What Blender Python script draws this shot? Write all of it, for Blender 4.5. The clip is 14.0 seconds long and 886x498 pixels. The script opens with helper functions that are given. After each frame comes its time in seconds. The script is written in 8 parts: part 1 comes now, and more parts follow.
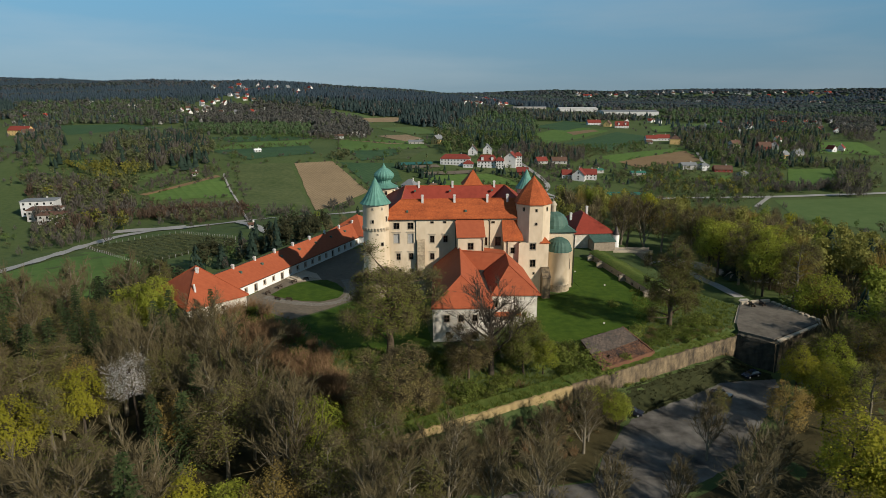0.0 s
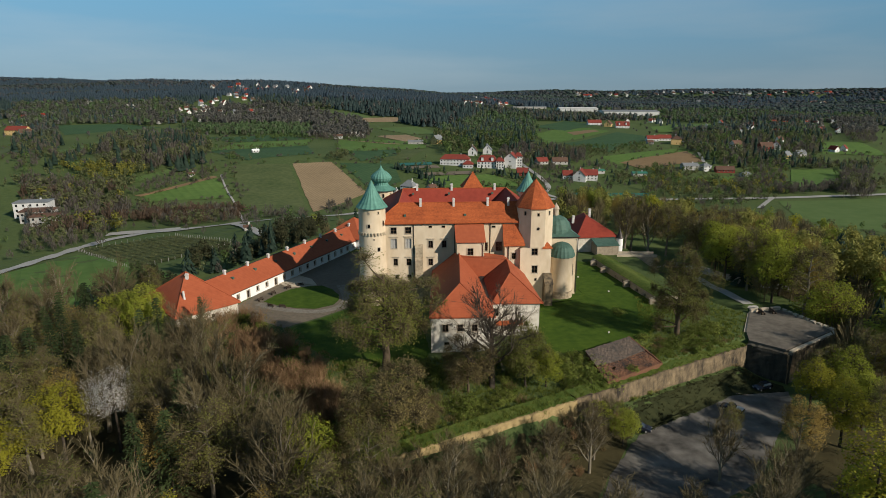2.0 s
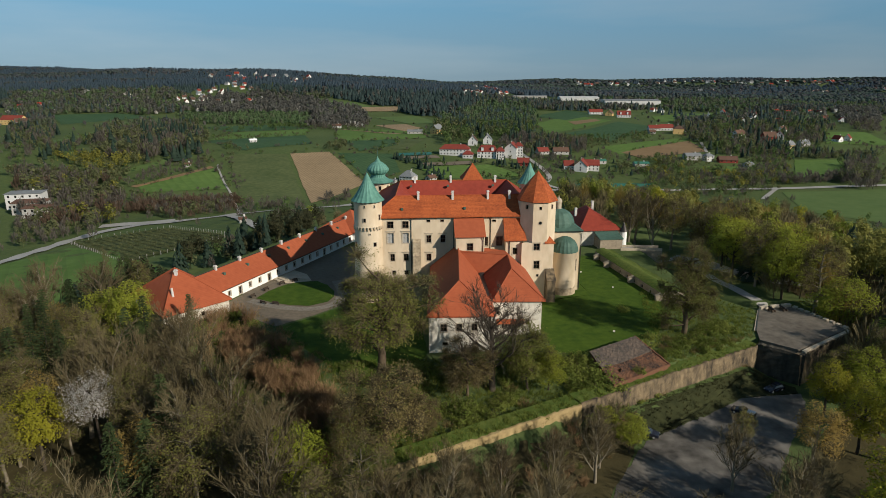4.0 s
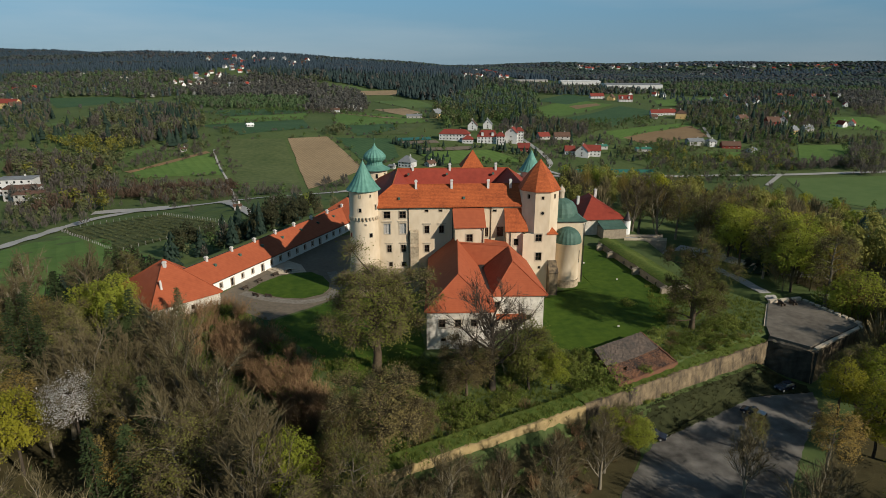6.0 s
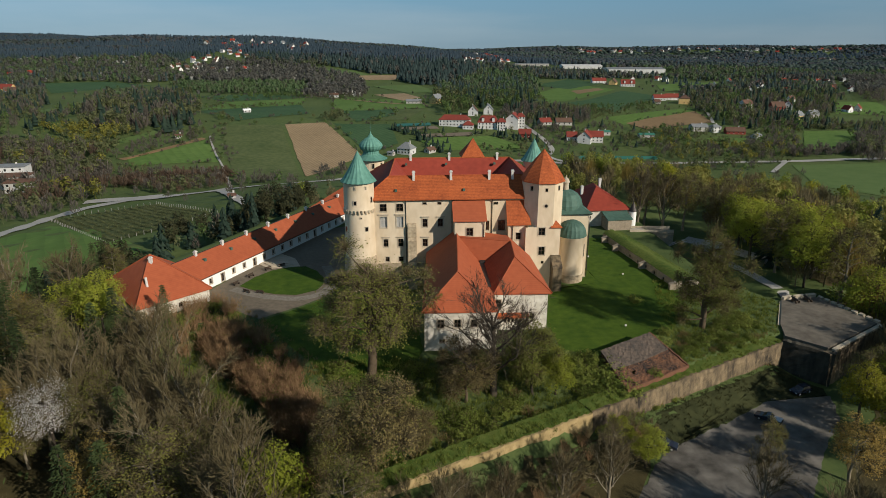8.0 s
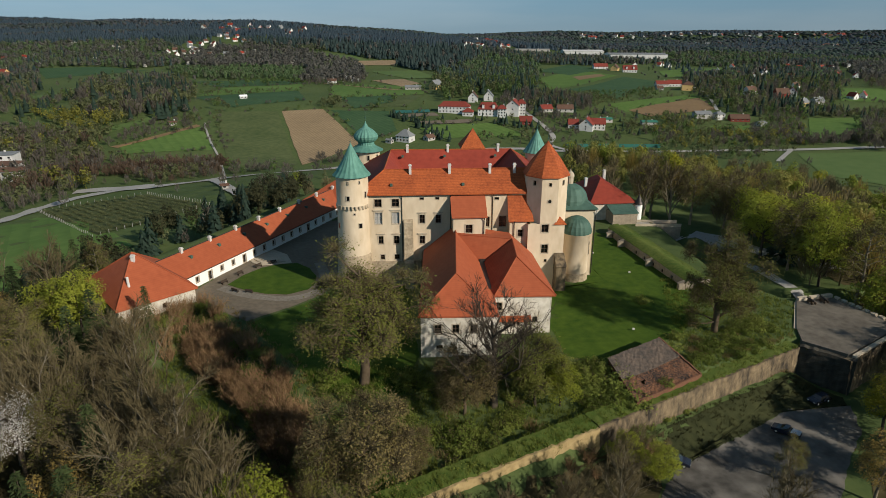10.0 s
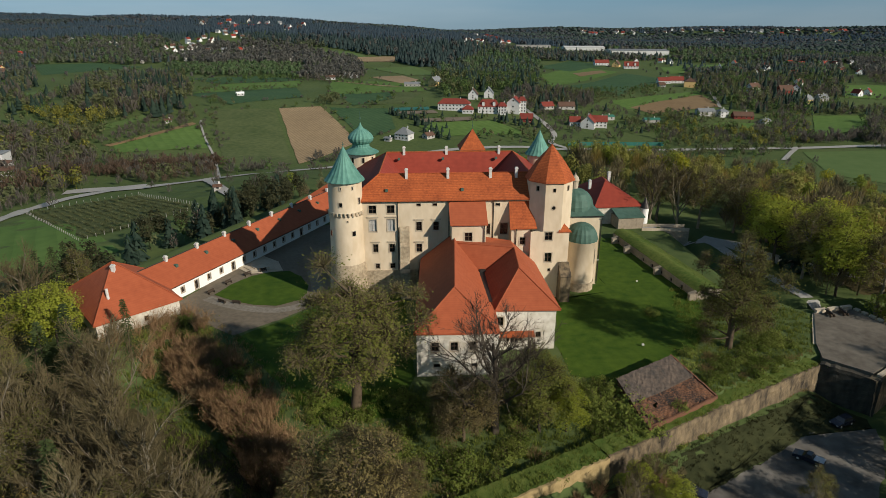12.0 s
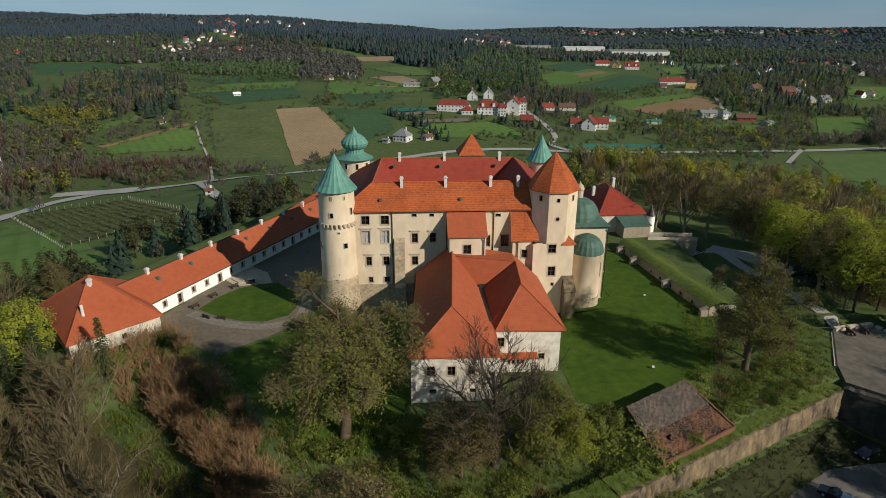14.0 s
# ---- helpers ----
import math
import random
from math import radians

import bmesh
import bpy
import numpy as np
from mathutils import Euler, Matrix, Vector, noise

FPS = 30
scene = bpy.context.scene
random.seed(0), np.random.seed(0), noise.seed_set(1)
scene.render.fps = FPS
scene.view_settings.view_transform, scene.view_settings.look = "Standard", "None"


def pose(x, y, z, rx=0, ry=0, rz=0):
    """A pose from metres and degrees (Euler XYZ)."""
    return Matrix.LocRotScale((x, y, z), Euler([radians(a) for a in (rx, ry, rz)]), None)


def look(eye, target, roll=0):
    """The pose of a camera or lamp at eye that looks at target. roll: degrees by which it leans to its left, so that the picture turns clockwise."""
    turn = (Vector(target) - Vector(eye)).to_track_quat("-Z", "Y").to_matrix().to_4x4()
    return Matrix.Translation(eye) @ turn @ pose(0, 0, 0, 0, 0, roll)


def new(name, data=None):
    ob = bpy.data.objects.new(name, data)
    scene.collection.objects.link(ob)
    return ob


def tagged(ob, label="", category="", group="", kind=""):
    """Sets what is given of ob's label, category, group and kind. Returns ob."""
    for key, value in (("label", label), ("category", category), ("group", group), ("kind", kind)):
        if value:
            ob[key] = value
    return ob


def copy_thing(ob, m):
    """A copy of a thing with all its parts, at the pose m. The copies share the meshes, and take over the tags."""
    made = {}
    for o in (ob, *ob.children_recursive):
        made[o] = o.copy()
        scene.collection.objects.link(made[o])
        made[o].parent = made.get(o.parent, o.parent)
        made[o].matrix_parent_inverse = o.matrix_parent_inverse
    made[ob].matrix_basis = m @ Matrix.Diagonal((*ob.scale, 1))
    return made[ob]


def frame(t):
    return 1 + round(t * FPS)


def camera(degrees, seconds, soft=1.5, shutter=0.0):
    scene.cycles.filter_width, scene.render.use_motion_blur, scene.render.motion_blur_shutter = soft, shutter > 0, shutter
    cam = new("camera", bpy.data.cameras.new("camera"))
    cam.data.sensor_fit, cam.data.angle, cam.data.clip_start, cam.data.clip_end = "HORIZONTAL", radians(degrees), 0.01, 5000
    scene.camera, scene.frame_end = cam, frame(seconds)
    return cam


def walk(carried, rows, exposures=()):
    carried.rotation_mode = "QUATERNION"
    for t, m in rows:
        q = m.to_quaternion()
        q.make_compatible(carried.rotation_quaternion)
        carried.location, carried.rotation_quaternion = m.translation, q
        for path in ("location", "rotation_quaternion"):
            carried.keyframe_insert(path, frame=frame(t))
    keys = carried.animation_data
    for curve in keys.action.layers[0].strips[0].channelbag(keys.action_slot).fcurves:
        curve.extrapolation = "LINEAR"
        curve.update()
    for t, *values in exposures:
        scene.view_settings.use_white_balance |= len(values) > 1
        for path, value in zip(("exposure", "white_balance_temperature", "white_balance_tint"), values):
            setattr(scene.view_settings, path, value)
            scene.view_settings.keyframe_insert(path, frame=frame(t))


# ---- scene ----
cam = camera(71.50, 14.0, 0.8)
# seconds, place in metres, then yaw, pitch and roll in degrees
ROWS = [
    (0, -19.312, -161.748, 56.181, -4.15, -14.45, -0.043),
    (0.5, -19.06, -160.336, 56.113, -4.132, -14.439, -0.027),
    (1, -18.899, -158.856, 56.128, -4.156, -14.444, -0.062),
    (1.5, -18.771, -157.374, 56.153, -4.17, -14.448, -0.055),
    (2, -18.573, -155.835, 56.194, -4.157, -14.467, -0.057),
    (2.5, -18.355, -154.29, 56.063, -4.156, -14.58, -0.035),
    (3, -18.123, -152.76, 55.959, -4.148, -14.792, -0.039),
    (5.5, -17.293, -145.619, 56.112, -4.171, -16.53, -0.09),
    (6, -17.09, -144.154, 56.078, -4.167, -16.854, -0.145),
    (6.5, -16.902, -142.586, 56.06, -4.176, -17.173, -0.192),
    (7, -16.688, -140.879, 56.04, -4.176, -17.517, -0.164),
    (7.5, -16.471, -139.101, 56.067, -4.162, -17.848, -0.097),
    (8, -16.246, -137.259, 56.202, -4.145, -18.212, -0.098),
    (10.5, -15.076, -127.682, 56.402, -4.15, -19.702, -0.194),
    (11, -14.84, -125.722, 56.446, -4.153, -19.815, -0.194),
    (11.5, -14.58, -123.845, 56.474, -4.143, -19.816, -0.211),
    (12, -14.317, -121.968, 56.496, -4.143, -19.827, -0.185),
    (12.5, -14.077, -119.989, 56.531, -4.139, -19.833, -0.183),
    (13, -13.853, -118.043, 56.517, -4.148, -19.827, -0.215),
    (13.5, -13.59, -116.083, 56.521, -4.157, -19.837, -0.247),
    (14, -13.334, -114.123, 56.498, -4.166, -19.833, -0.327),
]
walk(cam, [(t, pose(x, y, z, 90 + pitch, roll, yaw)) for t, x, y, z, yaw, pitch, roll in ROWS])

# ---- sky and sun ----
SUN_FROM = Vector((0.655, -0.60, 0.475)).normalized()
SUN_ELEV = math.asin(SUN_FROM.z)
world = bpy.data.worlds.new("sky")
scene.world = world
world.use_nodes = True
wn, wl = world.node_tree.nodes, world.node_tree.links
sky = wn.new("ShaderNodeTexSky")
sky.sky_type = "NISHITA"
sky.sun_disc = False
sky.sun_elevation = SUN_ELEV
sky.sun_rotation = math.atan2(SUN_FROM.x, SUN_FROM.y)
sky.altitude = 300
sky.air_density, sky.dust_density, sky.ozone_density = 1.0, 0.2, 3.0
wn["Background"].inputs["Strength"].default_value = 0.085
veil = wn.new("ShaderNodeMix")
veil.data_type = "RGBA"
veil.inputs["Factor"].default_value = 0.93
tc, sp, up = wn.new("ShaderNodeTexCoord"), wn.new("ShaderNodeSeparateXYZ"), wn.new("ShaderNodeMapRange")
wl.new(tc.outputs["Generated"], sp.inputs[0])
wl.new(sp.outputs["Z"], up.inputs["Value"])
up.inputs["From Min"].default_value, up.inputs["From Max"].default_value = 0.0, 0.75
air = wn.new("ShaderNodeValToRGB")
air.color_ramp.elements[0].color = (0.33, 0.52, 0.66, 1)
air.color_ramp.elements[1].color = (0.045, 0.10, 0.19, 1)
mid_air = air.color_ramp.elements.new(0.17)
mid_air.color = (0.245, 0.60, 0.90, 1)
wl.new(up.outputs["Result"], air.inputs["Fac"])
# thin high streaks of cloud
mp, cl, cm = wn.new("ShaderNodeMapping"), wn.new("ShaderNodeTexNoise"), wn.new("ShaderNodeMapRange")
mp.inputs["Scale"].default_value = (1.2, 2.0, 9.0)
mp.inputs["Rotation"].default_value = (0.0, 0.12, 0.3)
wl.new(tc.outputs["Generated"], mp.inputs["Vector"])
wl.new(mp.outputs["Vector"], cl.inputs["Vector"])
cl.inputs["Scale"].default_value, cl.inputs["Detail"].default_value = 1.6, 5
wl.new(cl.outputs["Fac"], cm.inputs["Value"])
cm.inputs["From Min"].default_value, cm.inputs["From Max"].default_value, cm.inputs["To Max"].default_value = 0.45, 0.8, 0.5
haze = wn.new("ShaderNodeMix")
haze.data_type = "RGBA"
haze.inputs["B"].default_value = (0.62, 0.76, 0.86, 1)
wl.new(cm.outputs["Result"], haze.inputs["Factor"])
wl.new(air.outputs["Color"], haze.inputs["A"])
bright = wn.new("ShaderNodeVectorMath")
bright.operation = "SCALE"
bright.inputs["Scale"].default_value = 7.0
wl.new(haze.outputs["Result"], bright.inputs[0])
# the sky is a little brighter on the side away from the sun
side, tint = wn.new("ShaderNodeMapRange"), wn.new("ShaderNodeVectorMath")
side.inputs["From Min"].default_value, side.inputs["From Max"].default_value = -0.7, 0.7
side.inputs["To Min"].default_value, side.inputs["To Max"].default_value = 1.14, 0.74
wl.new(sp.outputs["X"], side.inputs["Value"])
tint.operation = "SCALE"
wl.new(bright.outputs["Vector"], tint.inputs[0])
wl.new(side.outputs["Result"], tint.inputs["Scale"])
wl.new(tint.outputs["Vector"], veil.inputs["B"])
wl.new(sky.outputs["Color"], veil.inputs["A"])
wl.new(veil.outputs["Result"], wn["Background"].inputs["Color"])
sun_lamp = bpy.data.lights.new("sun", "SUN")
sun_lamp.energy, sun_lamp.angle, sun_lamp.color = 4.5, radians(0.6), (1.0, 0.91, 0.78)
sun = new("sun", sun_lamp)
sun.matrix_world = look(SUN_FROM * 300, (0, 0, 0))
scene.view_settings.exposure = 0.1


# ---- materials ----
def surf(name, c1, c2, scale=1.0, big=0.08, rough=0.85, bump=0.15, bump_scale=None, metal=0.0, spread=0.5, rand=0.0, island=False, spec=0.3, zs=1.0, courses=0.0, deep=0.45, stripes=None):
    """A surface whose colour wanders between c1 and c2 at a fine and a broad scale, with fine relief."""
    m = bpy.data.materials.new(name)
    m.use_nodes = True
    n, l = m.node_tree.nodes, m.node_tree.links
    b = n["Principled BSDF"]
    b.inputs["Roughness"].default_value, b.inputs["Metallic"].default_value = rough, metal
    b.inputs["Specular IOR Level"].default_value = spec
    geo = n.new("ShaderNodeNewGeometry")
    here = geo.outputs["Position"]
    if zs != 1.0:
        mp = n.new("ShaderNodeMapping")
        mp.inputs["Scale"].default_value = (1, 1, zs)
        l.new(here, mp.inputs["Vector"])
        here = mp.outputs["Vector"]
    fine, broad = n.new("ShaderNodeTexNoise"), n.new("ShaderNodeTexNoise")
    for t, s in ((fine, scale), (broad, big)):
        t.inputs["Scale"].default_value, t.inputs["Detail"].default_value = s, 4
        l.new(here, t.inputs["Vector"])
    add = n.new("ShaderNodeMath")
    add.operation = "MULTIPLY_ADD"
    add.inputs[1].default_value = 0.45
    l.new(broad.outputs["Fac"], add.inputs[0])
    half = n.new("ShaderNodeMath")
    half.operation = "MULTIPLY"
    half.inputs[1].default_value = 0.55
    l.new(fine.outputs["Fac"], half.inputs[0])
    l.new(half.outputs[0], add.inputs[2])
    ramp = n.new("ShaderNodeMapRange")
    ramp.inputs["From Min"].default_value, ramp.inputs["From Max"].default_value = 0.5 - spread / 2.2, 0.5 + spread / 2.2
    last = add.outputs[0]
    if rand:
        src = geo.outputs["Random Per Island"] if island else n.new("ShaderNodeObjectInfo").outputs["Random"]
        sh = n.new("ShaderNodeMath")
        sh.operation = "MULTIPLY_ADD"
        sh.inputs[1].default_value = rand
        l.new(src, sh.inputs[0])
        l.new(last, sh.inputs[2])
        off = n.new("ShaderNodeMath")
        off.operation = "SUBTRACT"
        off.inputs[1].default_value = rand / 2
        l.new(sh.outputs[0], off.inputs[0])
        last = off.outputs[0]
    l.new(last, ramp.inputs["Value"])
    mix = n.new("ShaderNodeMix")
    mix.data_type = "RGBA"
    mix.inputs["A"].default_value, mix.inputs["B"].default_value = (*c1, 1), (*c2, 1)
    l.new(ramp.outputs["Result"], mix.inputs["Factor"])
    l.new(mix.outputs["Result"], b.inputs["Base Color"])
    if courses:
        wv, dk = n.new("ShaderNodeTexWave"), n.new("ShaderNodeMix")
        wv.bands_direction, wv.wave_profile = ("Y" if stripes is not None else "Z"), "SAW"
        wv.inputs["Scale"].default_value, wv.inputs["Distortion"].default_value = courses, 0.6
        if stripes is None:
            l.new(geo.outputs["Position"], wv.inputs["Vector"])
        else:
            turn = n.new("ShaderNodeMapping")
            turn.inputs["Rotation"].default_value = (0, 0, radians(-stripes))
            l.new(geo.outputs["Position"], turn.inputs["Vector"])
            l.new(turn.outputs["Vector"], wv.inputs["Vector"])
        cut = n.new("ShaderNodeMapRange")
        cut.inputs["From Min"].default_value, cut.inputs["From Max"].default_value, cut.inputs["To Max"].default_value = 0.4, 1.0, deep
        l.new(wv.outputs["Fac"], cut.inputs["Value"])
        dk.data_type = "RGBA"
        dk.inputs["B"].default_value = (c1[0] * 0.45, c1[1] * 0.45, c1[2] * 0.45, 1)
        l.new(mix.outputs["Result"], dk.inputs["A"])
        l.new(cut.outputs["Result"], dk.inputs["Factor"])
        l.new(dk.outputs["Result"], b.inputs["Base Color"])
    if bump:
        bt, bp = n.new("ShaderNodeTexNoise"), n.new("ShaderNodeBump")
        bt.inputs["Scale"].default_value, bt.inputs["Detail"].default_value = bump_scale or scale * 3, 3
        l.new(geo.outputs["Position"], bt.inputs["Vector"])
        bp.inputs["Strength"].default_value, bp.inputs["Distance"].default_value = bump, 0.1
        l.new(bt.outputs["Fac"], bp.inputs["Height"])
        l.new(bp.outputs["Normal"], b.inputs["Normal"])
    return m


M_GRASS = surf("meadow_grass", (0.047, 0.078, 0.026), (0.102, 0.130, 0.045), 0.35, 0.012, 0.95, 0.6, 2.5, spread=0.55, spec=0.1)
M_LAWN = surf("lawn_grass", (0.024, 0.058, 0.007), (0.072, 0.116, 0.014), 0.55, 0.09, 0.95, 0.6, 6, spread=0.42, spec=0.1)
M_PLASTER = surf("cream_plaster", (0.50, 0.395, 0.265), (0.69, 0.58, 0.43), 0.7, 0.14, 0.9, 0.15, 8, spread=0.45, zs=0.45)
M_WHITE = surf("weathered_white_plaster", (0.40, 0.35, 0.27), (0.78, 0.745, 0.67), 0.9, 0.22, 0.9, 0.15, 6, spread=0.5)
M_LIME = surf("white_limewash", (0.74, 0.74, 0.72), (0.84, 0.84, 0.82), 0.8, 0.2, 0.9, 0.1, 6, spread=0.5)
M_RUBBLE = surf("tan_rubble_stone", (0.20, 0.155, 0.10), (0.50, 0.41, 0.285), 1.5, 0.3, 0.95, 0.8, 4, spread=0.38)
M_STONE = surf("grey_stone", (0.20, 0.165, 0.12), (0.38, 0.32, 0.24), 1.6, 0.3, 0.92, 0.5, 5, spread=0.5)
M_TRIM = surf("pale_sandstone", (0.36, 0.30, 0.22), (0.50, 0.43, 0.33), 2.0, 0.4, 0.9, 0.2, 8)
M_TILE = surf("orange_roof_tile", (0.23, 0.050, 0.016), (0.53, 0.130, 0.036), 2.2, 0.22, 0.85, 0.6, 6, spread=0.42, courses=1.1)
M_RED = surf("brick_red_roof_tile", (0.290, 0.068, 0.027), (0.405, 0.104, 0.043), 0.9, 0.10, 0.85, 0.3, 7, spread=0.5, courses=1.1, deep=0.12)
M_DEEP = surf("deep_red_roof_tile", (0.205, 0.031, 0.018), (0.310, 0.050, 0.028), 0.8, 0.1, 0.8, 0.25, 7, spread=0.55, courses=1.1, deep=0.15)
M_COPPER = surf("green_copper", (0.060, 0.170, 0.130), (0.150, 0.330, 0.270), 0.9, 0.2, 0.65, 0.2, 4, spread=0.5, metal=0.15)
M_COPPER_DARK = surf("dark_green_copper", (0.040, 0.085, 0.065), (0.090, 0.165, 0.130), 0.9, 0.2, 0.65, 0.2, 4, spread=0.5, metal=0.15)
M_GLASS = surf("dark_window_glass", (0.010, 0.012, 0.014), (0.025, 0.028, 0.030), 3, 0.5, 0.08, 0, spec=0.6)
M_GLASS.node_tree.nodes["Principled BSDF"].inputs["Transmission Weight"].default_value = 0.6
M_FRAME = surf("brown_window_wood", (0.055, 0.035, 0.022), (0.095, 0.065, 0.04), 4, 0.5, 0.6, 0)
M_PALEFRAME = surf("grey_window_wood", (0.30, 0.29, 0.27), (0.42, 0.41, 0.38), 4, 0.5, 0.6, 0)
M_GUTTER = surf("dark_sheet_gutter", (0.035, 0.032, 0.03), (0.07, 0.06, 0.055), 3, 0.4, 0.5, 0, metal=0.5)
M_CHIMNEY = surf("pale_chimney_render", (0.45, 0.43, 0.40), (0.66, 0.64, 0.60), 2.5, 0.6, 0.9, 0.2)
M_ROAD = surf("grey_road", (0.27, 0.262, 0.24), (0.38, 0.368, 0.345), 0.8, 0.05, 0.9, 0.1)
M_GRAVEL = surf("pale_gravel", (0.095, 0.078, 0.055), (0.20, 0.165, 0.12), 1.2, 0.10, 0.95, 0.3, 8, spread=0.6)
M_RAMPART = surf("streaked_old_stone", (0.036, 0.030, 0.023), (0.25, 0.188, 0.112), 1.1, 0.20, 0.95, 1.0, 4, spread=0.30, zs=0.38)
# stone darkened so that the flank wall's shade is part of its colour
M_SHADEWALL = surf("shade_dark_stone", (0.022, 0.021, 0.017), (0.085, 0.076, 0.058), 1.2, 0.25, 0.95, 0.9, 4, spread=0.4, zs=0.4)
M_TAN = surf("dry_grass_bank", (0.22, 0.160, 0.070), (0.46, 0.350, 0.175), 0.9, 0.15, 0.95, 0.5, 5, spread=0.5)
M_OLDROOF = surf("rusty_old_tile", (0.030, 0.026, 0.023), (0.215, 0.098, 0.050), 3.6, 0.35, 0.95, 0.9, 5, spread=0.22)


# ---- mesh helpers ----
class Builder:
    """Gathers vertices and faces for one mesh."""

    def __init__(self):
        self.v, self.f = [], []

    def add(self, verts, faces):
        k = len(self.v)
        self.v += [tuple(p) for p in verts]
        self.f += [tuple(i + k for i in f) for f in faces]
        return self

    def box(self, x0, y0, z0, x1, y1, z1, m=None):
        p = [(x, y, z) for z in (z0, z1) for x, y in ((x0, y0), (x1, y0), (x1, y1), (x0, y1))]
        if m is not None:
            p = [tuple(m @ Vector(q)) for q in p]
        return self.add(p, [(3, 2, 1, 0), (4, 5, 6, 7), (0, 1, 5, 4), (1, 2, 6, 5), (2, 3, 7, 6), (3, 0, 4, 7)])

    def prism(self, poly, z0, z1, top=True, grow=0.0):
        n = len(poly)
        cx, cy = sum(p[0] for p in poly) / n, sum(p[1] for p in poly) / n
        lo = [(cx + (x - cx) * (1 + grow), cy + (y - cy) * (1 + grow), z0) for x, y in poly]
        hi = [(x, y, z1) for x, y in poly]
        faces = [(i, (i + 1) % n, n + (i + 1) % n, n + i) for i in range(n)]
        if top:
            faces += [tuple(range(n, 2 * n)), tuple(range(n - 1, -1, -1))]
        return self.add(lo + hi, faces)

    def revolve(self, profile, cx, cy, n=32, turn=0.0, ribs=0.0, a0=0.0, a1=math.tau):
        whole = abs(a1 - a0 - math.tau) < 1e-6
        k = n if whole else n + 1
        vs = []
        for r, z in profile:
            for i in range(k):
                a = turn + a0 + (a1 - a0) * i / n
                rr = r * (1 + (ribs if i % 2 else 0))
                vs.append((cx + rr * math.cos(a), cy + rr * math.sin(a), z))
        fs = []
        for j in range(len(profile) - 1):
            for i in range(n):
                p, q = j * k + i, j * k + (i + 1) % k
                fs.append((p, q, q + k, p + k))
        return self.add(vs, fs)

    def tube(self, a, b, r, n=6):
        a, b = Vector(a), Vector(b)
        d = (b - a).normalized()
        s = d.cross(Vector((0, 0, 1)) if abs(d.z) < 0.9 else Vector((1, 0, 0))).normalized()
        t = d.cross(s)
        vs = [tuple(p + (s * math.cos(k * math.tau / n) + t * math.sin(k * math.tau / n)) * r) for p in (a, b) for k in range(n)]
        return self.add(vs, [(k, (k + 1) % n, n + (k + 1) % n, n + k) for k in range(n)] + [tuple(range(n - 1, -1, -1)), tuple(range(n, 2 * n))])

    def slab(self, verts, faces, thick):
        """A sheet of roof with thickness below it."""
        n = len(verts)
        vs = list(verts) + [(x, y, z - thick) for x, y, z in verts]
        fs = list(faces) + [tuple(i + n for i in reversed(f)) for f in faces]
        edges = {}
        for f in faces:
            for a, b in zip(f, f[1:] + f[:1]):
                edges[(a, b)] = edges.get((a, b), 0) + 1
        for a, b in edges:
            if (b, a) not in edges:
                fs.append((b, a, a + n, b + n))
        return self.add(vs, fs)

    def mesh(self, name, smooth=False):
        me = bpy.data.meshes.new(name)
        me.from_pydata(self.v, [], self.f)
        me.validate()
        if smooth:
            me.polygons.foreach_set("use_smooth", [True] * len(me.polygons))
        me.update()
        return me


def part(name, b, material, parent=None, label="", smooth=False):
    """One mesh object, under a thing or a part where a parent is given."""
    ob = new(name, b.mesh(name, smooth) if isinstance(b, Builder) else b)
    if not ob.data.materials:
        ob.data.materials.append(material)
    if parent is not None:
        ob.parent = parent
    return tagged(ob, label) if label else ob


def thing(name, label, category, at=(0, 0, 0), rz=0, group="", kind=""):
    ob = new(name)
    ob.empty_display_size = 0.5
    ob.matrix_basis = pose(*at, 0, 0, rz)
    return tagged(ob, label, category, group, kind)


# ---- ground ----
FORT = [(60.6, -29.9), (14.5, -52.0), (-22, -69.5), (-30, -42), (-42.5, -23), (-58, -2), (-73.5, -14.5), (-89, 5), (-82, 26), (-46, 100), (0, 118), (45, 100), (64, 62), (62, 7), (70, -9), (82, -8.5), (86, -25), (66.8, -36.0)]


def smooth(t):
    t = np.clip(t, 0, 1)
    return t * t * (3 - 2 * t)


def signed(poly, x, y):
    """Distance to a polygon, below zero inside it."""
    best, inside = np.full(x.shape, 1e9), np.zeros(x.shape, bool)
    for (ax, ay), (bx, by) in zip(poly, poly[1:] + poly[:1]):
        dx, dy = bx - ax, by - ay
        t = np.clip(((x - ax) * dx + (y - ay) * dy) / (dx * dx + dy * dy), 0, 1)
        best = np.minimum(best, np.hypot(x - ax - t * dx, y - ay - t * dy))
        inside ^= ((ay > y) != (by > y)) & (x < (bx - ax) * (y - ay) / (by - ay + 1e-12) + ax)
    return np.where(inside, -best, best)


def waves(x, y, size, seed):
    """Gentle rolling, between -1 and 1."""
    g = np.random.RandomState(seed)
    z = 0
    for k in range(6):
        a, p, s = g.uniform(0, 6.283), g.uniform(0, 6.283), size * g.uniform(0.6, 1.7)
        z = z + np.sin((x * np.cos(a) + y * np.sin(a)) * 6.283 / s + p)
    return z / 3.2


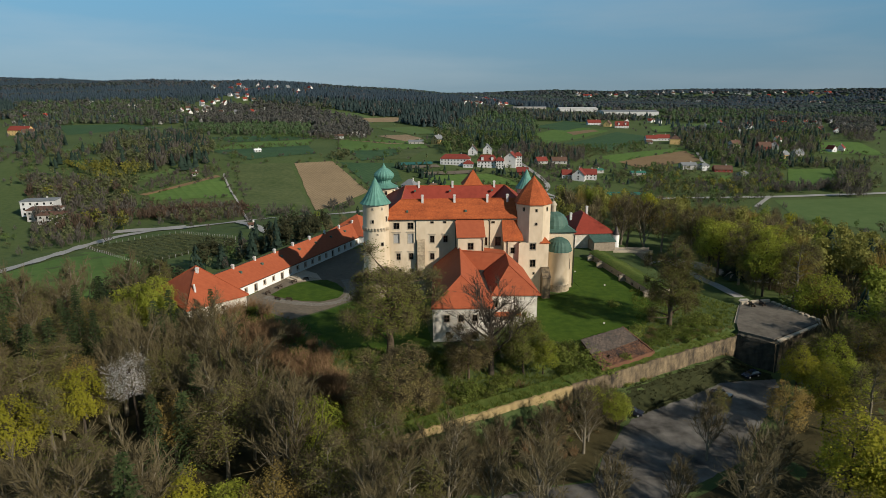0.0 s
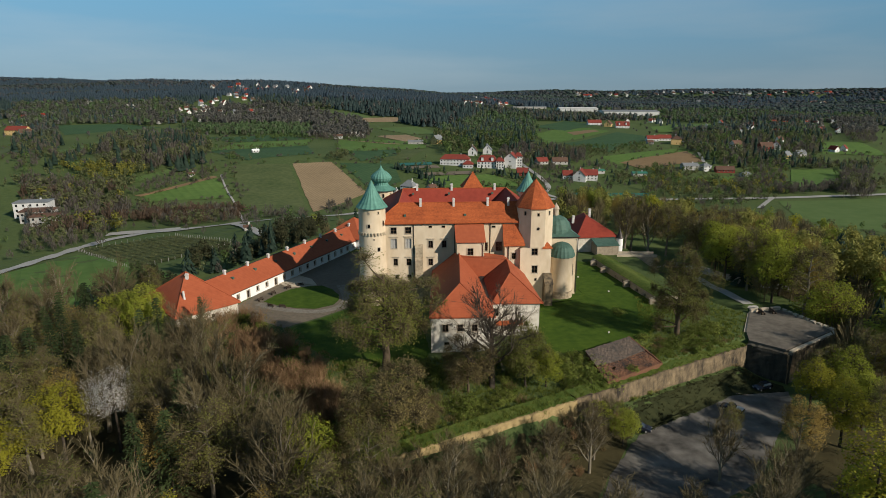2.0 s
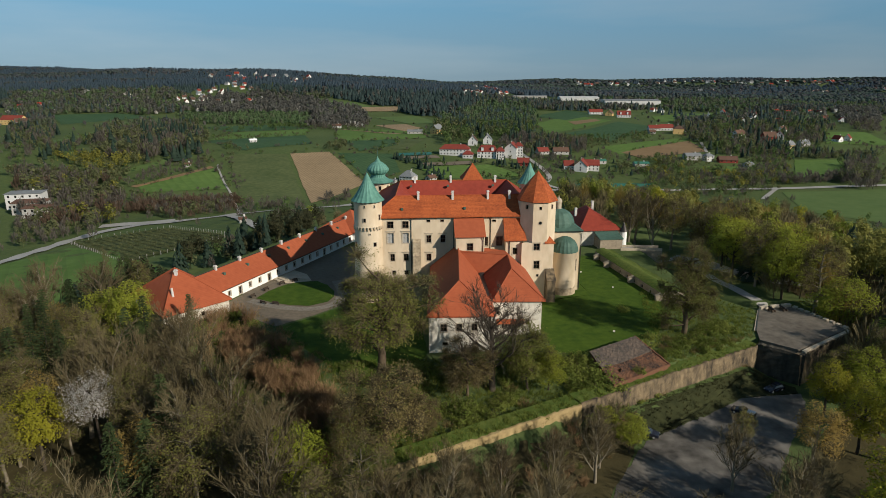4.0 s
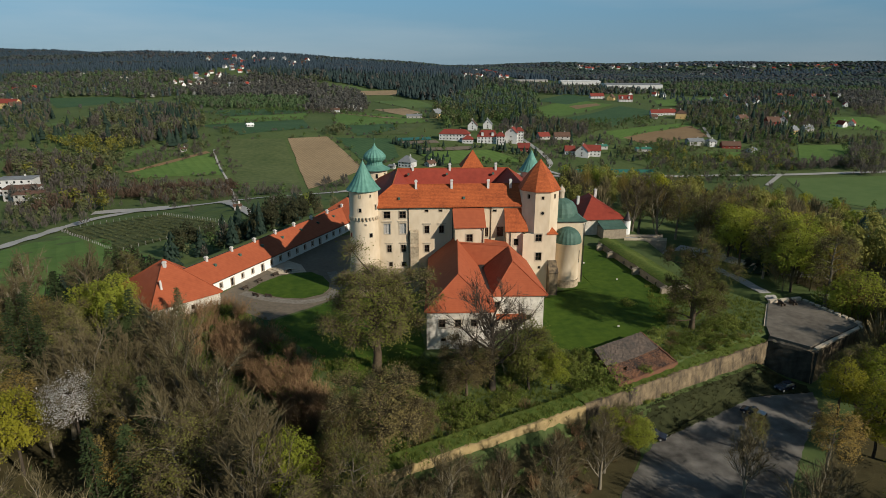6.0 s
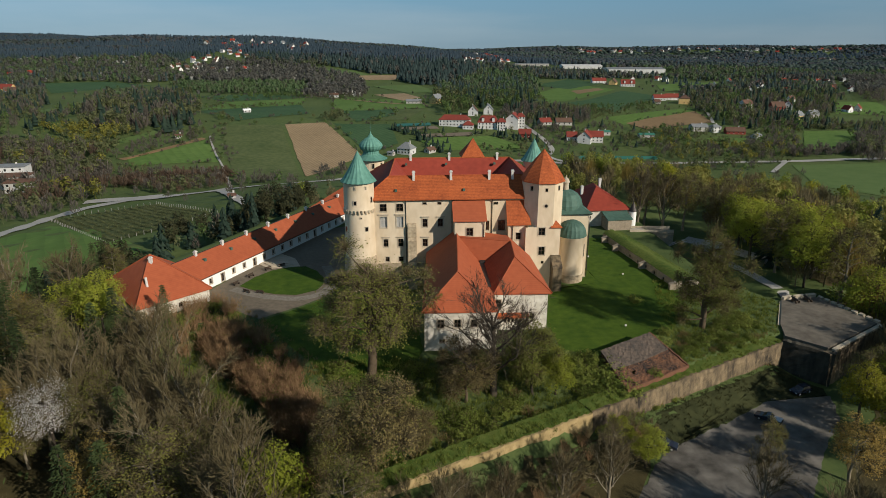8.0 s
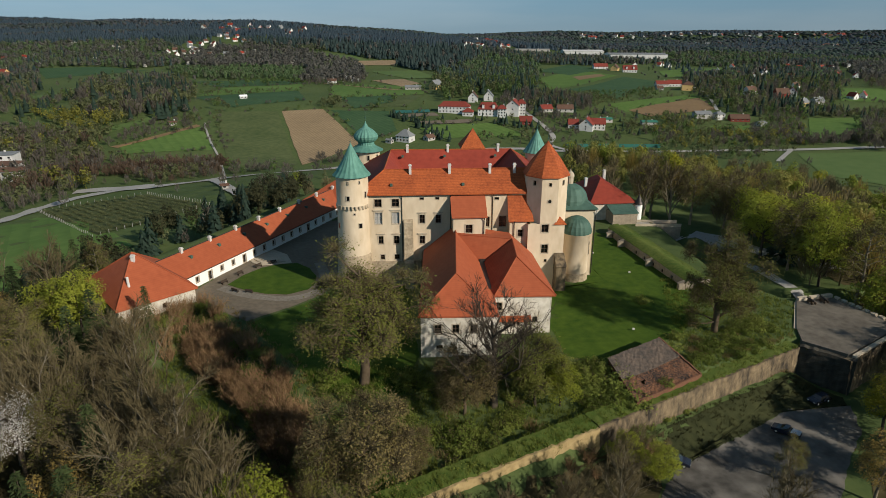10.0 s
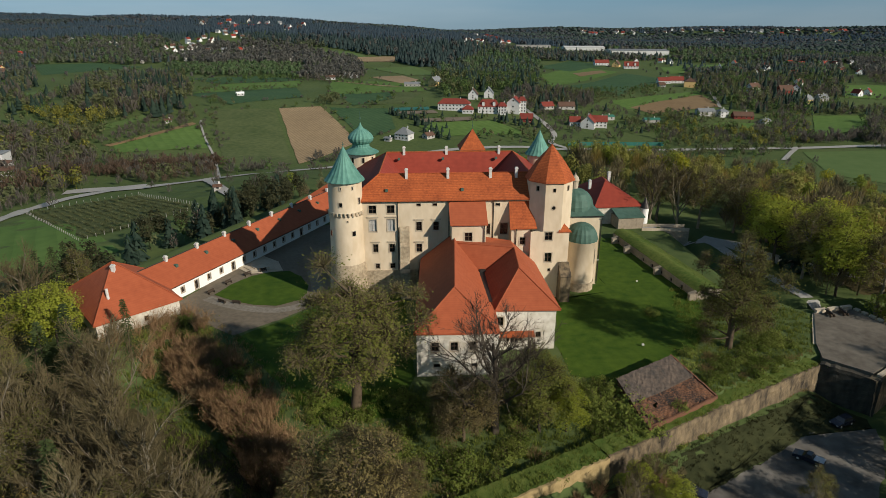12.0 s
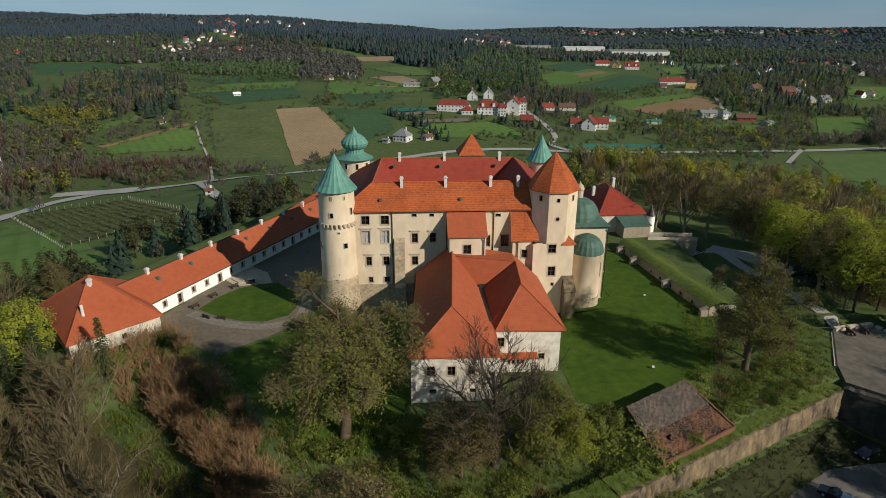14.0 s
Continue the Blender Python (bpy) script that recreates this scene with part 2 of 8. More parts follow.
def country(x, y):
    """The valley, the slopes beyond it and the hills on the skyline."""
    bell = lambda cx, cy, sx, sy: np.exp(-((x - cx) / sx) ** 2 - ((y - cy) / sy) ** 2)
    z = -30 + 17 * smooth((y - 300) / 260 - x / 900) + 8 * smooth((y - 800) / 900)
    z = z + 9 * smooth((-x - 20) / 160) * smooth((700 - y) / 300)
    z = z + 84 * bell(-800, 2750, 1150, 700) + 98 * bell(-2600, 3500, 1300, 900) + 40 * bell(-2300, 1900, 900, 800)
    z = z + 36 * bell(1050, 3500, 650, 420) + 24 * bell(2100, 3500, 900, 600) + 30 * bell(3300, 3300, 900, 900) + 40 * bell(-500, 1700, 800, 450)
    far = np.hypot(x, y + 100)
    z = z + 34 * smooth((far - 3000) / 1700)
    return z + waves(x, y, 420, 3) * 2.2 * smooth((far - 250) / 300) + waves(x, y, 900, 8) * 6 * smooth((far - 900) / 900)


def height(x, y):
    x, y = np.asarray(x, float), np.asarray(y, float)
    d = signed(FORT, x, y)
    top = -0.6 * smooth((-x - 25) / 15) - 2.0 * smooth((-33 - y) / 12) * smooth((30 - x) / 15)
    right = smooth((x + 26) / 4) * smooth((20 - y) / 20) * smooth((x - 1.4 * (y + 62)) / 6 + 0.5)
    drop = 9.0 + (1.2 - 9.0) * right
    moat = -7.0 - 6 * smooth((-70 - y) / 80) - 3 * smooth((-x - 70) / 60)
    moat = moat + (-2.0 - moat) * smooth((x - 55) / 10) * smooth((y + 8) / 8) * smooth((d - 5) / 4)
    # a grassy bank slopes up to the foot of the bastion wall
    moat = moat + 2.7 * right * smooth((64 - x) / 8) * (1 - smooth((d - 1.2) / 6.0))
    near = top + (moat - top) * smooth((d + 2.4 * right) / drop + 0.02)
    return near + (country(x, y) - near) * smooth((d - 35) / 150) + waves(x, y, 14, 5) * 0.25 * smooth(d / 8)


def spaced(lo, hi, step, reach, ratio=1.085):
    mid = list(np.arange(lo, hi + 0.1, step))
    out, s = [], step
    a = 0.0
    while a < reach:
        s *= ratio
        a += s
        out.append(a)
    return np.array([lo - a for a in reversed(out)] + mid + [mid[-1] + a for a in out])


def sheet(xs, ys, zs, name):
    X, Y = np.meshgrid(xs, ys)
    nx, ny = len(xs), len(ys)
    me = bpy.data.meshes.new(name)
    vs = np.stack([X, Y, zs(X, Y)], -1).reshape(-1, 3)
    i = (np.arange(ny - 1)[:, None] * nx + np.arange(nx - 1)[None]).ravel()
    me.from_pydata(vs.tolist(), [], np.stack([i, i + 1, i + nx + 1, i + nx], -1).tolist())
    me.polygons.foreach_set("use_smooth", [True] * len(me.polygons))
    me.update()
    return me


GX, GY = spaced(-130, 140, 1.5, 4300), spaced(-140, 130, 1.5, 4600)
ground = tagged(part("ground", sheet(GX, GY, height, "ground"), M_GRASS), "rolling green and brown spring countryside round the castle hill", "ground", kind="structure")
ZG = height(*np.meshgrid(GX, GY))


def ground_at(x, y):
    """The height of the ground sheet itself."""
    x, y = np.asarray(x, float), np.asarray(y, float)
    i, j = np.clip(np.searchsorted(GX, x) - 1, 0, len(GX) - 2), np.clip(np.searchsorted(GY, y) - 1, 0, len(GY) - 2)
    u, v = (x - GX[i]) / (GX[i + 1] - GX[i]), (y - GY[j]) / (GY[j + 1] - GY[j])
    return (ZG[j, i] * (1 - u) + ZG[j, i + 1] * u) * (1 - v) + (ZG[j + 1, i] * (1 - u) + ZG[j + 1, i + 1] * u) * v


def patch(name, poly, mat, label, lift=0.06, cell=2.0, ragged=0.0, category="ground"):
    """A piece of ground cover with the outline poly, laid on the ground from its middle outwards."""
    g = np.random.RandomState(len(poly) + int(abs(poly[0][0])))
    rim = []
    for (ax, ay), (bx, by) in zip(poly, poly[1:] + poly[:1]):
        k = max(2, int(math.hypot(bx - ax, by - ay) / cell))
        rim += [(ax + (bx - ax) * i / k, ay + (by - ay) * i / k) for i in range(k)]
    rim = np.array(rim) + g.uniform(-ragged, ragged, (len(rim), 2))
    mid = rim.mean(0)
    rings = max(3, int(np.linalg.norm(rim - mid, axis=1).max() / cell))
    t = np.linspace(0, 1, rings + 1)[1:]
    pts = np.concatenate([mid[None], (mid + (rim - mid)[None] * t[:, None, None]).reshape(-1, 2)])
    z = ground_at(pts[:, 0], pts[:, 1]) + lift
    n = len(rim)
    fs = [(0, 1 + i, 1 + (i + 1) % n) for i in range(n)]
    for r in range(rings - 1):
        a = 1 + r * n
        fs += [(a + i, a + n + i, a + n + (i + 1) % n, a + (i + 1) % n) for i in range(n)]
    b = Builder()
    b.add(np.c_[pts, z].tolist(), fs)
    ob = part(name, b, mat, smooth=True)
    return tagged(ob, label, category, kind="structure")


def ribbon(name, pts, width, mat, label, lift=0.08, cell=3.0, category="road"):
    """A road or path along pts."""
    line = [np.array(pts[0], float)]
    P = [np.array(p, float) for p in pts]
    P = [2 * P[0] - P[1]] + P + [2 * P[-1] - P[-2]]
    for k in range(1, len(P) - 2):
        m = max(2, int(np.linalg.norm(P[k + 1] - P[k]) / cell))
        for i in range(1, m + 1):
            t = i / m
            line.append(0.5 * (2 * P[k] + (P[k + 1] - P[k - 1]) * t + (2 * P[k - 1] - 5 * P[k] + 4 * P[k + 1] - P[k + 2]) * t ** 2 + (3 * P[k] - P[k - 1] - 3 * P[k + 1] + P[k + 2]) * t ** 3))
    line = np.array(line)
    d = np.gradient(line, axis=0)
    d /= np.linalg.norm(d, axis=1)[:, None] + 1e-9
    side = np.stack([d[:, 1], -d[:, 0]], 1) * width / 2
    pts = np.stack([line - side, line - side * 0.33, line + side * 0.33, line + side], 1).reshape(-1, 2)
    z = ground_at(pts[:, 0], pts[:, 1]) + lift
    b = Builder()
    b.add(np.c_[pts, z].tolist(), [(4 * i + k, 4 * i + k + 1, 4 * i + k + 5, 4 * i + k + 4) for i in range(len(line) - 1) for k in range(3)])
    return tagged(part(name, b, mat, smooth=True), label, category, kind="structure")


# ---- walls and windows ----
def facade(b, m, length, z0, z1, holes, reveal=0.35):
    """A wall skin along the local x axis of m, facing local -y, with holes (u0, v0, u1, v1) and their reveals."""
    us = sorted({0.0, length, *[h[0] for h in holes], *[h[2] for h in holes]})
    vs = sorted({z0, z1, *[h[1] for h in holes], *[h[3] for h in holes]})
    at = lambda u, y, v: tuple(m @ Vector((u, y, v)))
    for u0, u1 in zip(us, us[1:]):
        for v0, v1 in zip(vs, vs[1:]):
            cu, cv = (u0 + u1) / 2, (v0 + v1) / 2
            if any(h[0] < cu < h[2] and h[1] < cv < h[3] for h in holes):
                continue
            b.add([at(u0, 0, v0), at(u1, 0, v0), at(u1, 0, v1), at(u0, 0, v1)], [(0, 1, 2, 3)])
    for u0, v0, u1, v1 in holes:
        ring = [(u0, v0), (u1, v0), (u1, v1), (u0, v1)]
        for (a, c), (d, e) in zip(ring, ring[1:] + ring[:1]):
            b.add([at(a, 0, c), at(a, reveal, c), at(d, reveal, e), at(d, 0, e)], [(0, 1, 2, 3)])


def rim(u0, v0, u1, v1, t, m, y0=-0.07, y1=0.1):
    """A picture-frame shaped surround in one piece."""
    b = Builder()
    vs = []
    for y in (y0, y1):
        for e in (t, 0):
            vs += [tuple(m @ Vector(q)) for q in ((u0 - e, y, v0 - e), (u1 + e, y, v0 - e), (u1 + e, y, v1 + e), (u0 - e, y, v1 + e))]
    fs = []
    for i in range(4):
        j = (i + 1) % 4
        fs += [(i, j, 4 + j, 4 + i), (8 + i, 12 + i, 12 + j, 8 + j), (i, 8 + i, 8 + j, j), (4 + i, 4 + j, 12 + j, 12 + i)]
    return b.add(vs, fs)


def window(parent, m, hole, style="plain", reveal=0.35):
    """A window in a hole of a facade: surround, wooden frame, bars and pane."""
    u0, v0, u1, v1 = hole
    w, h = u1 - u0, v1 - v0
    t = 0.06 if style == "bare" else 0.20
    win = part("window", rim(u0, v0, u1, v1, t, m), M_TRIM, parent)
    if style in ("hood", "cross"):
        s = Builder()
        z = v1 + t
        prof = [(0.0, z + 0.12), (-0.13, z + 0.15), (-0.13, z + 0.28), (-0.22, z + 0.28), (-0.22, z + 0.42), (0.0, z + 0.46)]
        vs = [tuple(m @ Vector((u, y, zz))) for u in (u0 - 0.45, u1 + 0.45) for y, zz in prof]
        n = len(prof)
        s.add(vs, [(i, i + 1, n + i + 1, n + i) for i in range(n - 1)] + [tuple(range(n - 1, -1, -1)), tuple(range(n, 2 * n))])
        part("hood", s, M_TRIM, win)
    p = Builder()
    p.box(u0, reveal - 0.03, v0, u1, reveal, v1, m)
    part("pane", p, M_GLASS, win)
    f = Builder()
    y0, y1 = reveal - 0.12, reveal - 0.035
    e = 0.09
    for a in ((u0, v0, u0 + e, v1), (u1 - e, v0, u1, v1), (u0 + e, v1 - e, u1 - e, v1), (u0 + e, v0, u1 - e, v0 + e)):
        f.box(a[0], y0, a[1], a[2], y1, a[3], m)
    if w > 0.8 and h > 0.8:
        c, k = (u0 + u1) / 2, v0 + h * (0.62 if style == "cross" else 0.5)
        g = 0.11 if style == "cross" else 0.05
        f.box(c - g, y0, v0 + e, c + g, y1, v1 - e, m)
        f.box(u0 + e, y0, k - g, c - g, y1, k + g, m)
        f.box(c + g, y0, k - g, u1 - e, y1, k + g, m)
    part("frame", f, M_PALEFRAME if style == "cross" else M_FRAME, win)
    # cross windows: a grey sheet added over the glass makes the panes pale
    if style == "cross":
        q = Builder()
        q.box(u0 + 0.1, reveal - 0.034, v0 + 0.1, u1 - 0.1, reveal - 0.031, v1 - 0.1, m)
        part("pale_sheet", q, M_PALEFRAME, win)
    return win


def wall(parent, name, a, b, z0, z1, mat, wins=(), label=""):
    """A straight wall from a to b seen from its right-hand side, with windows (u0, v0, u1, v1, style)."""
    a, b = Vector((*a, 0)), Vector((*b, 0))
    d = b - a
    m = Matrix.Translation(a) @ Matrix.Rotation(math.atan2(d.y, d.x), 4, "Z")
    s = Builder()
    holes = [w[:4] for w in wins]
    facade(s, m, d.length, z0, z1, holes)
    # inner skin of the wall
    s.add([tuple(m @ Vector(q)) for q in ((0.6, 0.6, z0), (d.length - 0.6, 0.6, z0), (d.length - 0.6, 0.6, z1), (0.6, 0.6, z1))], [(3, 2, 1, 0)])
    ob = part(name, s, mat, parent, label)
    for w in wins:
        window(parent, m, w[:4], w[4])
    return ob


def chimney(parent, x, y, z0, z1, w=0.8, d=0.8):
    b = Builder()
    b.box(x - w / 2, y - d / 2, z0, x + w / 2, y + d / 2, z1)
    c = part("chimney", b, M_CHIMNEY, parent)
    k = Builder()
    k.box(x - w / 2 - 0.12, y - d / 2 - 0.12, z1, x + w / 2 + 0.12, y + d / 2 + 0.12, z1 + 0.16)
    k.box(x - w / 2, y - d / 2, z1 + 0.16, x + w / 2, y + d / 2, z1 + 0.4)
    part("cap", k, M_CHIMNEY, c)
    return c


def pipe(parent, x, y, z0, z1):
    b = Builder()
    b.tube((x, y, z0), (x, y, z1 - 0.6), 0.1)
    b.tube((x, y, z1 - 0.6), (x, y - 0.3, z1), 0.1)
    return part("drainpipe", b, M_GUTTER, parent)


def finial(parent, x, y, z, tall):
    b = Builder()
    b.tube((x, y, z - 0.4), (x, y, z + tall), 0.05)
    b.revolve([(0.0, z + tall * 0.3), (0.2, z + tall * 0.38), (0.2, z + tall * 0.44), (0.0, z + tall * 0.52)], x, y, 8)
    return part("finial", b, M_COPPER_DARK, parent)


# ---- the castle ----
castle = thing("castle", "cream plastered Renaissance castle with orange tile roofs and green copper towers", "castle")
X0, X1, Y0, Y1, EAVE = -24.5, 21.0, 4.8, 37.0, 21.9
# front wall: the windows stand in five columns
cols = []
for x0, x1 in ((-20.9, -19.3), (-17.0, -15.4)):
    cols += [(x0, 19.0, x1, 20.8, "plain"), (x0, 15.0, x1, 17.7, "cross")]
cols += [(-20.2, 10.2, -19.1, 12.1, "hood"), (-16.7, 10.2, -15.5, 12.1, "hood"), (-19.8, 6.4, -18.9, 7.6, "plain"), (-16.6, 6.4, -15.5, 7.6, "plain")]
cols += [(-10.7, 20.5, -9.8, 21.1, "bare"), (-7.2, 20.5, -6.3, 21.1, "bare"), (-10.8, 15.0, -9.6, 17.0, "hood"), (-7.1, 15.0, -5.9, 17.0, "hood"), (-10.8, 10.1, -9.6, 12.0, "hood")]
cols += [(6.3, 20.3, 7.3, 20.9, "bare"), (7.5, 13.8, 9.2, 16.4, "plain"), (4.5, 13.9, 5.3, 16.3, "plain")]
wall(castle, "front_wall", (X0, Y0), (X1, Y0), -1.5, EAVE, M_PLASTER, [(u0 - X0, v0, u1 - X0, v1, s) for u0, v0, u1, v1, s in cols])
wall(castle, "side_wall", (X1, Y0 + 0.01), (X1, Y1), -1.5, EAVE, M_PLASTER)
wall(castle, "back_wall", (X1, Y1), (X0, Y1), -1.5, EAVE, M_PLASTER)
wall(castle, "side_wall", (X0, Y1), (X0, Y0 + 0.01), -1.5, EAVE, M_PLASTER, [(6 + 5 * k, v, 7.3 + 5 * k, v + 2, "plain") for k in range(4) for v in (10, 15)])
plinth = Builder()
plinth.box(X0 - 0.25, Y0 - 0.25, -1.5, X1, Y0 + 0.5, 6.0)
part("plinth", plinth, M_RUBBLE, castle, "weathered bare stone plinth")
corn = Builder()
corn.box(X0 - 0.2, Y0 - 0.25, EAVE - 0.35, X1, Y0 + 0.2, EAVE)
corn.box(X0 - 0.35, Y0 - 0.45, EAVE, X1, Y0 + 0.2, EAVE + 0.22)
part("cornice", corn, M_GUTTER, castle)

# four roofs round an inner yard: outer slopes, ridge and inner slopes
RX0, RX1, RY0, RY1, RZ = -18.6, 14.5, 9.6, 31.5, 26.5
OX0, OX1, OY0, OY1, OZ = X0 - 0.6, X1 + 0.6, Y0 - 0.75, Y1 + 0.6, EAVE + 0.15
IX0, IX1, IY0, IY1 = -12.5, 8.0, 14.5, 26.0
ridge = [(RX0, RY0, RZ), (RX1, RY0, RZ), (RX1, RY1, RZ + 0.5), (RX0 + 1.4, RY1, RZ + 0.5)]
outer = [(OX0, OY0, OZ), (OX1, OY0, OZ), (OX1, OY1, OZ), (OX0, OY1, OZ)]
inner = [(IX0, IY0, 21.0), (IX1, IY0, 21.0), (IX1, IY1, 21.0), (IX0, IY1, 21.0)]
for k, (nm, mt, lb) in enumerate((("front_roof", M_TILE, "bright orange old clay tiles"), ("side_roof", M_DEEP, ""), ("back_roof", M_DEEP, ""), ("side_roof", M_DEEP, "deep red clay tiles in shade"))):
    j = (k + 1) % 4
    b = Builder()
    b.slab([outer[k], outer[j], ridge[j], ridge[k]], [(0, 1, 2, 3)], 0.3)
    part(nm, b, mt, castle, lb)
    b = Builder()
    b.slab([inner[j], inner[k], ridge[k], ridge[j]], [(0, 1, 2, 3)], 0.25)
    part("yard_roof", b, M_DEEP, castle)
caps = Builder()
for p, q in [(ridge[k], ridge[(k + 1) % 4]) for k in range(4)] + [(ridge[k], outer[k]) for k in range(4)]:
    caps.tube((p[0], p[1], p[2] + 0.02), (q[0], q[1], q[2] + 0.05), 0.14, 5)
part("ridge_tiles", caps, M_TILE, castle)
for x in (-12.7, -3.7, 5.6, 11.3):
    chimney(castle, x, RY0 - 0.9, 24.9, 27.5, 0.58, 0.55)
for x in (-12.9, -2.3, 11.0):
    chimney(castle, x, RY1 - 0.3, 26.2, 28.1, 0.62, 0.6)
for x, y, z, f in [(-17.0, 6.0, 23.9, 0), (-0.8, 6.0, 23.9, 0), (-14.2, 29.2, 25.9, 1), (-3.3, 29.2, 25.9, 1), (10.0, 29.2, 25.9, 1)]:
    b = Builder()
    b.box(x - 0.28, y - 0.4, z - 0.4, x + 0.28, y + 0.4, z + 0.1)
    part("roof_hatch", b, M_COPPER_DARK, castle, "small dull green roof hatch")

# buttress in three steps
b = Builder()
for z0, z1, dep in ((-1.5, 6.2, 2.6), (6.2, 12.0, 1.7), (12.0, 15.4, 0.9)):
    b.box(-14.4, Y0 - dep, z0, -12.3, Y0 - 0.01, z1)
    b.add([(-14.4, Y0 - dep, z1), (-12.3, Y0 - dep, z1), (-12.3, Y0, z1 + dep * 0.7), (-14.4, Y0, z1 + dep * 0.7)], [(0, 1, 2, 3), (0, 3, 2, 1)])
part("buttress", b, M_RUBBLE, castle, "stepped weathered stone buttress")

# bay in the middle of the front
wall(castle, "bay_wall", (-3.45, 0.4), (3.75, 0.4), -1, 17.75, M_PLASTER, [(2.75, 13.9, 4.3, 15.8, "plain")])
wall(castle, "bay_wall", (3.75, 0.41), (3.75, Y0), -1, 17.75, M_PLASTER)
wall(castle, "bay_wall", (-3.45, Y0), (-3.45, 0.41), -1, 17.75, M_PLASTER)
b = Builder()
b.slab([(-3.85, -0.1, 17.7), (4.1, -0.1, 17.7), (4.1, Y0 - 0.02, 21.6), (-3.85, Y0 - 0.02, 21.6)], [(0, 1, 2, 3)], 0.25)
part("bay_roof", b, M_RED, castle)
for x in (-3.45, 3.75):
    b = Builder()
    b.add([(x, 0.45, 17.7), (x, Y0, 17.7), (x, Y0, 21.2)], [(0, 1, 2), (0, 2, 1)])
    part("bay_gable", b, M_PLASTER, castle)
for x, y in ((-3.75, 4.5), (5.9, 4.65), (-14.75, 4.65), (3.4, 0.2), (10.6, 2.3)):
    pipe(castle, x, y, 1, 21.6 if y > 4 else 17.4 if y < 1 else 15.9)

# block between the bay and the octagonal tower
wall(castle, "link_wall", (9.6, 2.5), (13.6, 2.5), -1, 16.1, M_PLASTER, [(1.9, 12.1, 3.1, 13.8, "plain")])
wall(castle, "link_wall", (9.6, Y0), (9.6, 2.51), -1, 16.1, M_PLASTER)
b = Builder()
b.slab([(9.2, 2.0, 16.0), (15.0, 2.0, 16.0), (14.0, Y0 - 0.02, 21.3), (9.2, Y0 - 0.02, 21.3)], [(0, 1, 2, 3)], 0.25)
part("link_roof", b, M_TILE, castle)

# octagonal tower on a square foot
TX, TY = 18.15, 5.9
oct_at = lambda r: [(TX + r * math.cos(radians(22.5 + 45 * k)), TY + r * math.sin(radians(22.5 + 45 * k))) for k in range(8)]
wall(castle, "tower_wall", (13.6, 1.3), (22.0, 1.3), -1, 15.4, M_PLASTER, [(3.1, 13.4, 4.7, 15.3, "plain"), (3.3, 8.4, 4.8, 10.5, "plain"), (4.1, 6.2, 4.7, 6.9, "bare")])
wall(castle, "tower_wall", (22.0, 1.31), (22.0, 9.5), -1, 15.4, M_PLASTER)
wall(castle, "tower_wall", (13.6, 9.5), (13.6, 1.31), -1, 15.4, M_PLASTER)
ring = oct_at(4.95)
for k in range(8):
    p, q = ring[k - 1], ring[k]
    side = math.dist(p, q)
    wins = []
    if k == 6:
        wins = [(side / 2 - 0.3, 24.0, side / 2 + 0.3, 24.8, "bare")]
    elif k in (5, 7):
        wins = [(side / 2 - 0.35, 24.0, side / 2 + 0.35, 25.1, "bare")]
    wall(castle, "tower_wall", p, q, 15.2, 26.1, M_PLASTER, wins)
b = Builder()
vs = []
for rr, y in ((0.38, 1.24), (0.56, 1.24), (0.56, 1.42), (0.38, 1.42)):
    vs += [(18.2 + rr * math.cos(a * math.tau / 20), y, 20.6 + rr * math.sin(a * math.tau / 20)) for a in range(20)]
b.add(vs, [(k * 20 + i, k * 20 + (i + 1) % 20, ((k + 1) % 4) * 20 + (i + 1) % 20, ((k + 1) % 4) * 20 + i) for k in range(4) for i in range(20)])
rw = part("round_window", b, M_TRIM, castle)
b = Builder()
b.add([(18.2 + 0.4 * math.cos(a * math.tau / 20), 1.30, 20.6 + 0.4 * math.sin(a * math.tau / 20)) for a in range(20)], [tuple(range(20))])
part("pane", b, M_GLASS, rw)
b = Builder()
b.revolve([(5.45, 25.9), (5.4, 26.1), (4.3, 27.9), (3.2, 29.5), (2.1, 30.9), (1.0, 32.2), (0.05, 33.3)], TX, TY, 8, radians(22.5))
part("tower_roof", b, M_TILE, castle, "pointed eight-sided orange tile roof")
b = Builder()
for k in range(8):
    a = radians(22.5 + 45 * k)
    b.tube((TX + 5.3 * math.cos(a), TY + 5.3 * math.sin(a), 26.12), (TX, TY, 33.3), 0.09, 5)
part("hip_tiles", b, M_TILE, castle)
finial(castle, TX, TY, 33.3, 1.6)
b = Builder()
b.slab([(19.5, 1.0, 15.3), (22.4, 1.0, 15.3), (22.4, 4.0, 15.3), (20.6, 2.6, 17.3)], [(0, 1, 3), (1, 2, 3)], 0.1)
part("corner_cap", b, M_TILE, castle)
b = Builder()
b.box(20.0, -1.6, -1, 22.2, 1.28, 6.0)
b.add([(19.9, -1.8, 6.0), (22.3, -1.8, 6.0), (22.3, 1.28, 8.4), (19.9, 1.28, 8.4)], [(0, 1, 2, 3), (3, 2, 1, 0)])
b.add([(20.0, -1.6, 6.0), (20.0, 1.28, 6.0), (20.0, 1.28, 8.3)], [(0, 1, 2), (2, 1, 0)])
b.add([(22.2, -1.6, 6.0), (22.2, 1.28, 6.0), (22.2, 1.28, 8.3)], [(0, 1, 2), (2, 1, 0)])
part("buttress", b, M_RAMPART, castle, "sloping weathered stone buttress")

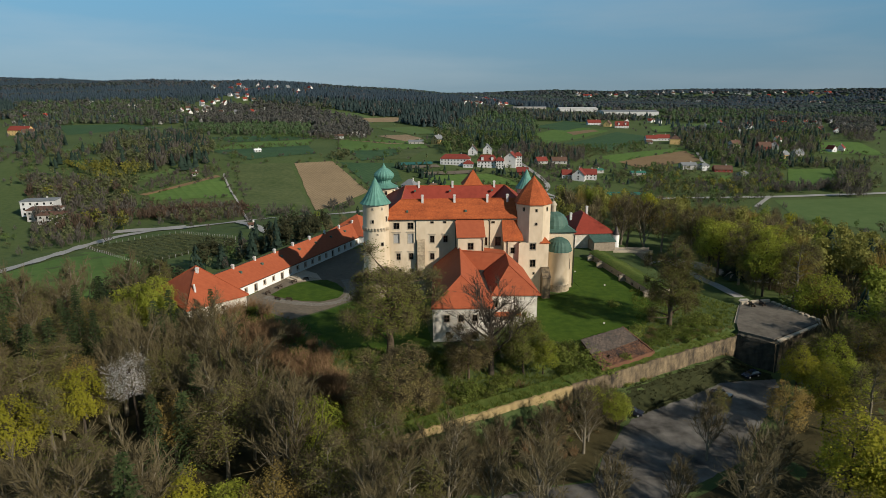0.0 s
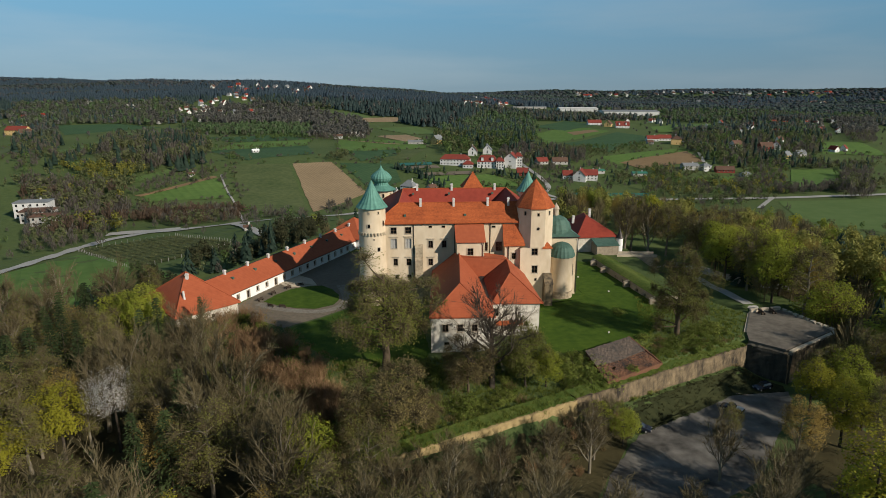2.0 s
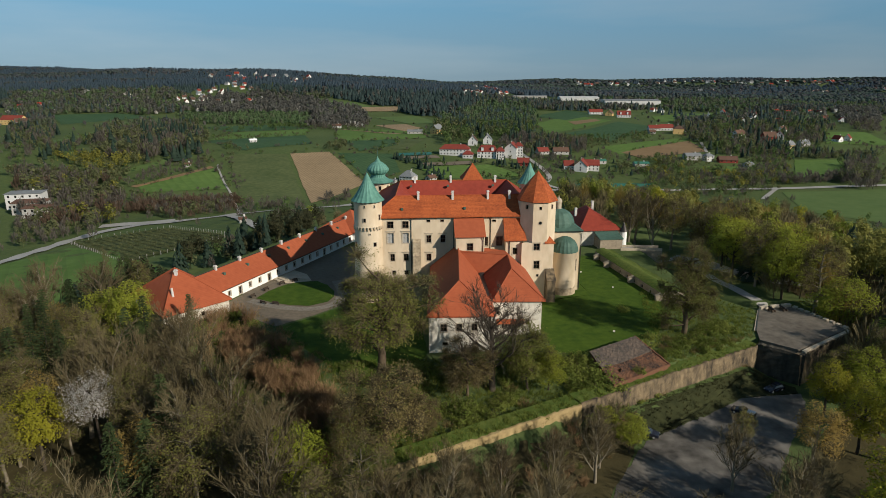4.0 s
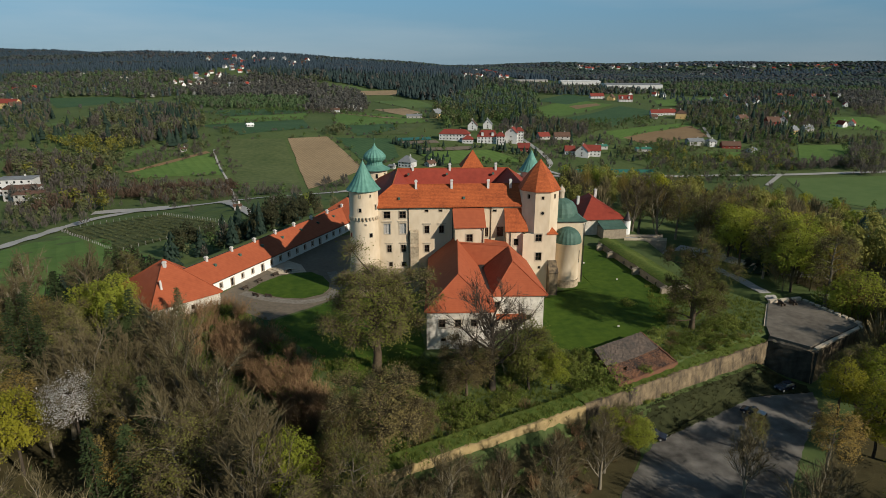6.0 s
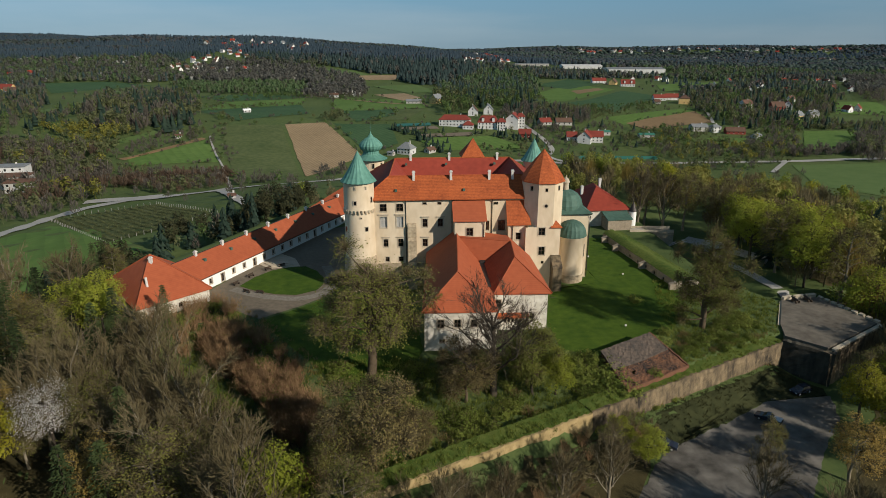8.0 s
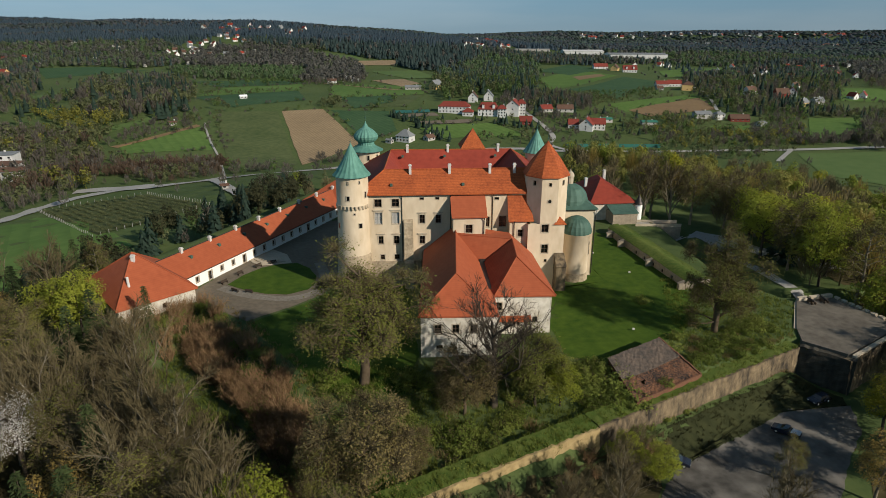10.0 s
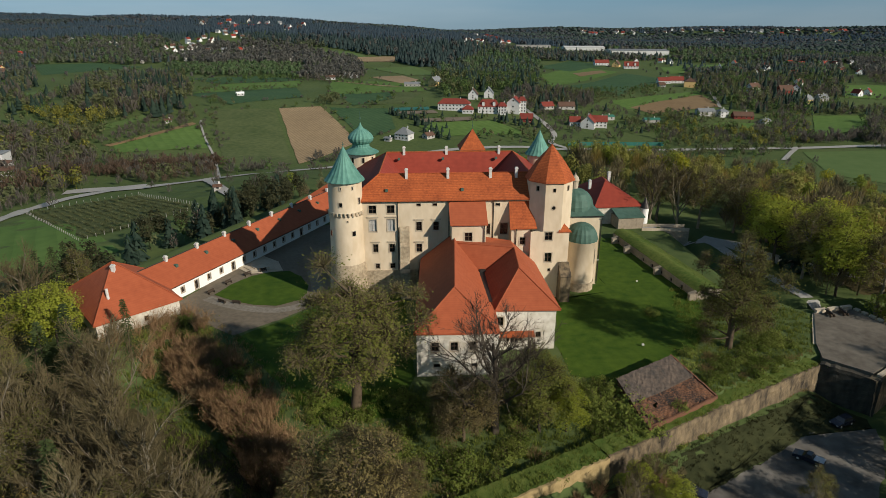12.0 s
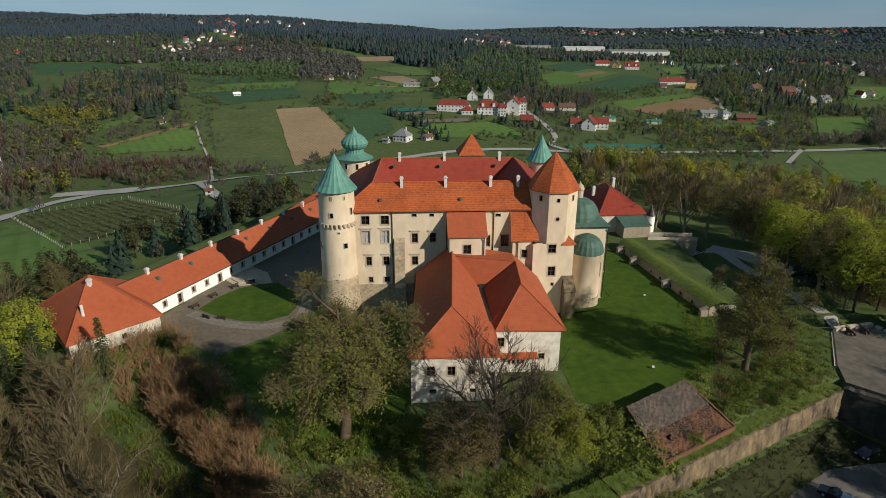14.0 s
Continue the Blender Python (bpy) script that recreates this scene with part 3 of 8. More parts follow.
# round corner tower with a copper cone
LX, LY = -25.7, 5.6
b = Builder()
b.revolve([(3.75, -1), (3.72, 8.5), (3.55, 19.4)], LX, LY, 48)
for k in range(26):
    a0 = k * math.tau / 26
    vs = []
    for r in (3.5, 3.78):
        for a in (a0 + 0.02, a0 + math.tau / 26 - 0.02):
            vs.append((LX + r * math.cos(a), LY + r * math.sin(a), 19.9))
        for a, z in ((a0 + 0.05, 19.25), (a0 + math.tau / 52, 18.95), (a0 + math.tau / 26 - 0.05, 19.25)):
            vs.append((LX + r * math.cos(a), LY + r * math.sin(a), z))
    b.add(vs, [(5, 7, 8, 9, 6), (0, 2, 7, 5), (2, 3, 8, 7), (3, 4, 9, 8), (4, 1, 6, 9)])
b.revolve([(3.72, 19.9), (3.6, 20.1), (3.55, 26.2)], LX, LY, 48)
part("round_tower", b, M_PLASTER, castle, smooth=True)
b = Builder()
b.revolve([(4.6, -1.5), (4.2, 3.5), (3.85, 8.0), (3.6, 8.6)], LX, LY, 32)
part("tower_foot", b, M_RUBBLE, castle, "battered rough stone tower foot")


def cone_roof(parent, cx, cy, z, r, tall, mat=M_COPPER, n=40):
    b = Builder()
    b.revolve([(r * 0.9, z - 0.15), (r, z - 0.1), (r, z), (r * 0.80, z + tall * 0.14), (r * 0.56, z + tall * 0.36), (r * 0.32, z + tall * 0.62), (r * 0.13, z + tall * 0.86), (0.04, z + tall)], cx, cy, n, 0, -0.035)
    return part("cone_roof", b, mat, parent, "ribbed green copper cone roof")


def tower_window(parent, cx, cy, r, ang, z, w, h):
    m = Matrix.Translation((cx, cy, 0)) @ Matrix.Rotation(radians(ang) + math.pi / 2, 4, "Z") @ Matrix.Translation((-w / 2, -r - 0.02, 0))
    win = part("window", rim(0, z, w, z + h, 0.13, m, -0.05, 0.2), M_TRIM, parent)
    p = Builder()
    p.box(0, -0.015, z, w, 0.0, z + h, m)
    part("pane", p, M_GLASS, win)
    return win


cone_roof(castle, LX, LY, 26.4, 4.25, 7.0)
finial(castle, LX, LY, 33.3, 1.0)
for ang, z, w, h in ((-102, 21.3, 0.6, 0.9), (-62, 14.9, 0.75, 1.0), (-35, 21.6, 0.5, 1.3), (-150, 14.6, 0.6, 1.2), (-140, 8.9, 0.4, 1.0), (-100, 24.9, 0.2, 0.6), (-60, 24.9, 0.2, 0.6), (-82, 18.0, 0.3, 0.3)):
    tower_window(castle, LX, LY, 3.6, ang, z, w, h)

# onion-domed tower at the back
NX, NY = -24.0, 39.5
b = Builder()
b.revolve([(4.4, -1), (4.4, 21.0), (4.9, 21.2), (4.9, 21.7), (3.55, 21.9), (3.55, 25.9)], NX, NY, 40)
part("onion_tower", b, M_PLASTER, castle, smooth=False)
b = Builder()
b.revolve([(4.6, 25.6), (4.65, 25.75), (4.0, 26.1), (3.0, 26.6), (2.4, 27.0), (2.3, 27.3)], NX, NY, 40, 0, -0.02)
part("skirt_roof", b, M_COPPER, castle)
b = Builder()
b.revolve([(2.2, 27.2), (2.2, 27.9), (2.8, 28.3), (3.2, 28.8), (3.35, 29.4), (3.1, 30.0), (2.5, 30.7), (1.6, 31.4), (0.9, 31.8), (0.35, 32.6), (0.05, 33.4)], NX, NY, 40, 0, -0.05)
part("onion_dome", b, M_COPPER, castle, "ribbed green copper onion dome")
finial(castle, NX, NY, 33.2, 3.0)
for k in range(8):
    tower_window(castle, NX, NY, 3.57, 45 * k + 10, 23.4, 0.6, 1.3)

# back right tower with a copper cone, and the gate tower behind the roofs
BX, BY = 22.6, 37.0
b = Builder()
b.revolve([(3.0, -1), (2.95, 25.3)], BX, BY, 36)
part("round_tower", b, M_PLASTER, castle, smooth=True)
cone_roof(castle, BX, BY, 25.2, 3.7, 6.2)
finial(castle, BX, BY, 31.3, 1.4)
b = Builder()
b.box(3.4, 49.0, -1, 9.6, 55.8, 24.2)
part("gate_tower", b, M_PLASTER, castle)
b = Builder()
b.slab([(2.9, 48.4, 24.2), (10.1, 48.4, 24.2), (10.1, 56.4, 24.2), (2.9, 56.4, 24.2), (6.8, 52.4, 29.5)], [(0, 1, 4), (1, 2, 4), (2, 3, 4), (3, 0, 4)], 0.2)
part("gate_tower_roof", b, M_TILE, castle)
finial(castle, 6.8, 52.4, 29.4, 2.6)

# chapel with its dome and apse
wall(castle, "chapel_wall", (22.0, 8.0), (31.0, 8.0), -1.5, 16.5, M_PLASTER)
wall(castle, "chapel_wall", (31.0, 8.01), (31.0, 22.0), -1.5, 16.5, M_PLASTER)
b = Builder()
b.box(20.8, 7.6, 16.5, 31.4, 22.4, 16.85)
part("cornice", b, M_GUTTER, castle)
b = Builder()
b.slab([(20.6, 7.4, 16.9), (31.6, 7.4, 16.9), (31.6, 22.6, 16.9), (20.6, 22.6, 16.9), (23.5, 11.0, 18.6), (28.5, 11.0, 18.6), (28.5, 19.0, 18.6), (23.5, 19.0, 18.6)], [(0, 1, 5, 4), (1, 2, 6, 5), (2, 3, 7, 6), (3, 0, 4, 7), (4, 5, 6, 7)], 0.15)
part("chapel_roof", b, M_COPPER_DARK, castle)
b = Builder()
b.revolve([(4.6, 17.0), (4.55, 18.4), (4.1, 19.8), (3.2, 20.9), (2.0, 21.6), (0.9, 21.95)], 25.8, 13.0, 36, 0, -0.03)
part("chapel_dome", b, M_COPPER_DARK, castle, "ribbed dark green copper dome")
b = Builder()
b.revolve([(0.85, 21.8), (0.85, 23.6), (1.05, 23.7), (1.0, 23.9), (0.75, 24.5), (0.2, 25.0), (0.03, 25.6)], 25.8, 13.0, 12)
part("lantern", b, M_TRIM, castle, "pale stone lantern on the dome")
b = Builder()
b.revolve([(3.35, -1.5), (3.3, 2.0)], 26.4, 6.6, 40)
part("apse_foot", b, M_RUBBLE, castle)
b = Builder()
b.revolve([(3.2, 2.0), (3.2, 11.4), (3.4, 11.5), (3.4, 11.9)], 26.4, 6.6, 40)
part("apse", b, M_PLASTER, castle, smooth=True)
b = Builder()
b.revolve([(3.6, 11.75), (3.6, 11.95), (3.5, 12.6), (3.2, 13.6), (2.6, 14.5), (1.7, 15.2), (0.8, 15.55), (0.02, 15.65)], 26.4, 6.6, 40, 0, -0.03)
part("apse_dome", b, M_COPPER_DARK, castle, "ribbed dark green half dome")
tower_window(castle, 26.4, 6.6, 3.2, -28, 6.5, 0.7, 3.2)
pipe(castle, 31.15, 7.85, 0.5, 16.3)

# ---- annex in front of the castle ----
annex = thing("annex_house", "two-storey white annex with brick-red tiled hip roofs", "building")
wall(annex, "front_wall", (-11.95, -29.95), (2.1, -29.95), -2.5, 8.4, M_WHITE, [(2.5, 4.75, 3.75, 6.5, "plain"), (5.75, 4.75, 7.0, 6.45, "plain"), (9.0, 4.75, 10.2, 6.4, "plain"), (2.9, 1.6, 4.0, 2.4, "bare"), (9.4, 1.5, 10.4, 2.3, "bare")])
wall(annex, "side_wall", (2.1, -29.94), (2.3, -21.7), -2.5, 8.4, M_WHITE)
wall(annex, "front_wall", (2.3, -21.7), (13.9, -21.7), -2.5, 8.2, M_WHITE, [(0.7, 5.0, 1.9, 6.8, "plain"), (2.6, 1.6, 3.1, 3.1, "bare"), (3.4, 1.6, 3.9, 3.1, "bare"), (4.2, 1.6, 4.7, 3.1, "bare"), (5.0, 1.6, 5.5, 3.1, "bare"), (8.0, 2.4, 9.0, 3.6, "bare")])
wall(annex, "side_wall", (13.9, -21.69), (14.3, 1.2), -2.5, 8.2, M_WHITE)
wall(annex, "side_wall", (-10.4, 4.7), (-11.95, -29.94), -2.5, 8.4, M_WHITE)
b = Builder()
b.slab([(5.0 - 2.4, -23.0, 3.3), (9.9, -23.0, 3.3), (9.9, -21.72, 3.9), (2.6, -21.72, 3.9)], [(0, 1, 2, 3)], 0.12)
part("porch_roof", b, M_TILE, annex)
A, B, C, D, E, F = (-12.45, -30.2, 8.35), (2.2, -30.3, 8.2), (2.6, -21.9, 8.3), (14.6, -22.25, 8.3), (14.8, 1.2, 8.4), (-9.9, 4.7, 8.6)
R1, R2, Q1, Q2 = (-5.1, -24.6, 14.3), (-2.9, 0.6, 14.5), (8.1, -14.6, 13.6), (9.0, -4.2, 13.9)
V1, V2, K, G, XL = (2.15, -19.0, 8.5), (2.1, -6.2, 9.1), (-2.55, 4.75, 14.5), (9.4, 2.4, 13.2), (-2.5, -0.6, 13.9)
b = Builder()
b.slab([A, B, C, D, E, F, R1, R2, Q1, Q2, V1, V2, K, G, XL], [(0, 1, 6), (0, 6, 7), (0, 7, 5), (5, 7, 12), (1, 2, 10, 6), (10, 11, 6), (11, 14, 7), (11, 7, 6), (11, 9, 14), (2, 3, 8), (2, 8, 10), (10, 8, 9), (10, 9, 11), (3, 4, 9, 8), (14, 9, 13), (14, 13, 12), (14, 12, 7), (9, 4, 13)], 0.28)
part("roof", b, M_RED, annex)
b = Builder()
for p, q in ((A, R1), (B, R1), (R1, R2), (C, Q1), (D, Q1), (Q1, Q2), (Q2, XL), (Q2, V2)):
    b.tube((p[0], p[1], p[2] + 0.02), (q[0], q[1], q[2] + 0.02), 0.13, 5)
part("ridge_tiles", b, M_RED, annex)
b = Builder()
b.add([(1.5, -19.2, 8.72), (2.8, -19.2, 8.72), (2.9, -6.4, 9.5), (1.3, -6.4, 9.5)], [(0, 1, 2, 3)])
b.box(1.7, -6.4, 9.2, 2.9, -5.8, 10.0)
part("valley_gutter", b, M_GUTTER, annex, "dark sheet-metal valley gutter")

# ---- long wing and its corner pavilion ----
WU = Vector((0.444, 0.896, 0)).normalized()
WA = math.degrees(math.atan2(WU.y, WU.x))
wing = thing("long_wing", "long low white wing with a brick-red tiled roof along the yard", "building", (-64.84, 3.65, 0), WA)
WL, WD = 92.0, 12.4
wins = []
for k in range(21):
    u = 4.5 + k * 4.15
    wins.append((u, -0.35, u + 1.15, 1.75, "plain") if k in (1, 4, 11) else (u, 0.45, u + 0.95, 1.75, "plain"))
wall(wing, "front_wall", (0, 0.45), (WL, 0.45), -1.6, 2.95, M_LIME, wins)
wall(wing, "back_wall", (WL, WD - 0.4), (0, WD - 0.4), -1.6, 2.95, M_LIME)
wall(wing, "end_wall", (WL, 0.46), (WL, WD - 0.4), -1.6, 2.95, M_LIME)
b = Builder()
b.slab([(-3, 0, 2.9), (WL + 0.3, 0, 2.9), (WL - 5, WD / 2, 6.7), (-3, WD / 2, 6.7)], [(0, 1, 2, 3)], 0.22)
part("roof", b, M_RED, wing)
b = Builder()
b.slab([(WL + 0.3, WD, 2.9), (-3, WD, 2.9), (-3, WD / 2, 6.7), (WL - 5, WD / 2, 6.7), (WL + 0.3, 0, 2.9)], [(0, 1, 2, 3), (4, 0, 3)], 0.22)
part("roof", b, M_RED, wing)
b = Builder()
b.box(-3, -0.12, 2.6, WL, 0.0, 2.75)
b.tube((-2.9, WD / 2, 6.72), (WL - 5, WD / 2, 6.72), 0.14, 5)
part("gutter", b, M_GUTTER, wing)
for k in range(9):
    chimney(wing, 6.6 + k * 9.6, WD / 2 - 0.2, 6.1, 7.4, 0.65, 0.65)
    b = Builder()
    b.box(7.0 + k * 9.6, WD / 2 - 2.6, 5.0, 7.7 + k * 9.6, WD / 2 - 1.8, 5.75)
    part("roof_hatch", b, M_COPPER_DARK, wing)

pavilion = thing("corner_pavilion", "square white pavilion with a tall brick-red pyramid roof", "building")
PC = [(-72.6, -12.9), (-60.0, -0.8), (-74.1, 17.1), (-86.7, 5.0)]
inset = lambda p, k: (p[0] + (-73.35 - p[0]) * k, p[1] + (2.1 - p[1]) * k)
PW = [inset(p, 0.06) for p in PC]
for k in range(4):
    wall(pavilion, "wall", PW[k], PW[(k + 1) % 4], -9.0, 3.0, M_WHITE, [(4.0, 0.3, 4.9, 1.4, "bare"), (9.0, 0.3, 9.9, 1.4, "bare")] if k in (0, 3) else [])
b = Builder()
b.slab([(*p, 2.9) for p in PC] + [(-74.3, 2.4, 10.3)], [(0, 1, 4), (1, 2, 4), (2, 3, 4), (3, 0, 4)], 0.25)
part("roof", b, M_RED, pavilion)
b = Builder()
for p in PC:
    b.tube((*p, 2.95), (-74.3, 2.4, 10.33), 0.14, 5)
part("ridge_tiles", b, M_RED, pavilion)
chimney(pavilion, -73.4, 0.4, 8.6, 10.0, 0.7, 0.7)
b = Builder()
b.tube((-72.2, -6.2, 5.2), (-72.6, -5.6, 7.6), 0.28, 10)
part("flue", b, M_CHIMNEY, pavilion, "leaning pale metal flue")

b = Builder()
b.prism([inset(p, 0.045) for p in PC], -10, -1.3, grow=0.06)
part("plinth", b, M_STONE, pavilion, "tan stone plinth falling to the moat")

# pavilion at the far end of the wing
far_pav = thing("end_pavilion", "white pavilion with a tall brick-red hip roof", "building", tuple(Vector((-64.84, 3.65, 0)) + WU * 78), WA)
wall(far_pav, "wall", (-9, -1.5), (9, -1.5), -1.6, 3.4, M_LIME, [(3 + 4 * k, 0.4, 4 + 4 * k, 1.9, "plain") for k in range(4)])
wall(far_pav, "wall", (-9, 14), (-9, -1.49), -1.6, 3.4, M_LIME)
b = Builder()
b.slab([(-9.6, -2.1, 3.3), (9.6, -2.1, 3.3), (9.6, 14.5, 3.3), (-9.6, 14.5, 3.3), (0, 6.2, 9.4)], [(0, 1, 4), (1, 2, 4), (2, 3, 4), (3, 0, 4)], 0.25)
part("roof", b, M_RED, far_pav)

# ---- gatehouse with the deep red roof ----
gate = thing("gatehouse", "white gatehouse with deep-red hip roof and copper lean-to", "building", (50.5, 64.0, 0), 4)
wall(gate, "wall", (-6.5, -10), (8.5, -10), -2, 5.6, M_WHITE, [(9, 2.4, 10, 3.8, "plain"), (12, 2.4, 13, 3.8, "plain")])
wall(gate, "wall", (8.5, -9.99), (8.5, 12), -2, 5.6, M_WHITE, [(4 + 5 * k, 2.2, 5 + 5 * k, 3.6, "plain") for k in range(3)])
wall(gate, "wall", (-6.5, 12), (-6.5, -9.99), -2, 5.6, M_WHITE)
b = Builder()
b.slab([(-7, -10.5, 5.5), (9, -10.5, 5.5), (9, 12.5, 5.5), (-7, 12.5, 5.5), (0, -0.5, 11.3), (1, 5, 11.3)], [(0, 1, 4), (1, 2, 5, 4), (2, 3, 5), (3, 0, 4, 5)], 0.25)
part("roof", b, M_DEEP, gate)
chimney(gate, 3.0, 4.0, 9.5, 12.6)
chimney(gate, -4.0, 2.0, 8.0, 10.6)
b = Builder()
b.slab([(-1.5, -16, 3.6), (7, -16, 3.6), (7, -10.2, 5.0), (-1.5, -10.2, 5.0)], [(0, 1, 2, 3)], 0.2)
part("lean_to_roof", b, M_COPPER_DARK, gate)
b = Builder()
b.box(-1.2, -15.7, -2, 6.7, -10.05, 3.5)
part("lean_to", b, M_STONE, gate)
b = Builder()
b.revolve([(1.2, -2), (1.2, 5.0)], 9.2, -10.5, 16)
tur = part("turret", b, M_LIME, gate)
b = Builder()
b.revolve([(1.5, 4.9), (0.8, 6.2), (0.05, 8.2)], 9.2, -10.5, 16)
part("turret_roof", b, M_GUTTER, tur)

# ---- walls, paths and lawns of the fortress ----


def rampart_wall(name, a, b, z0, z1, thick, mat, label, batter=0.6, seed=1, rise=0.15, grown=True):
    """A rough battered stone wall from a to b, with coping stones as parts."""
    a, b = Vector((*a, 0)), Vector((*b, 0))
    d = b - a
    L = d.length
    m = Matrix.Translation(a) @ Matrix.Rotation(math.atan2(d.y, d.x), 4, "Z")
    g = np.random.RandomState(seed)
    nu, nv = max(4, int(L / 0.75)), 14
    vs, fs = [], []
    crest = [z1 + g.uniform(-0.28, 0.06) for _ in range(nu + 1)]
    for j in range(nv + 1):
        for i in range(nu + 1):
            v = j / nv
            out = -batter * (1 - v) - g.uniform(0, 0.2) - (0.1 * math.sin(i * 0.5) if 0 < i < nu else 0)
            vs.append(tuple(m @ Vector((L * i / nu, out, z0 + (crest[i] - z0) * v))))
    for j in range(nv):
        for i in range(nu):
            k = j * (nu + 1) + i
            fs.append((k, k + 1, k + nu + 2, k + nu + 1))
    s = Builder()
    s.add(vs, fs)
    base = nv * (nu + 1)
    k = len(s.v)
    s.v += [tuple(m @ Vector((L * i / nu, 0.35 + g.uniform(0, 0.25) if grown else 1.2, crest[i]))) for i in range(nu + 1)]
    s.f += [(base + i, base + i + 1, k + i + 1, k + i) for i in range(nu)]
    w = part(name, s, mat, smooth=False)
    tagged(w, label, "wall")
    if not grown:
        return w
    # turf that has grown over the back of the wall
    turf, rows = Builder(), 5
    vs = []
    for j in range(rows + 1):
        for i in range(nu + 1):
            q = j / rows
            y = (0.12 if i % 2 else 0.3) * (j == 0) + thick * q
            vs.append(tuple(m @ Vector((L * i / nu, y + (g.uniform(-0.12, 0.12) if j else 0), crest[i] * (1 - q) + (z1 + rise) * q + 0.05 + g.uniform(-0.1, 0.14) * (q < 1)))))
    turf.add(vs, [(j * (nu + 1) + i, j * (nu + 1) + i + 1, (j + 1) * (nu + 1) + i + 1, (j + 1) * (nu + 1) + i) for j in range(rows) for i in range(nu)])
    tagged(part("wall_turf", turf, M_TURF, smooth=True), "rough green turf along the top of the bastion wall", "ground", kind="structure")
    return w


M_TURF = surf("rough_bank_turf", (0.046, 0.086, 0.015), (0.125, 0.146, 0.036), 1.3, 0.12, 0.95, 0.8, 5, spread=0.4, spec=0.1)
rampart_wall("bastion_wall", (14.5, -52.0), (60.6, -29.9), -8.0, -0.45, 3.4, M_RAMPART, "high streaked old stone bastion wall above the car park", seed=3)
rampart_wall("bastion_wall", (-22.5, -69.7), (14.5, -52.0), -8.6, -0.6, 3.6, M_TAN, "sunlit tan bastion wall overgrown with dry grass", seed=4, batter=0.9)
rampart_wall("bastion_wall", (60.6, -29.9), (67.3, -36.5), -8.0, -0.1, 3.2, M_SHADEWALL, "dark stone flank wall of the gun terrace, its shade in the colour", seed=5, grown=False)
rampart_wall("bastion_wall", (66.1, -36.4), (86, -25), -9.0, -0.1, 3.2, M_RAMPART, "stone outer wall of the gun terrace", seed=6, grown=False)

M_TERRACE = surf("terrace_gravel", (0.070, 0.060, 0.047), (0.175, 0.155, 0.125), 0.7, 0.14, 0.95, 0.4, 6, spread=0.45)
b = Builder()
b.prism([(61.6, -29.0), (66.9, -34.6), (84.8, -24.6), (81.2, -9.8), (72.0, -11.0), (64.0, -23.5)], -1.0, 0.34)
tagged(part("terrace_floor", b, M_TERRACE), "grey gravel floor of the gun terrace", "ground", kind="structure")


def parapet(name, pts, z0, tall, thick, notch, label):
    """A low wall along pts with gun openings about every notch metres; each merlon is a part."""
    root = thing(name, label, "wall")
    for (ax, ay), (bx, by) in zip(pts, pts[1:]):
        L = math.hypot(bx - ax, by - ay)
        m = Matrix.Translation((ax, ay, 0)) @ Matrix.Rotation(math.atan2(by - ay, bx - ax), 4, "Z")
        n = max(1, round(L / notch))
        s = Builder()
        s.box(0, -thick / 2, z0, L, thick / 2, z0 + tall * 0.45, m)
        part("base", s, M_TRIM, root)
        for k in range(n):
            u0, u1 = L * k / n + 0.3, L * (k + 1) / n - 0.3
            q = Builder()
            q.box(u0, -thick / 2, z0 + tall * 0.45, u1, thick / 2, z0 + tall, m)
            q.add([tuple(m @ Vector(p)) for p in ((u0 - 0.05, -thick / 2 - 0.06, z0 + tall), (u1 + 0.05, -thick / 2 - 0.06, z0 + tall), (u1 + 0.05, thick / 2 + 0.06, z0 + tall + 0.1), (u0 - 0.05, thick / 2 + 0.06, z0 + tall + 0.1))], [(0, 1, 2, 3)])
            part("merlon", q, M_TRIM, root)
    return root


parapet("terrace_parapet", [(72.0, -10.9), (81.4, -9.4)], -0.5, 1.5, 0.7, 3.0, "pale stone parapet with gun openings on the terrace")
parapet("terrace_parapet", [(81.6, -9.6), (85.6, -24.6)], -0.5, 1.1, 0.7, 1.7, "weathered stone parapet with merlons along the terrace")
parapet("terrace_parapet", [(63.6, -23.8), (71.8, -11.2)], -0.7, 0.8, 0.5, 30, "low pale kerb wall beside the terrace")
parapet("terrace_parapet", [(67.4, -35.3), (85.6, -24.9)], -0.5, 0.7, 0.6, 30, "low stone parapet on the outer wall")


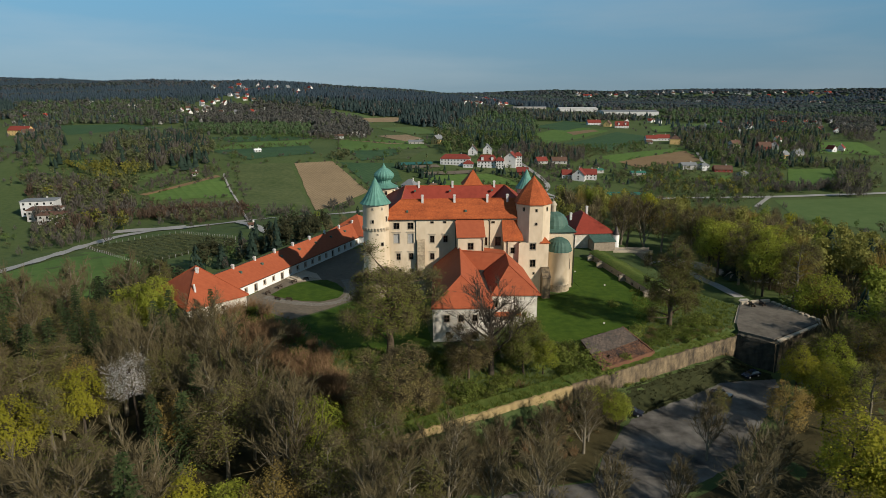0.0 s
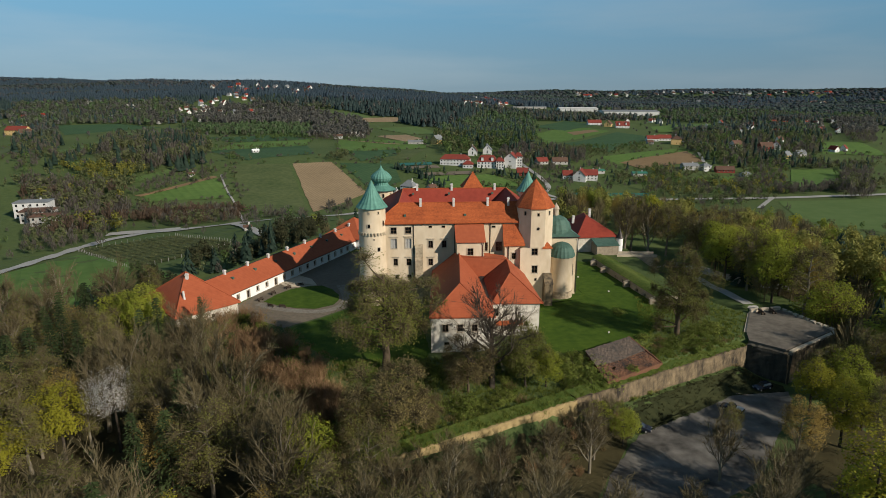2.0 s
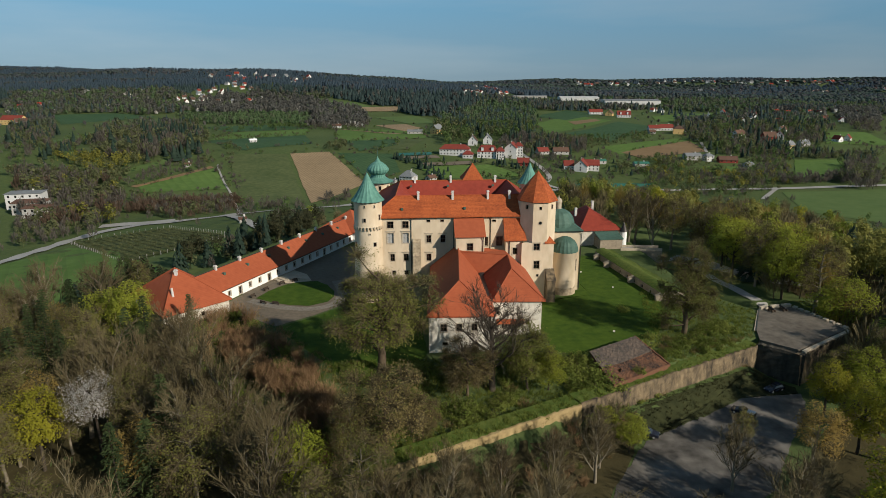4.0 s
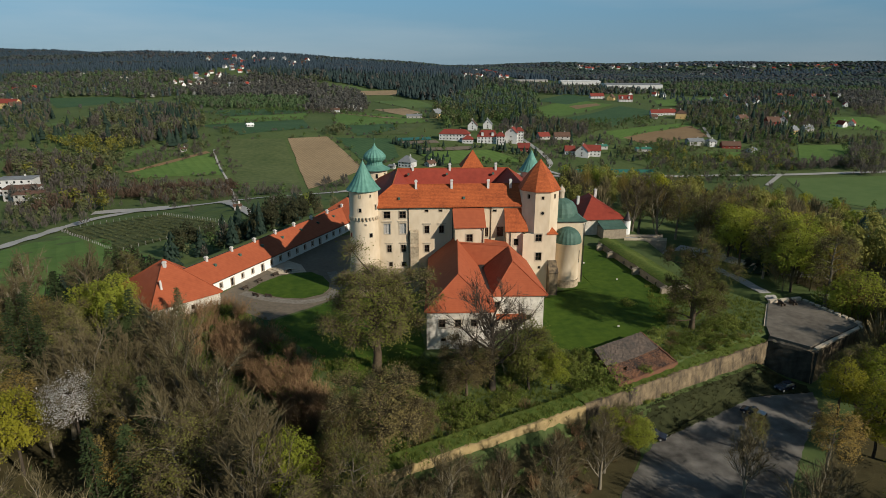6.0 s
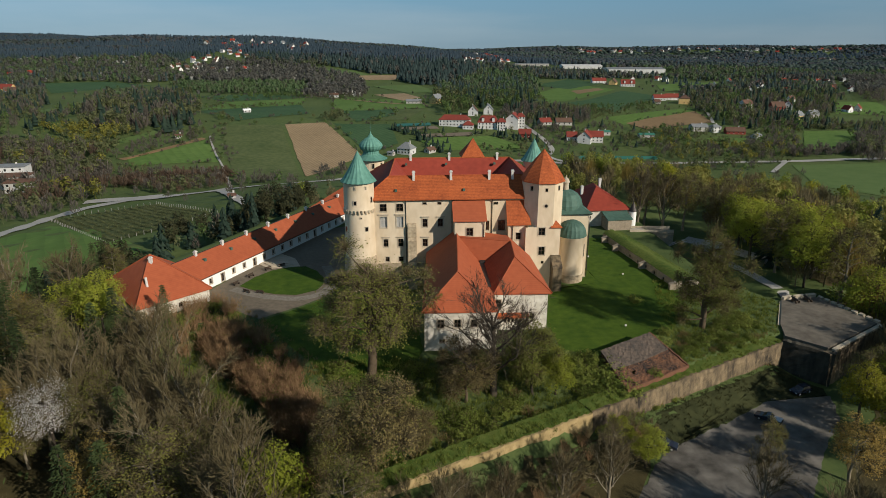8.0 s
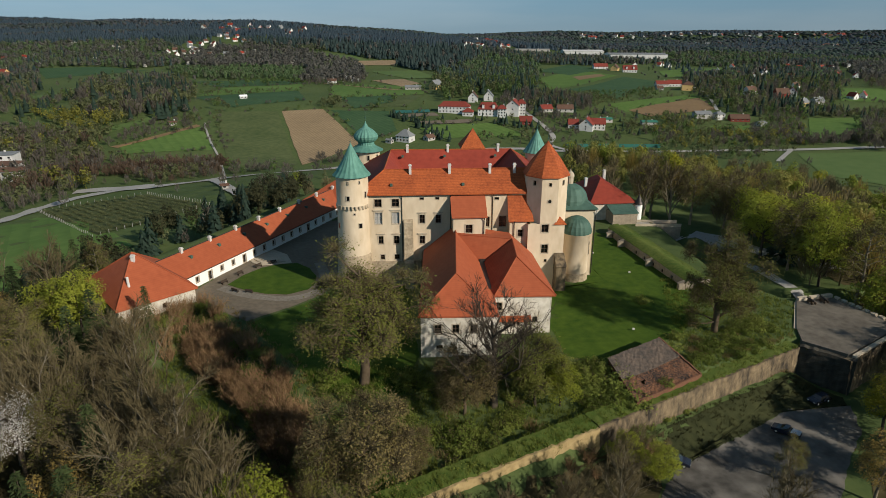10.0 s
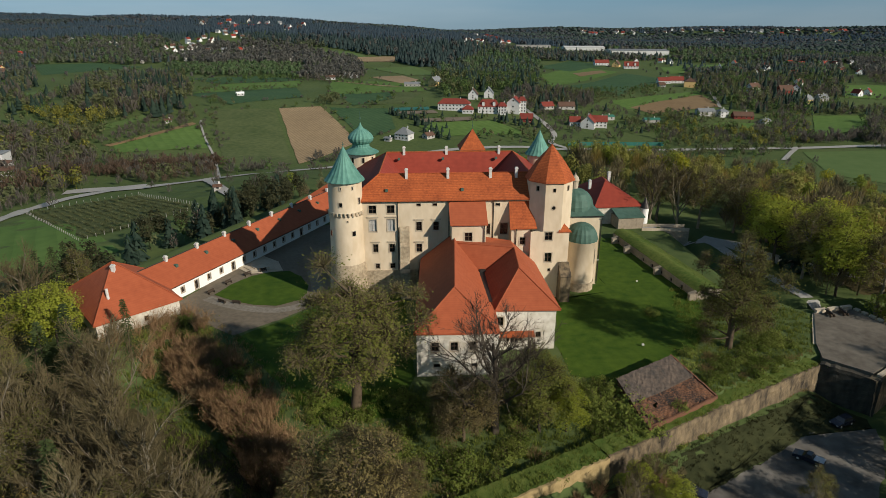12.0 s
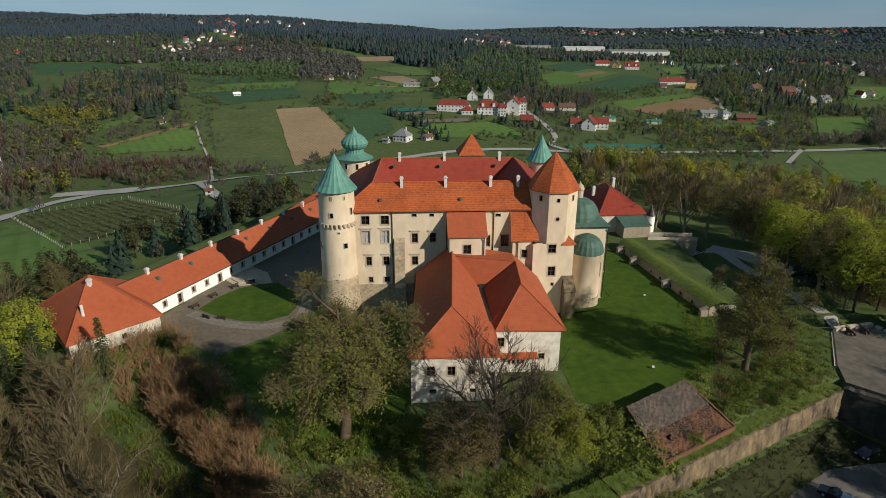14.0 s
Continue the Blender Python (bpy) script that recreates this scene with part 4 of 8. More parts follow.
def cannon(x, y, z, rz):
    root = thing("cannon", "dark iron cannon on a wooden carriage behind the parapet", "cannon", (x, y, z), rz, "cannons on the terrace")
    b = Builder()
    b.revolve([(0.0, -0.9), (0.10, -0.88), (0.06, -0.75), (0.24, -0.7), (0.22, 0.0), (0.17, 0.9), (0.20, 1.15), (0.20, 1.2), (0.11, 1.2), (0.1, 0.9)], 0, 0, 14)
    me = b.mesh("barrel", True)
    me.transform(pose(0, 0, 0.85, -86, 0, 0))
    part("barrel", me, M_GUTTER, root)
    b = Builder()
    for s in (-0.34, 0.26):
        b.add([(s, -1.1, 0.2), (s + 0.08, -1.1, 0.2), (s + 0.08, 0.7, 0.45), (s, 0.7, 0.45), (s, -1.1, 0.4), (s + 0.08, -1.1, 0.4), (s + 0.08, 0.7, 0.9), (s, 0.7, 0.9)], [(3, 2, 1, 0), (4, 5, 6, 7), (0, 1, 5, 4), (1, 2, 6, 5), (2, 3, 7, 6), (3, 0, 4, 7)])
    b.box(-0.3, -0.6, 0.35, 0.3, -0.4, 0.5)
    part("carriage", b, M_FRAME, root)
    for sx in (-0.5, 0.38):
        for sy in (-0.8, 0.4):
            b = Builder()
            b.revolve([(0.05, 0), (0.3, 0), (0.3, 0.12), (0.05, 0.12)], 0, 0, 14)
            me = b.mesh("wheel")
            me.transform(pose(sx, sy, 0.3, 0, 90, 0))
            part("wheel", me, M_FRAME, root)
    return root


gun = cannon(74.3, -12.4, float(ground_at(74.3, -12.4)) + 0.36, 8)
copy_thing(gun, pose(77.6, -11.9, float(ground_at(77.6, -11.9)) + 0.36, 0, 0, 5))

# casemate with a grass roof along the right-hand lawn
case = thing("casemate", "long low stone casemate with a grass-grown top", "building")
cin, cout = [(45.9, 39.5), (47.4, 25.0), (50.6, -2.5)], [(51.8, 42.0), (54.0, 26.0), (57.2, -1.0)]
for (a, c) in zip(cin[::-1], cin[::-1][1:]):
    L = math.dist(a, c)
    wall(case, "inner_wall", c, a, -1.5, 1.9, M_STONE, [(3 + 4.5 * k, 0.1, 4.0 + 4.5 * k, 1.1, "bare") for k in range(int((L - 4) / 4.5))])
for (a, c) in zip(cout, cout[1:]):
    wall(case, "outer_wall", c, a, -5, 1.9, M_STONE)
wall(case, "end_wall", cin[-1], cout[-1], -3, 1.9, M_STONE)
b = Builder()
n = 24
g = np.random.RandomState(7)
lerp = lambda P, t: (np.array(P[0]) * (1 - t * 2) + np.array(P[1]) * t * 2) if t < 0.5 else (np.array(P[1]) * (2 - t * 2) + np.array(P[2]) * (t * 2 - 1))
vs = []
for i in range(n + 1):
    p, q = lerp(cin, i / n), lerp(cout, i / n)
    for k in range(8):
        u = k / 7
        vs.append((*(p + (q - p) * u), 1.95 + 1.3 * math.sin(math.pi * min(1, u * 1.3)) * 0.6 + g.uniform(-0.12, 0.12)))
b.add(vs, [(i * 8 + k, i * 8 + k + 1, i * 8 + k + 9, i * 8 + k + 8) for i in range(n) for k in range(7)])
part("grass_top", b, M_TURF, case, "uneven grass on the casemate roof", True)
for x, y in ((46.6, 28.0), (48.7, 13.0), (50.4, -2.2), (46.0, 36.0)):
    b = Builder()
    b.box(x - 1.6, y - 0.5, -1, x - 0.05, y + 0.5, 1.5)
    b.add([(x - 1.7, y - 0.55, 1.5), (x, y - 0.55, 2.1), (x, y + 0.55, 2.1), (x - 1.7, y + 0.55, 1.5)], [(0, 1, 2, 3), (3, 2, 1, 0)])
    part("buttress", b, M_STONE, case)

# half-ruined hut with an old tile roof
hut = thing("old_hut", "half-ruined low brick hut with a rusty sagging tile roof", "hut")
M_BRICK = surf("orange_brick", (0.10, 0.048, 0.028), (0.21, 0.10, 0.058), 3, 0.4, 0.9, 0.4)
M_OLDROOF_GREY = surf("mossy_grey_tile", (0.050, 0.046, 0.042), (0.150, 0.112, 0.085), 1.5, 0.3, 0.95, 0.9, 5, spread=0.35)
h0, h1, h2, h3 = Vector((20.6, -36.4, 2.35)), Vector((32.7, -29.7, 2.45)), Vector((36.0, -40.2, 0.75)), Vector((22.0, -47.2, 0.5))
g = np.random.RandomState(11)
rows, cells = 22, 30
for part_no, (t0, t1) in enumerate(((0.0, 0.52), (0.52, 1.0))):
    vs, fs = [], []
    for j in range(rows // 2 + 1):
        v = t0 + (t1 - t0) * j / (rows // 2)
        for i in range(cells + 1):
            u = i / cells
            p = (h0 * (1 - u) + h1 * u) * (1 - v) + (h3 * (1 - u) + h2 * u) * v
            sag = -0.35 * math.sin(math.pi * u) * math.sin(math.pi * v) + g.uniform(-0.06, 0.06) - (0.12 if part_no else 0)
            vs.append((p.x, p.y, p.z + sag))
    for j in range(rows // 2):
        for i in range(cells):
            if part_no and (i, j) in ((7, 3), (8, 3), (7, 4)):
                continue
            k = j * (cells + 1) + i
            fs.append((k + cells + 1, k + cells + 2, k + 1, k))
    b = Builder()
    b.slab(vs, fs, 0.12)
    part("roof_slope", b, M_OLDROOF if part_no else M_OLDROOF_GREY, hut)
for nm, p, q in (("back_wall", h1, h0), ("side_wall", h2, h1), ("front_wall", h3, h2), ("side_wall", h0, h3)):
    b = Builder()
    p2, q2 = p * 0.97 + (h0 + h1 + h2 + h3) * 0.0075, q * 0.97 + (h0 + h1 + h2 + h3) * 0.0075
    b.add([(p2.x, p2.y, -2.5), (q2.x, q2.y, -2.5), (q2.x, q2.y, q2.z - 0.1), (p2.x, p2.y, p2.z - 0.1)], [(0, 1, 2, 3), (3, 2, 1, 0)])
    part(nm, b, M_BRICK, hut)
for p, q in ((h3, h2), (h2, h1)):
    b = Builder()
    d = (q - p).normalized()
    L = (q - p).length
    m = Matrix.Translation((p.x, p.y, 0)) @ Matrix.Rotation(math.atan2(d.y, d.x), 4, "Z")
    vs = []
    nn = 18
    for i in range(nn + 1):
        z = p.z + (q.z - p.z) * i / nn + g.uniform(-0.05, 0.1)
        for y0, dz in ((-0.2, -0.5), (-0.2, 0.02), (0.1, 0.04), (0.1, -0.5)):
            vs.append(tuple(m @ Vector((L * i / nn, y0, z + dz))))
    b.add(vs, [(4 * i + k, 4 * i + (k + 1) % 4 + 0, 4 * i + 4 + (k + 1) % 4, 4 * i + 4 + k) for i in range(nn) for k in range(4)])
    part("brick_edge", b, M_BRICK, hut, "crumbling orange brick edge")

# lawns, yard and paths
patch("lawn", [(14.6, -31.5), (21, -34), (31.5, -28.8), (40, -24), (47, -16), (50.2, -4), (50.2, 0), (47.2, 24), (45.6, 40), (33, 44), (31.4, 8), (24, 1), (14.6, -1)], M_LAWN, "mown green castle lawn", 0.05, 1.6, 0.2)
patch("yard", [(-64.2, 2.0), (-62.0, 8.6), (-54.2, 29.2), (-40, 58), (-30, 62), (-28, 36), (-29.5, 16), (-33.0, 1.0), (-39.6, -5.0), (-47.5, -11.5), (-56.4, -4.2)], M_GRAVEL, "worn gravel yard in front of the long wing", 0.05, 1.6, 0.15)
patch("lawn", [(-56.4, 8.6), (-54.0, 14.6), (-50.5, 19.4), (-46.5, 21.6), (-42.0, 22.2), (-38.4, 18.2), (-36.0, 12.6), (-35.6, 8.0), (-37.0, 4.2), (-41.4, 1.7), (-46.5, 2.6), (-51.5, 5.0)], M_LAWN, "oval lawn in the yard", 0.11, 1.2, 0.08)
patch("lawn", [(-47.0, -12.5), (-39.6, -6.0), (-32.6, 0.4), (-29.4, 12), (-14, 3.5), (-12.3, -30), (-15, -40), (-29, -39), (-36, -29)], M_LAWN, "shaded lawn before the castle", 0.05, 1.6, 0.2)
M_COBBLE = surf("pale_cobbles", (0.13, 0.115, 0.09), (0.27, 0.24, 0.195), 1.6, 0.2, 0.95, 0.6, 6, spread=0.45)
ribbon("path", [(-36.4, 22.0), (-34.3, 14.0), (-33.6, 8.0), (-35.2, 2.4), (-40.2, -0.4), (-46.5, 0.6), (-52.4, 3.2), (-57.6, 7.0)], 2.6, M_COBBLE, "pale cobbled path round the oval lawn", 0.09, 1.2, "path")
for k, (s, z) in enumerate(((1.0, 0.22), (0.72, 0.44), (0.45, 0.66))):
    c = Vector((-49.3, 24.6))
    ring = [(c.x + s * dx, c.y + s * dy) for dx, dy in ((-6.1, 0.5), (-2.4, -3.6), (2.0, -3.2), (5.8, -2.2), (3.6, 4.0), (-1.0, 8.4))]
    b = Builder()
    b.prism(ring, -1.2, -0.6 + z)
    if k == 0:
        steps = thing("stone_steps", "low pale stone steps and landing in the yard", "steps")
    part("step", b, M_TRIM, steps)
M_DARKWOOD = surf("dark_wood", (0.03, 0.022, 0.015), (0.07, 0.05, 0.035), 5, 0.6, 0.7, 0.1)
bench = thing("bench", "dark wooden bench on the edge of the oval lawn", "bench", (-57.2, 9.4, -0.52), 60, "benches round the lawn")
for nm, bx in (("seat", (-0.9, -0.25, 0.42, 0.9, 0.25, 0.5)), ("backrest", (-0.9, 0.22, 0.55, 0.9, 0.3, 0.95)), ("leg", (-0.8, -0.22, 0, -0.7, 0.3, 0.42)), ("leg", (0.7, -0.22, 0, 0.8, 0.3, 0.42))):
    b = Builder()
    b.box(*bx)
    part(nm, b, M_DARKWOOD, bench)
for x, y, r in ((-54.8, 15.0, 60), (-51.4, 19.8, 45), (-48.2, 22.0, 30), (-53.5, 4.2, 150), (-50.2, 3.5, 165)):
    copy_thing(bench, pose(x, y, -0.52, 0, 0, r))

# patchy gravel; its dark end also stands in for streaks of tree shadow
M_LOT = surf("shade_mottled_gravel", (0.036, 0.033, 0.028), (0.200, 0.186, 0.163), 0.35, 0.09, 0.95, 0.3, 5, spread=0.38)
LOT = [(26.0, -55.0), (34.0, -50.6), (41.5, -46.8), (49.5, -42.8), (55.0, -39.4), (59.0, -38.2), (64.8, -40.2), (62, -47), (52, -57), (41, -70), (24, -79), (10, -78), (17, -66)]
patch("car_park", LOT, M_LOT, "dusty grey car park below the bastion", 0.05, 1.2, 0.25)
ribbon("lane", [(-16, -82), (-4, -79), (8, -76.5), (20, -77)], 4.2, M_LOT, "pale dusty lane below the bastion")
ribbon("path", [(80.8, -6.5), (78.4, 6), (76.2, 20), (75.6, 34), (73.5, 43), (66, 47.5), (58, 47.8)], 3.2, M_ROAD, "pale path along the outer side of the moat", 0.25)
ribbon("lane", [(74, 44), (80, 37), (90, 20), (100, 14)], 7.0, M_ROAD, "grey lane to the castle bridge", 0.3)

# little bridge to the gatehouse
bridge = thing("stone_bridge", "small stone arch bridge to the gatehouse", "bridge")
b = Builder()
a, c = Vector((57.0, 46.4)), Vector((71.0, 45.2))
d = (c - a)
m = Matrix.Translation((a.x, a.y, 0)) @ Matrix.Rotation(math.atan2(d.y, d.x), 4, "Z")
prof = [(0, 0.2), (14, 0.2), (14, -6), (9.5, -6)] + [(7 + 2.5 * math.cos(t * math.pi / 10), -4.2 + 2.5 * math.sin(t * math.pi / 10)) for t in range(11)] + [(4.5, -6), (0, -6)]
vs = [tuple(m @ Vector((u, y, z - 0.3))) for y in (0, 4.4) for u, z in prof]
k = len(prof)
b.add(vs, [tuple(range(k - 1, -1, -1)), tuple(range(k, 2 * k))] + [(i, (i + 1) % k, k + (i + 1) % k, k + i) for i in range(k)])
part("arch", b, M_STONE, bridge)
for y in (0.0, 4.1):
    b = Builder()
    b.box(0, y, -0.15, 14, y + 0.3, 0.8, m)
    part("parapet", b, M_TRIM, bridge)


# ---- parked cars ----
def car(x, y, rz, paint, label, back=1.75):
    z = float(ground_at(x, y)) + 0.06
    root = thing("car", label, "car", (x, y, z), rz, "cars in the car park")
    b = Builder()
    prof = [(-2.15, 0.35), (-2.2, 0.75), (-1.5, 0.92), (-0.85, 1.0), (0.9, 1.0), (1.95, 0.92), (2.15, 0.7), (2.15, 0.35)]
    vs = [(u, y, z) for y, k in ((-0.86, 1), (0.86, 1)) for u, z in prof]
    n = len(prof)
    b.add(vs, [tuple(range(n)), tuple(range(2 * n - 1, n - 1, -1))] + [(i, n + i, n + (i + 1) % n, (i + 1) % n) for i in range(n)])
    body = part("body", b, paint, root)
    b = Builder()
    b.add([(-0.95, -0.8, 0.99), (back, -0.8, 0.95), (back, 0.8, 0.95), (-0.95, 0.8, 0.99), (-0.35, -0.62, 1.45), (back - 0.3, -0.62, 1.45), (back - 0.3, 0.62, 1.45), (-0.35, 0.62, 1.45)], [(0, 1, 5, 4), (1, 2, 6, 5), (2, 3, 7, 6), (3, 0, 4, 7)])
    part("cabin_glass", b, M_CARGLASS, root)
    b = Builder()
    b.box(-0.38, -0.64, 1.45, back - 0.28, 0.64, 1.49)
    part("roof", b, paint, root)
    for u in (-1.35, 1.3):
        for s in (-0.88, 0.68):
            b = Builder()
            b.revolve([(0.2, 0), (0.32, 0.02), (0.32, 0.18), (0.2, 0.2)], 0, 0, 16)
            me = b.mesh("tyre")
            me.transform(pose(u, s, 0.32, -90))
            ty = part("tyre", me, M_TYRE, root)
            b = Builder()
            b.revolve([(0.0, 0.02), (0.2, 0.01), (0.2, 0.19), (0.0, 0.18)], 0, 0, 12)
            me = b.mesh("rim")
            me.transform(pose(u, s, 0.32, -90))
            part("rim", me, M_CHIMNEY, ty)
    for s in (-0.62, 0.62):
        b = Builder()
        b.box(-2.22, s - 0.18, 0.62, -2.12, s + 0.18, 0.74)
        part("headlight", b, M_CHIMNEY, root)
    return root


M_SILVER = surf("silver_bed_cover", (0.42, 0.44, 0.47), (0.52, 0.54, 0.57), 2, 0.5, 0.4, 0)
M_CARPAINT = surf("dark_blue_car_paint", (0.014, 0.018, 0.030), (0.022, 0.027, 0.042), 1, 0.5, 0.25, 0, spec=0.6)
M_CARGLASS = surf("car_glass", (0.02, 0.022, 0.025), (0.03, 0.032, 0.036), 1, 0.5, 0.06, 0, spec=0.9)
M_TYRE = surf("tyre_rubber", (0.012, 0.012, 0.012), (0.02, 0.02, 0.02), 4, 1, 0.9, 0)
pickup = car(48.3, -47.4, 312, M_CARPAINT, "dark blue pick-up car with a silver bed cover on the gravel", 0.62)
cover = Builder()
cover.box(0.72, -0.74, 1.0, 2.1, 0.74, 1.08)
part("bed_cover", cover, M_SILVER, pickup, "silver bed cover")
car(60.0, -38.6, 20, M_CARPAINT, "black hatchback car parked beside the terrace wall")
car(26.6, -53.4, 150, M_CARPAINT, "black car parked at the edge of the trees")

# small spotlights on the lawn
for x, y in ((30.8, -22.2), (36.2, 22.4), (41.0, 8.0)):
    lamp = thing("lawn_floodlight", "small pale floodlight on the lawn", "lamp", (x, y, 0.02), 0, "floodlights on the lawn")
    b = Builder()
    b.tube((0, 0, 0), (0, 0, 0.3), 0.05)
    part("post", b, M_GUTTER, lamp)
    b = Builder()
    b.box(-0.2, -0.12, 0.3, 0.2, 0.15, 0.6)
    part("head", b, M_CHIMNEY, lamp)

# ---- trees ----
def bark_mat(name, c1, c2):
    return surf(name, c1, c2, 2.0, 0.3, 0.95, 0.3, rand=0.35, spread=0.6, spec=0.1)


def leaf_mat(name, c1, c2, rand=0.5, island=False):
    """Leaves: a little light comes through them."""
    m = surf(name, c1, c2, 0.5, 0.15, 0.75, 0, rand=rand, island=island, spread=0.7, spec=0.15)
    n, l = m.node_tree.nodes, m.node_tree.links
    b = n["Principled BSDF"]
    tr, mx = n.new("ShaderNodeBsdfTranslucent"), n.new("ShaderNodeMixShader")
    mx.inputs[0].default_value = 0.42
    l.new(b.inputs["Base Color"].links[0].from_socket, tr.inputs["Color"])
    l.new(b.outputs[0], mx.inputs[1])
    l.new(tr.outputs[0], mx.inputs[2])
    l.new(mx.outputs[0], n["Material Output"].inputs["Surface"])
    return m


M_BARK = bark_mat("grey_brown_bark", (0.115, 0.098, 0.070), (0.26, 0.225, 0.165))
M_BARKDARK = bark_mat("dark_bark", (0.04, 0.032, 0.024), (0.09, 0.074, 0.056))
M_BARKBROWN = bark_mat("brown_bark", (0.070, 0.052, 0.034), (0.150, 0.115, 0.078))
M_TWIG = bark_mat("bare_twigs", (0.086, 0.069, 0.035), (0.162, 0.133, 0.072))
M_TWIGRED = bark_mat("reddish_twigs", (0.165, 0.098, 0.052), (0.290, 0.185, 0.100))
M_OLIVE = leaf_mat("olive_buds", (0.105, 0.108, 0.026), (0.225, 0.215, 0.058))
M_GREEN = leaf_mat("fresh_green_leaves", (0.185, 0.215, 0.024), (0.350, 0.375, 0.052))
M_YELLOW = leaf_mat("yellow_green_blossom", (0.200, 0.195, 0.020), (0.370, 0.350, 0.035))
M_RUST = leaf_mat("rusty_young_leaves", (0.195, 0.150, 0.042), (0.360, 0.255, 0.075))
M_NEEDLE = leaf_mat("dark_needles", (0.036, 0.056, 0.022), (0.082, 0.112, 0.040))
M_BLOSSOM = leaf_mat("white_blossom", (0.50, 0.47, 0.43), (0.78, 0.75, 0.70))
M_SHRUB = leaf_mat("shrub_leaves", (0.105, 0.145, 0.024), (0.225, 0.262, 0.056))
M_GIANT = leaf_mat("green_olive_buds", (0.085, 0.098, 0.018), (0.190, 0.195, 0.044))
M_BROWNBUD = leaf_mat("brown_spring_buds", (0.120, 0.094, 0.036), (0.225, 0.182, 0.072))
M_DRY = leaf_mat("dry_stalks", (0.17, 0.12, 0.055), (0.34, 0.26, 0.13))


class Tris:
    """Gathers triangles fast."""

    def __init__(self):
        self.v, self.f, self.n = [], [], 0

    def add(self, v, f):
        v, f = np.asarray(v, float).reshape(-1, 3), np.asarray(f, int).reshape(-1, 3)
        self.v.append(v)
        self.f.append(f + self.n)
        self.n += len(v)

    def arrays(self):
        return np.concatenate(self.v), np.concatenate(self.f)

    def mesh(self, name):
        return tri_mesh(name, *self.arrays())


def tri_mesh(name, v, f):
    me = bpy.data.meshes.new(name)
    me.vertices.add(len(v))
    me.vertices.foreach_set("co", np.ascontiguousarray(v, np.float32).ravel())
    me.loops.add(len(f) * 3)
    me.loops.foreach_set("vertex_index", np.ascontiguousarray(f, np.int32).ravel())
    me.polygons.add(len(f))
    me.polygons.foreach_set("loop_start", np.arange(0, len(f) * 3, 3, dtype=np.int32))
    me.update(calc_edges=True)
    return me


def unit(v):
    return v / (np.linalg.norm(v) + 1e-9)


def limb(t, pts, r0, r1, n):
    """A bent tapering tube through pts."""
    pts = np.asarray(pts)
    k = len(pts)
    d = np.gradient(pts, axis=0)
    vs = []
    for i in range(k):
        a = unit(np.cross(unit(d[i]), [0.31, 0.77, 0.55]))
        c = np.cross(unit(d[i]), a)
        r = r0 + (r1 - r0) * i / (k - 1)
        for j in range(n):
            w = 6.2832 * j / n
            vs.append(pts[i] + (a * math.cos(w) + c * math.sin(w)) * r)
    fs = []
    for i in range(k - 1):
        for j in range(n):
            p, q = i * n + j, i * n + (j + 1) % n
            fs += [(p, q, q + n), (p, q + n, p + n)]
    t.add(vs, fs)


def leaves(t, centres, size, g, heart=None):
    """Small leaf sprays: one triangle each, most of them turned outwards and up from the crown's heart."""
    c = np.asarray(centres)
    n = len(c)
    heart = c.mean(0) - np.array([0, 0, 0.3 * np.ptp(c[:, 2])]) if heart is None else np.asarray(heart)
    out = c - heart
    out /= np.linalg.norm(out, axis=1)[:, None] + 1e-6
    w = out + np.array([0, 0, 0.35]) + g.normal(size=(n, 3)) * 0.55
    w /= np.linalg.norm(w, axis=1)[:, None]
    a = np.cross(w, g.normal(size=(n, 3)))
    a /= np.linalg.norm(a, axis=1)[:, None]
    b = np.cross(w, a)
    s = size * g.uniform(0.6, 1.4, (n, 1))
    v = np.stack([c + a * s, c - a * s * 0.5 + b * s * 0.8, c - a * s * 0.5 - b * s * 0.8], 1)
    t.add(v.reshape(-1, 3), np.arange(3 * n).reshape(-1, 3))


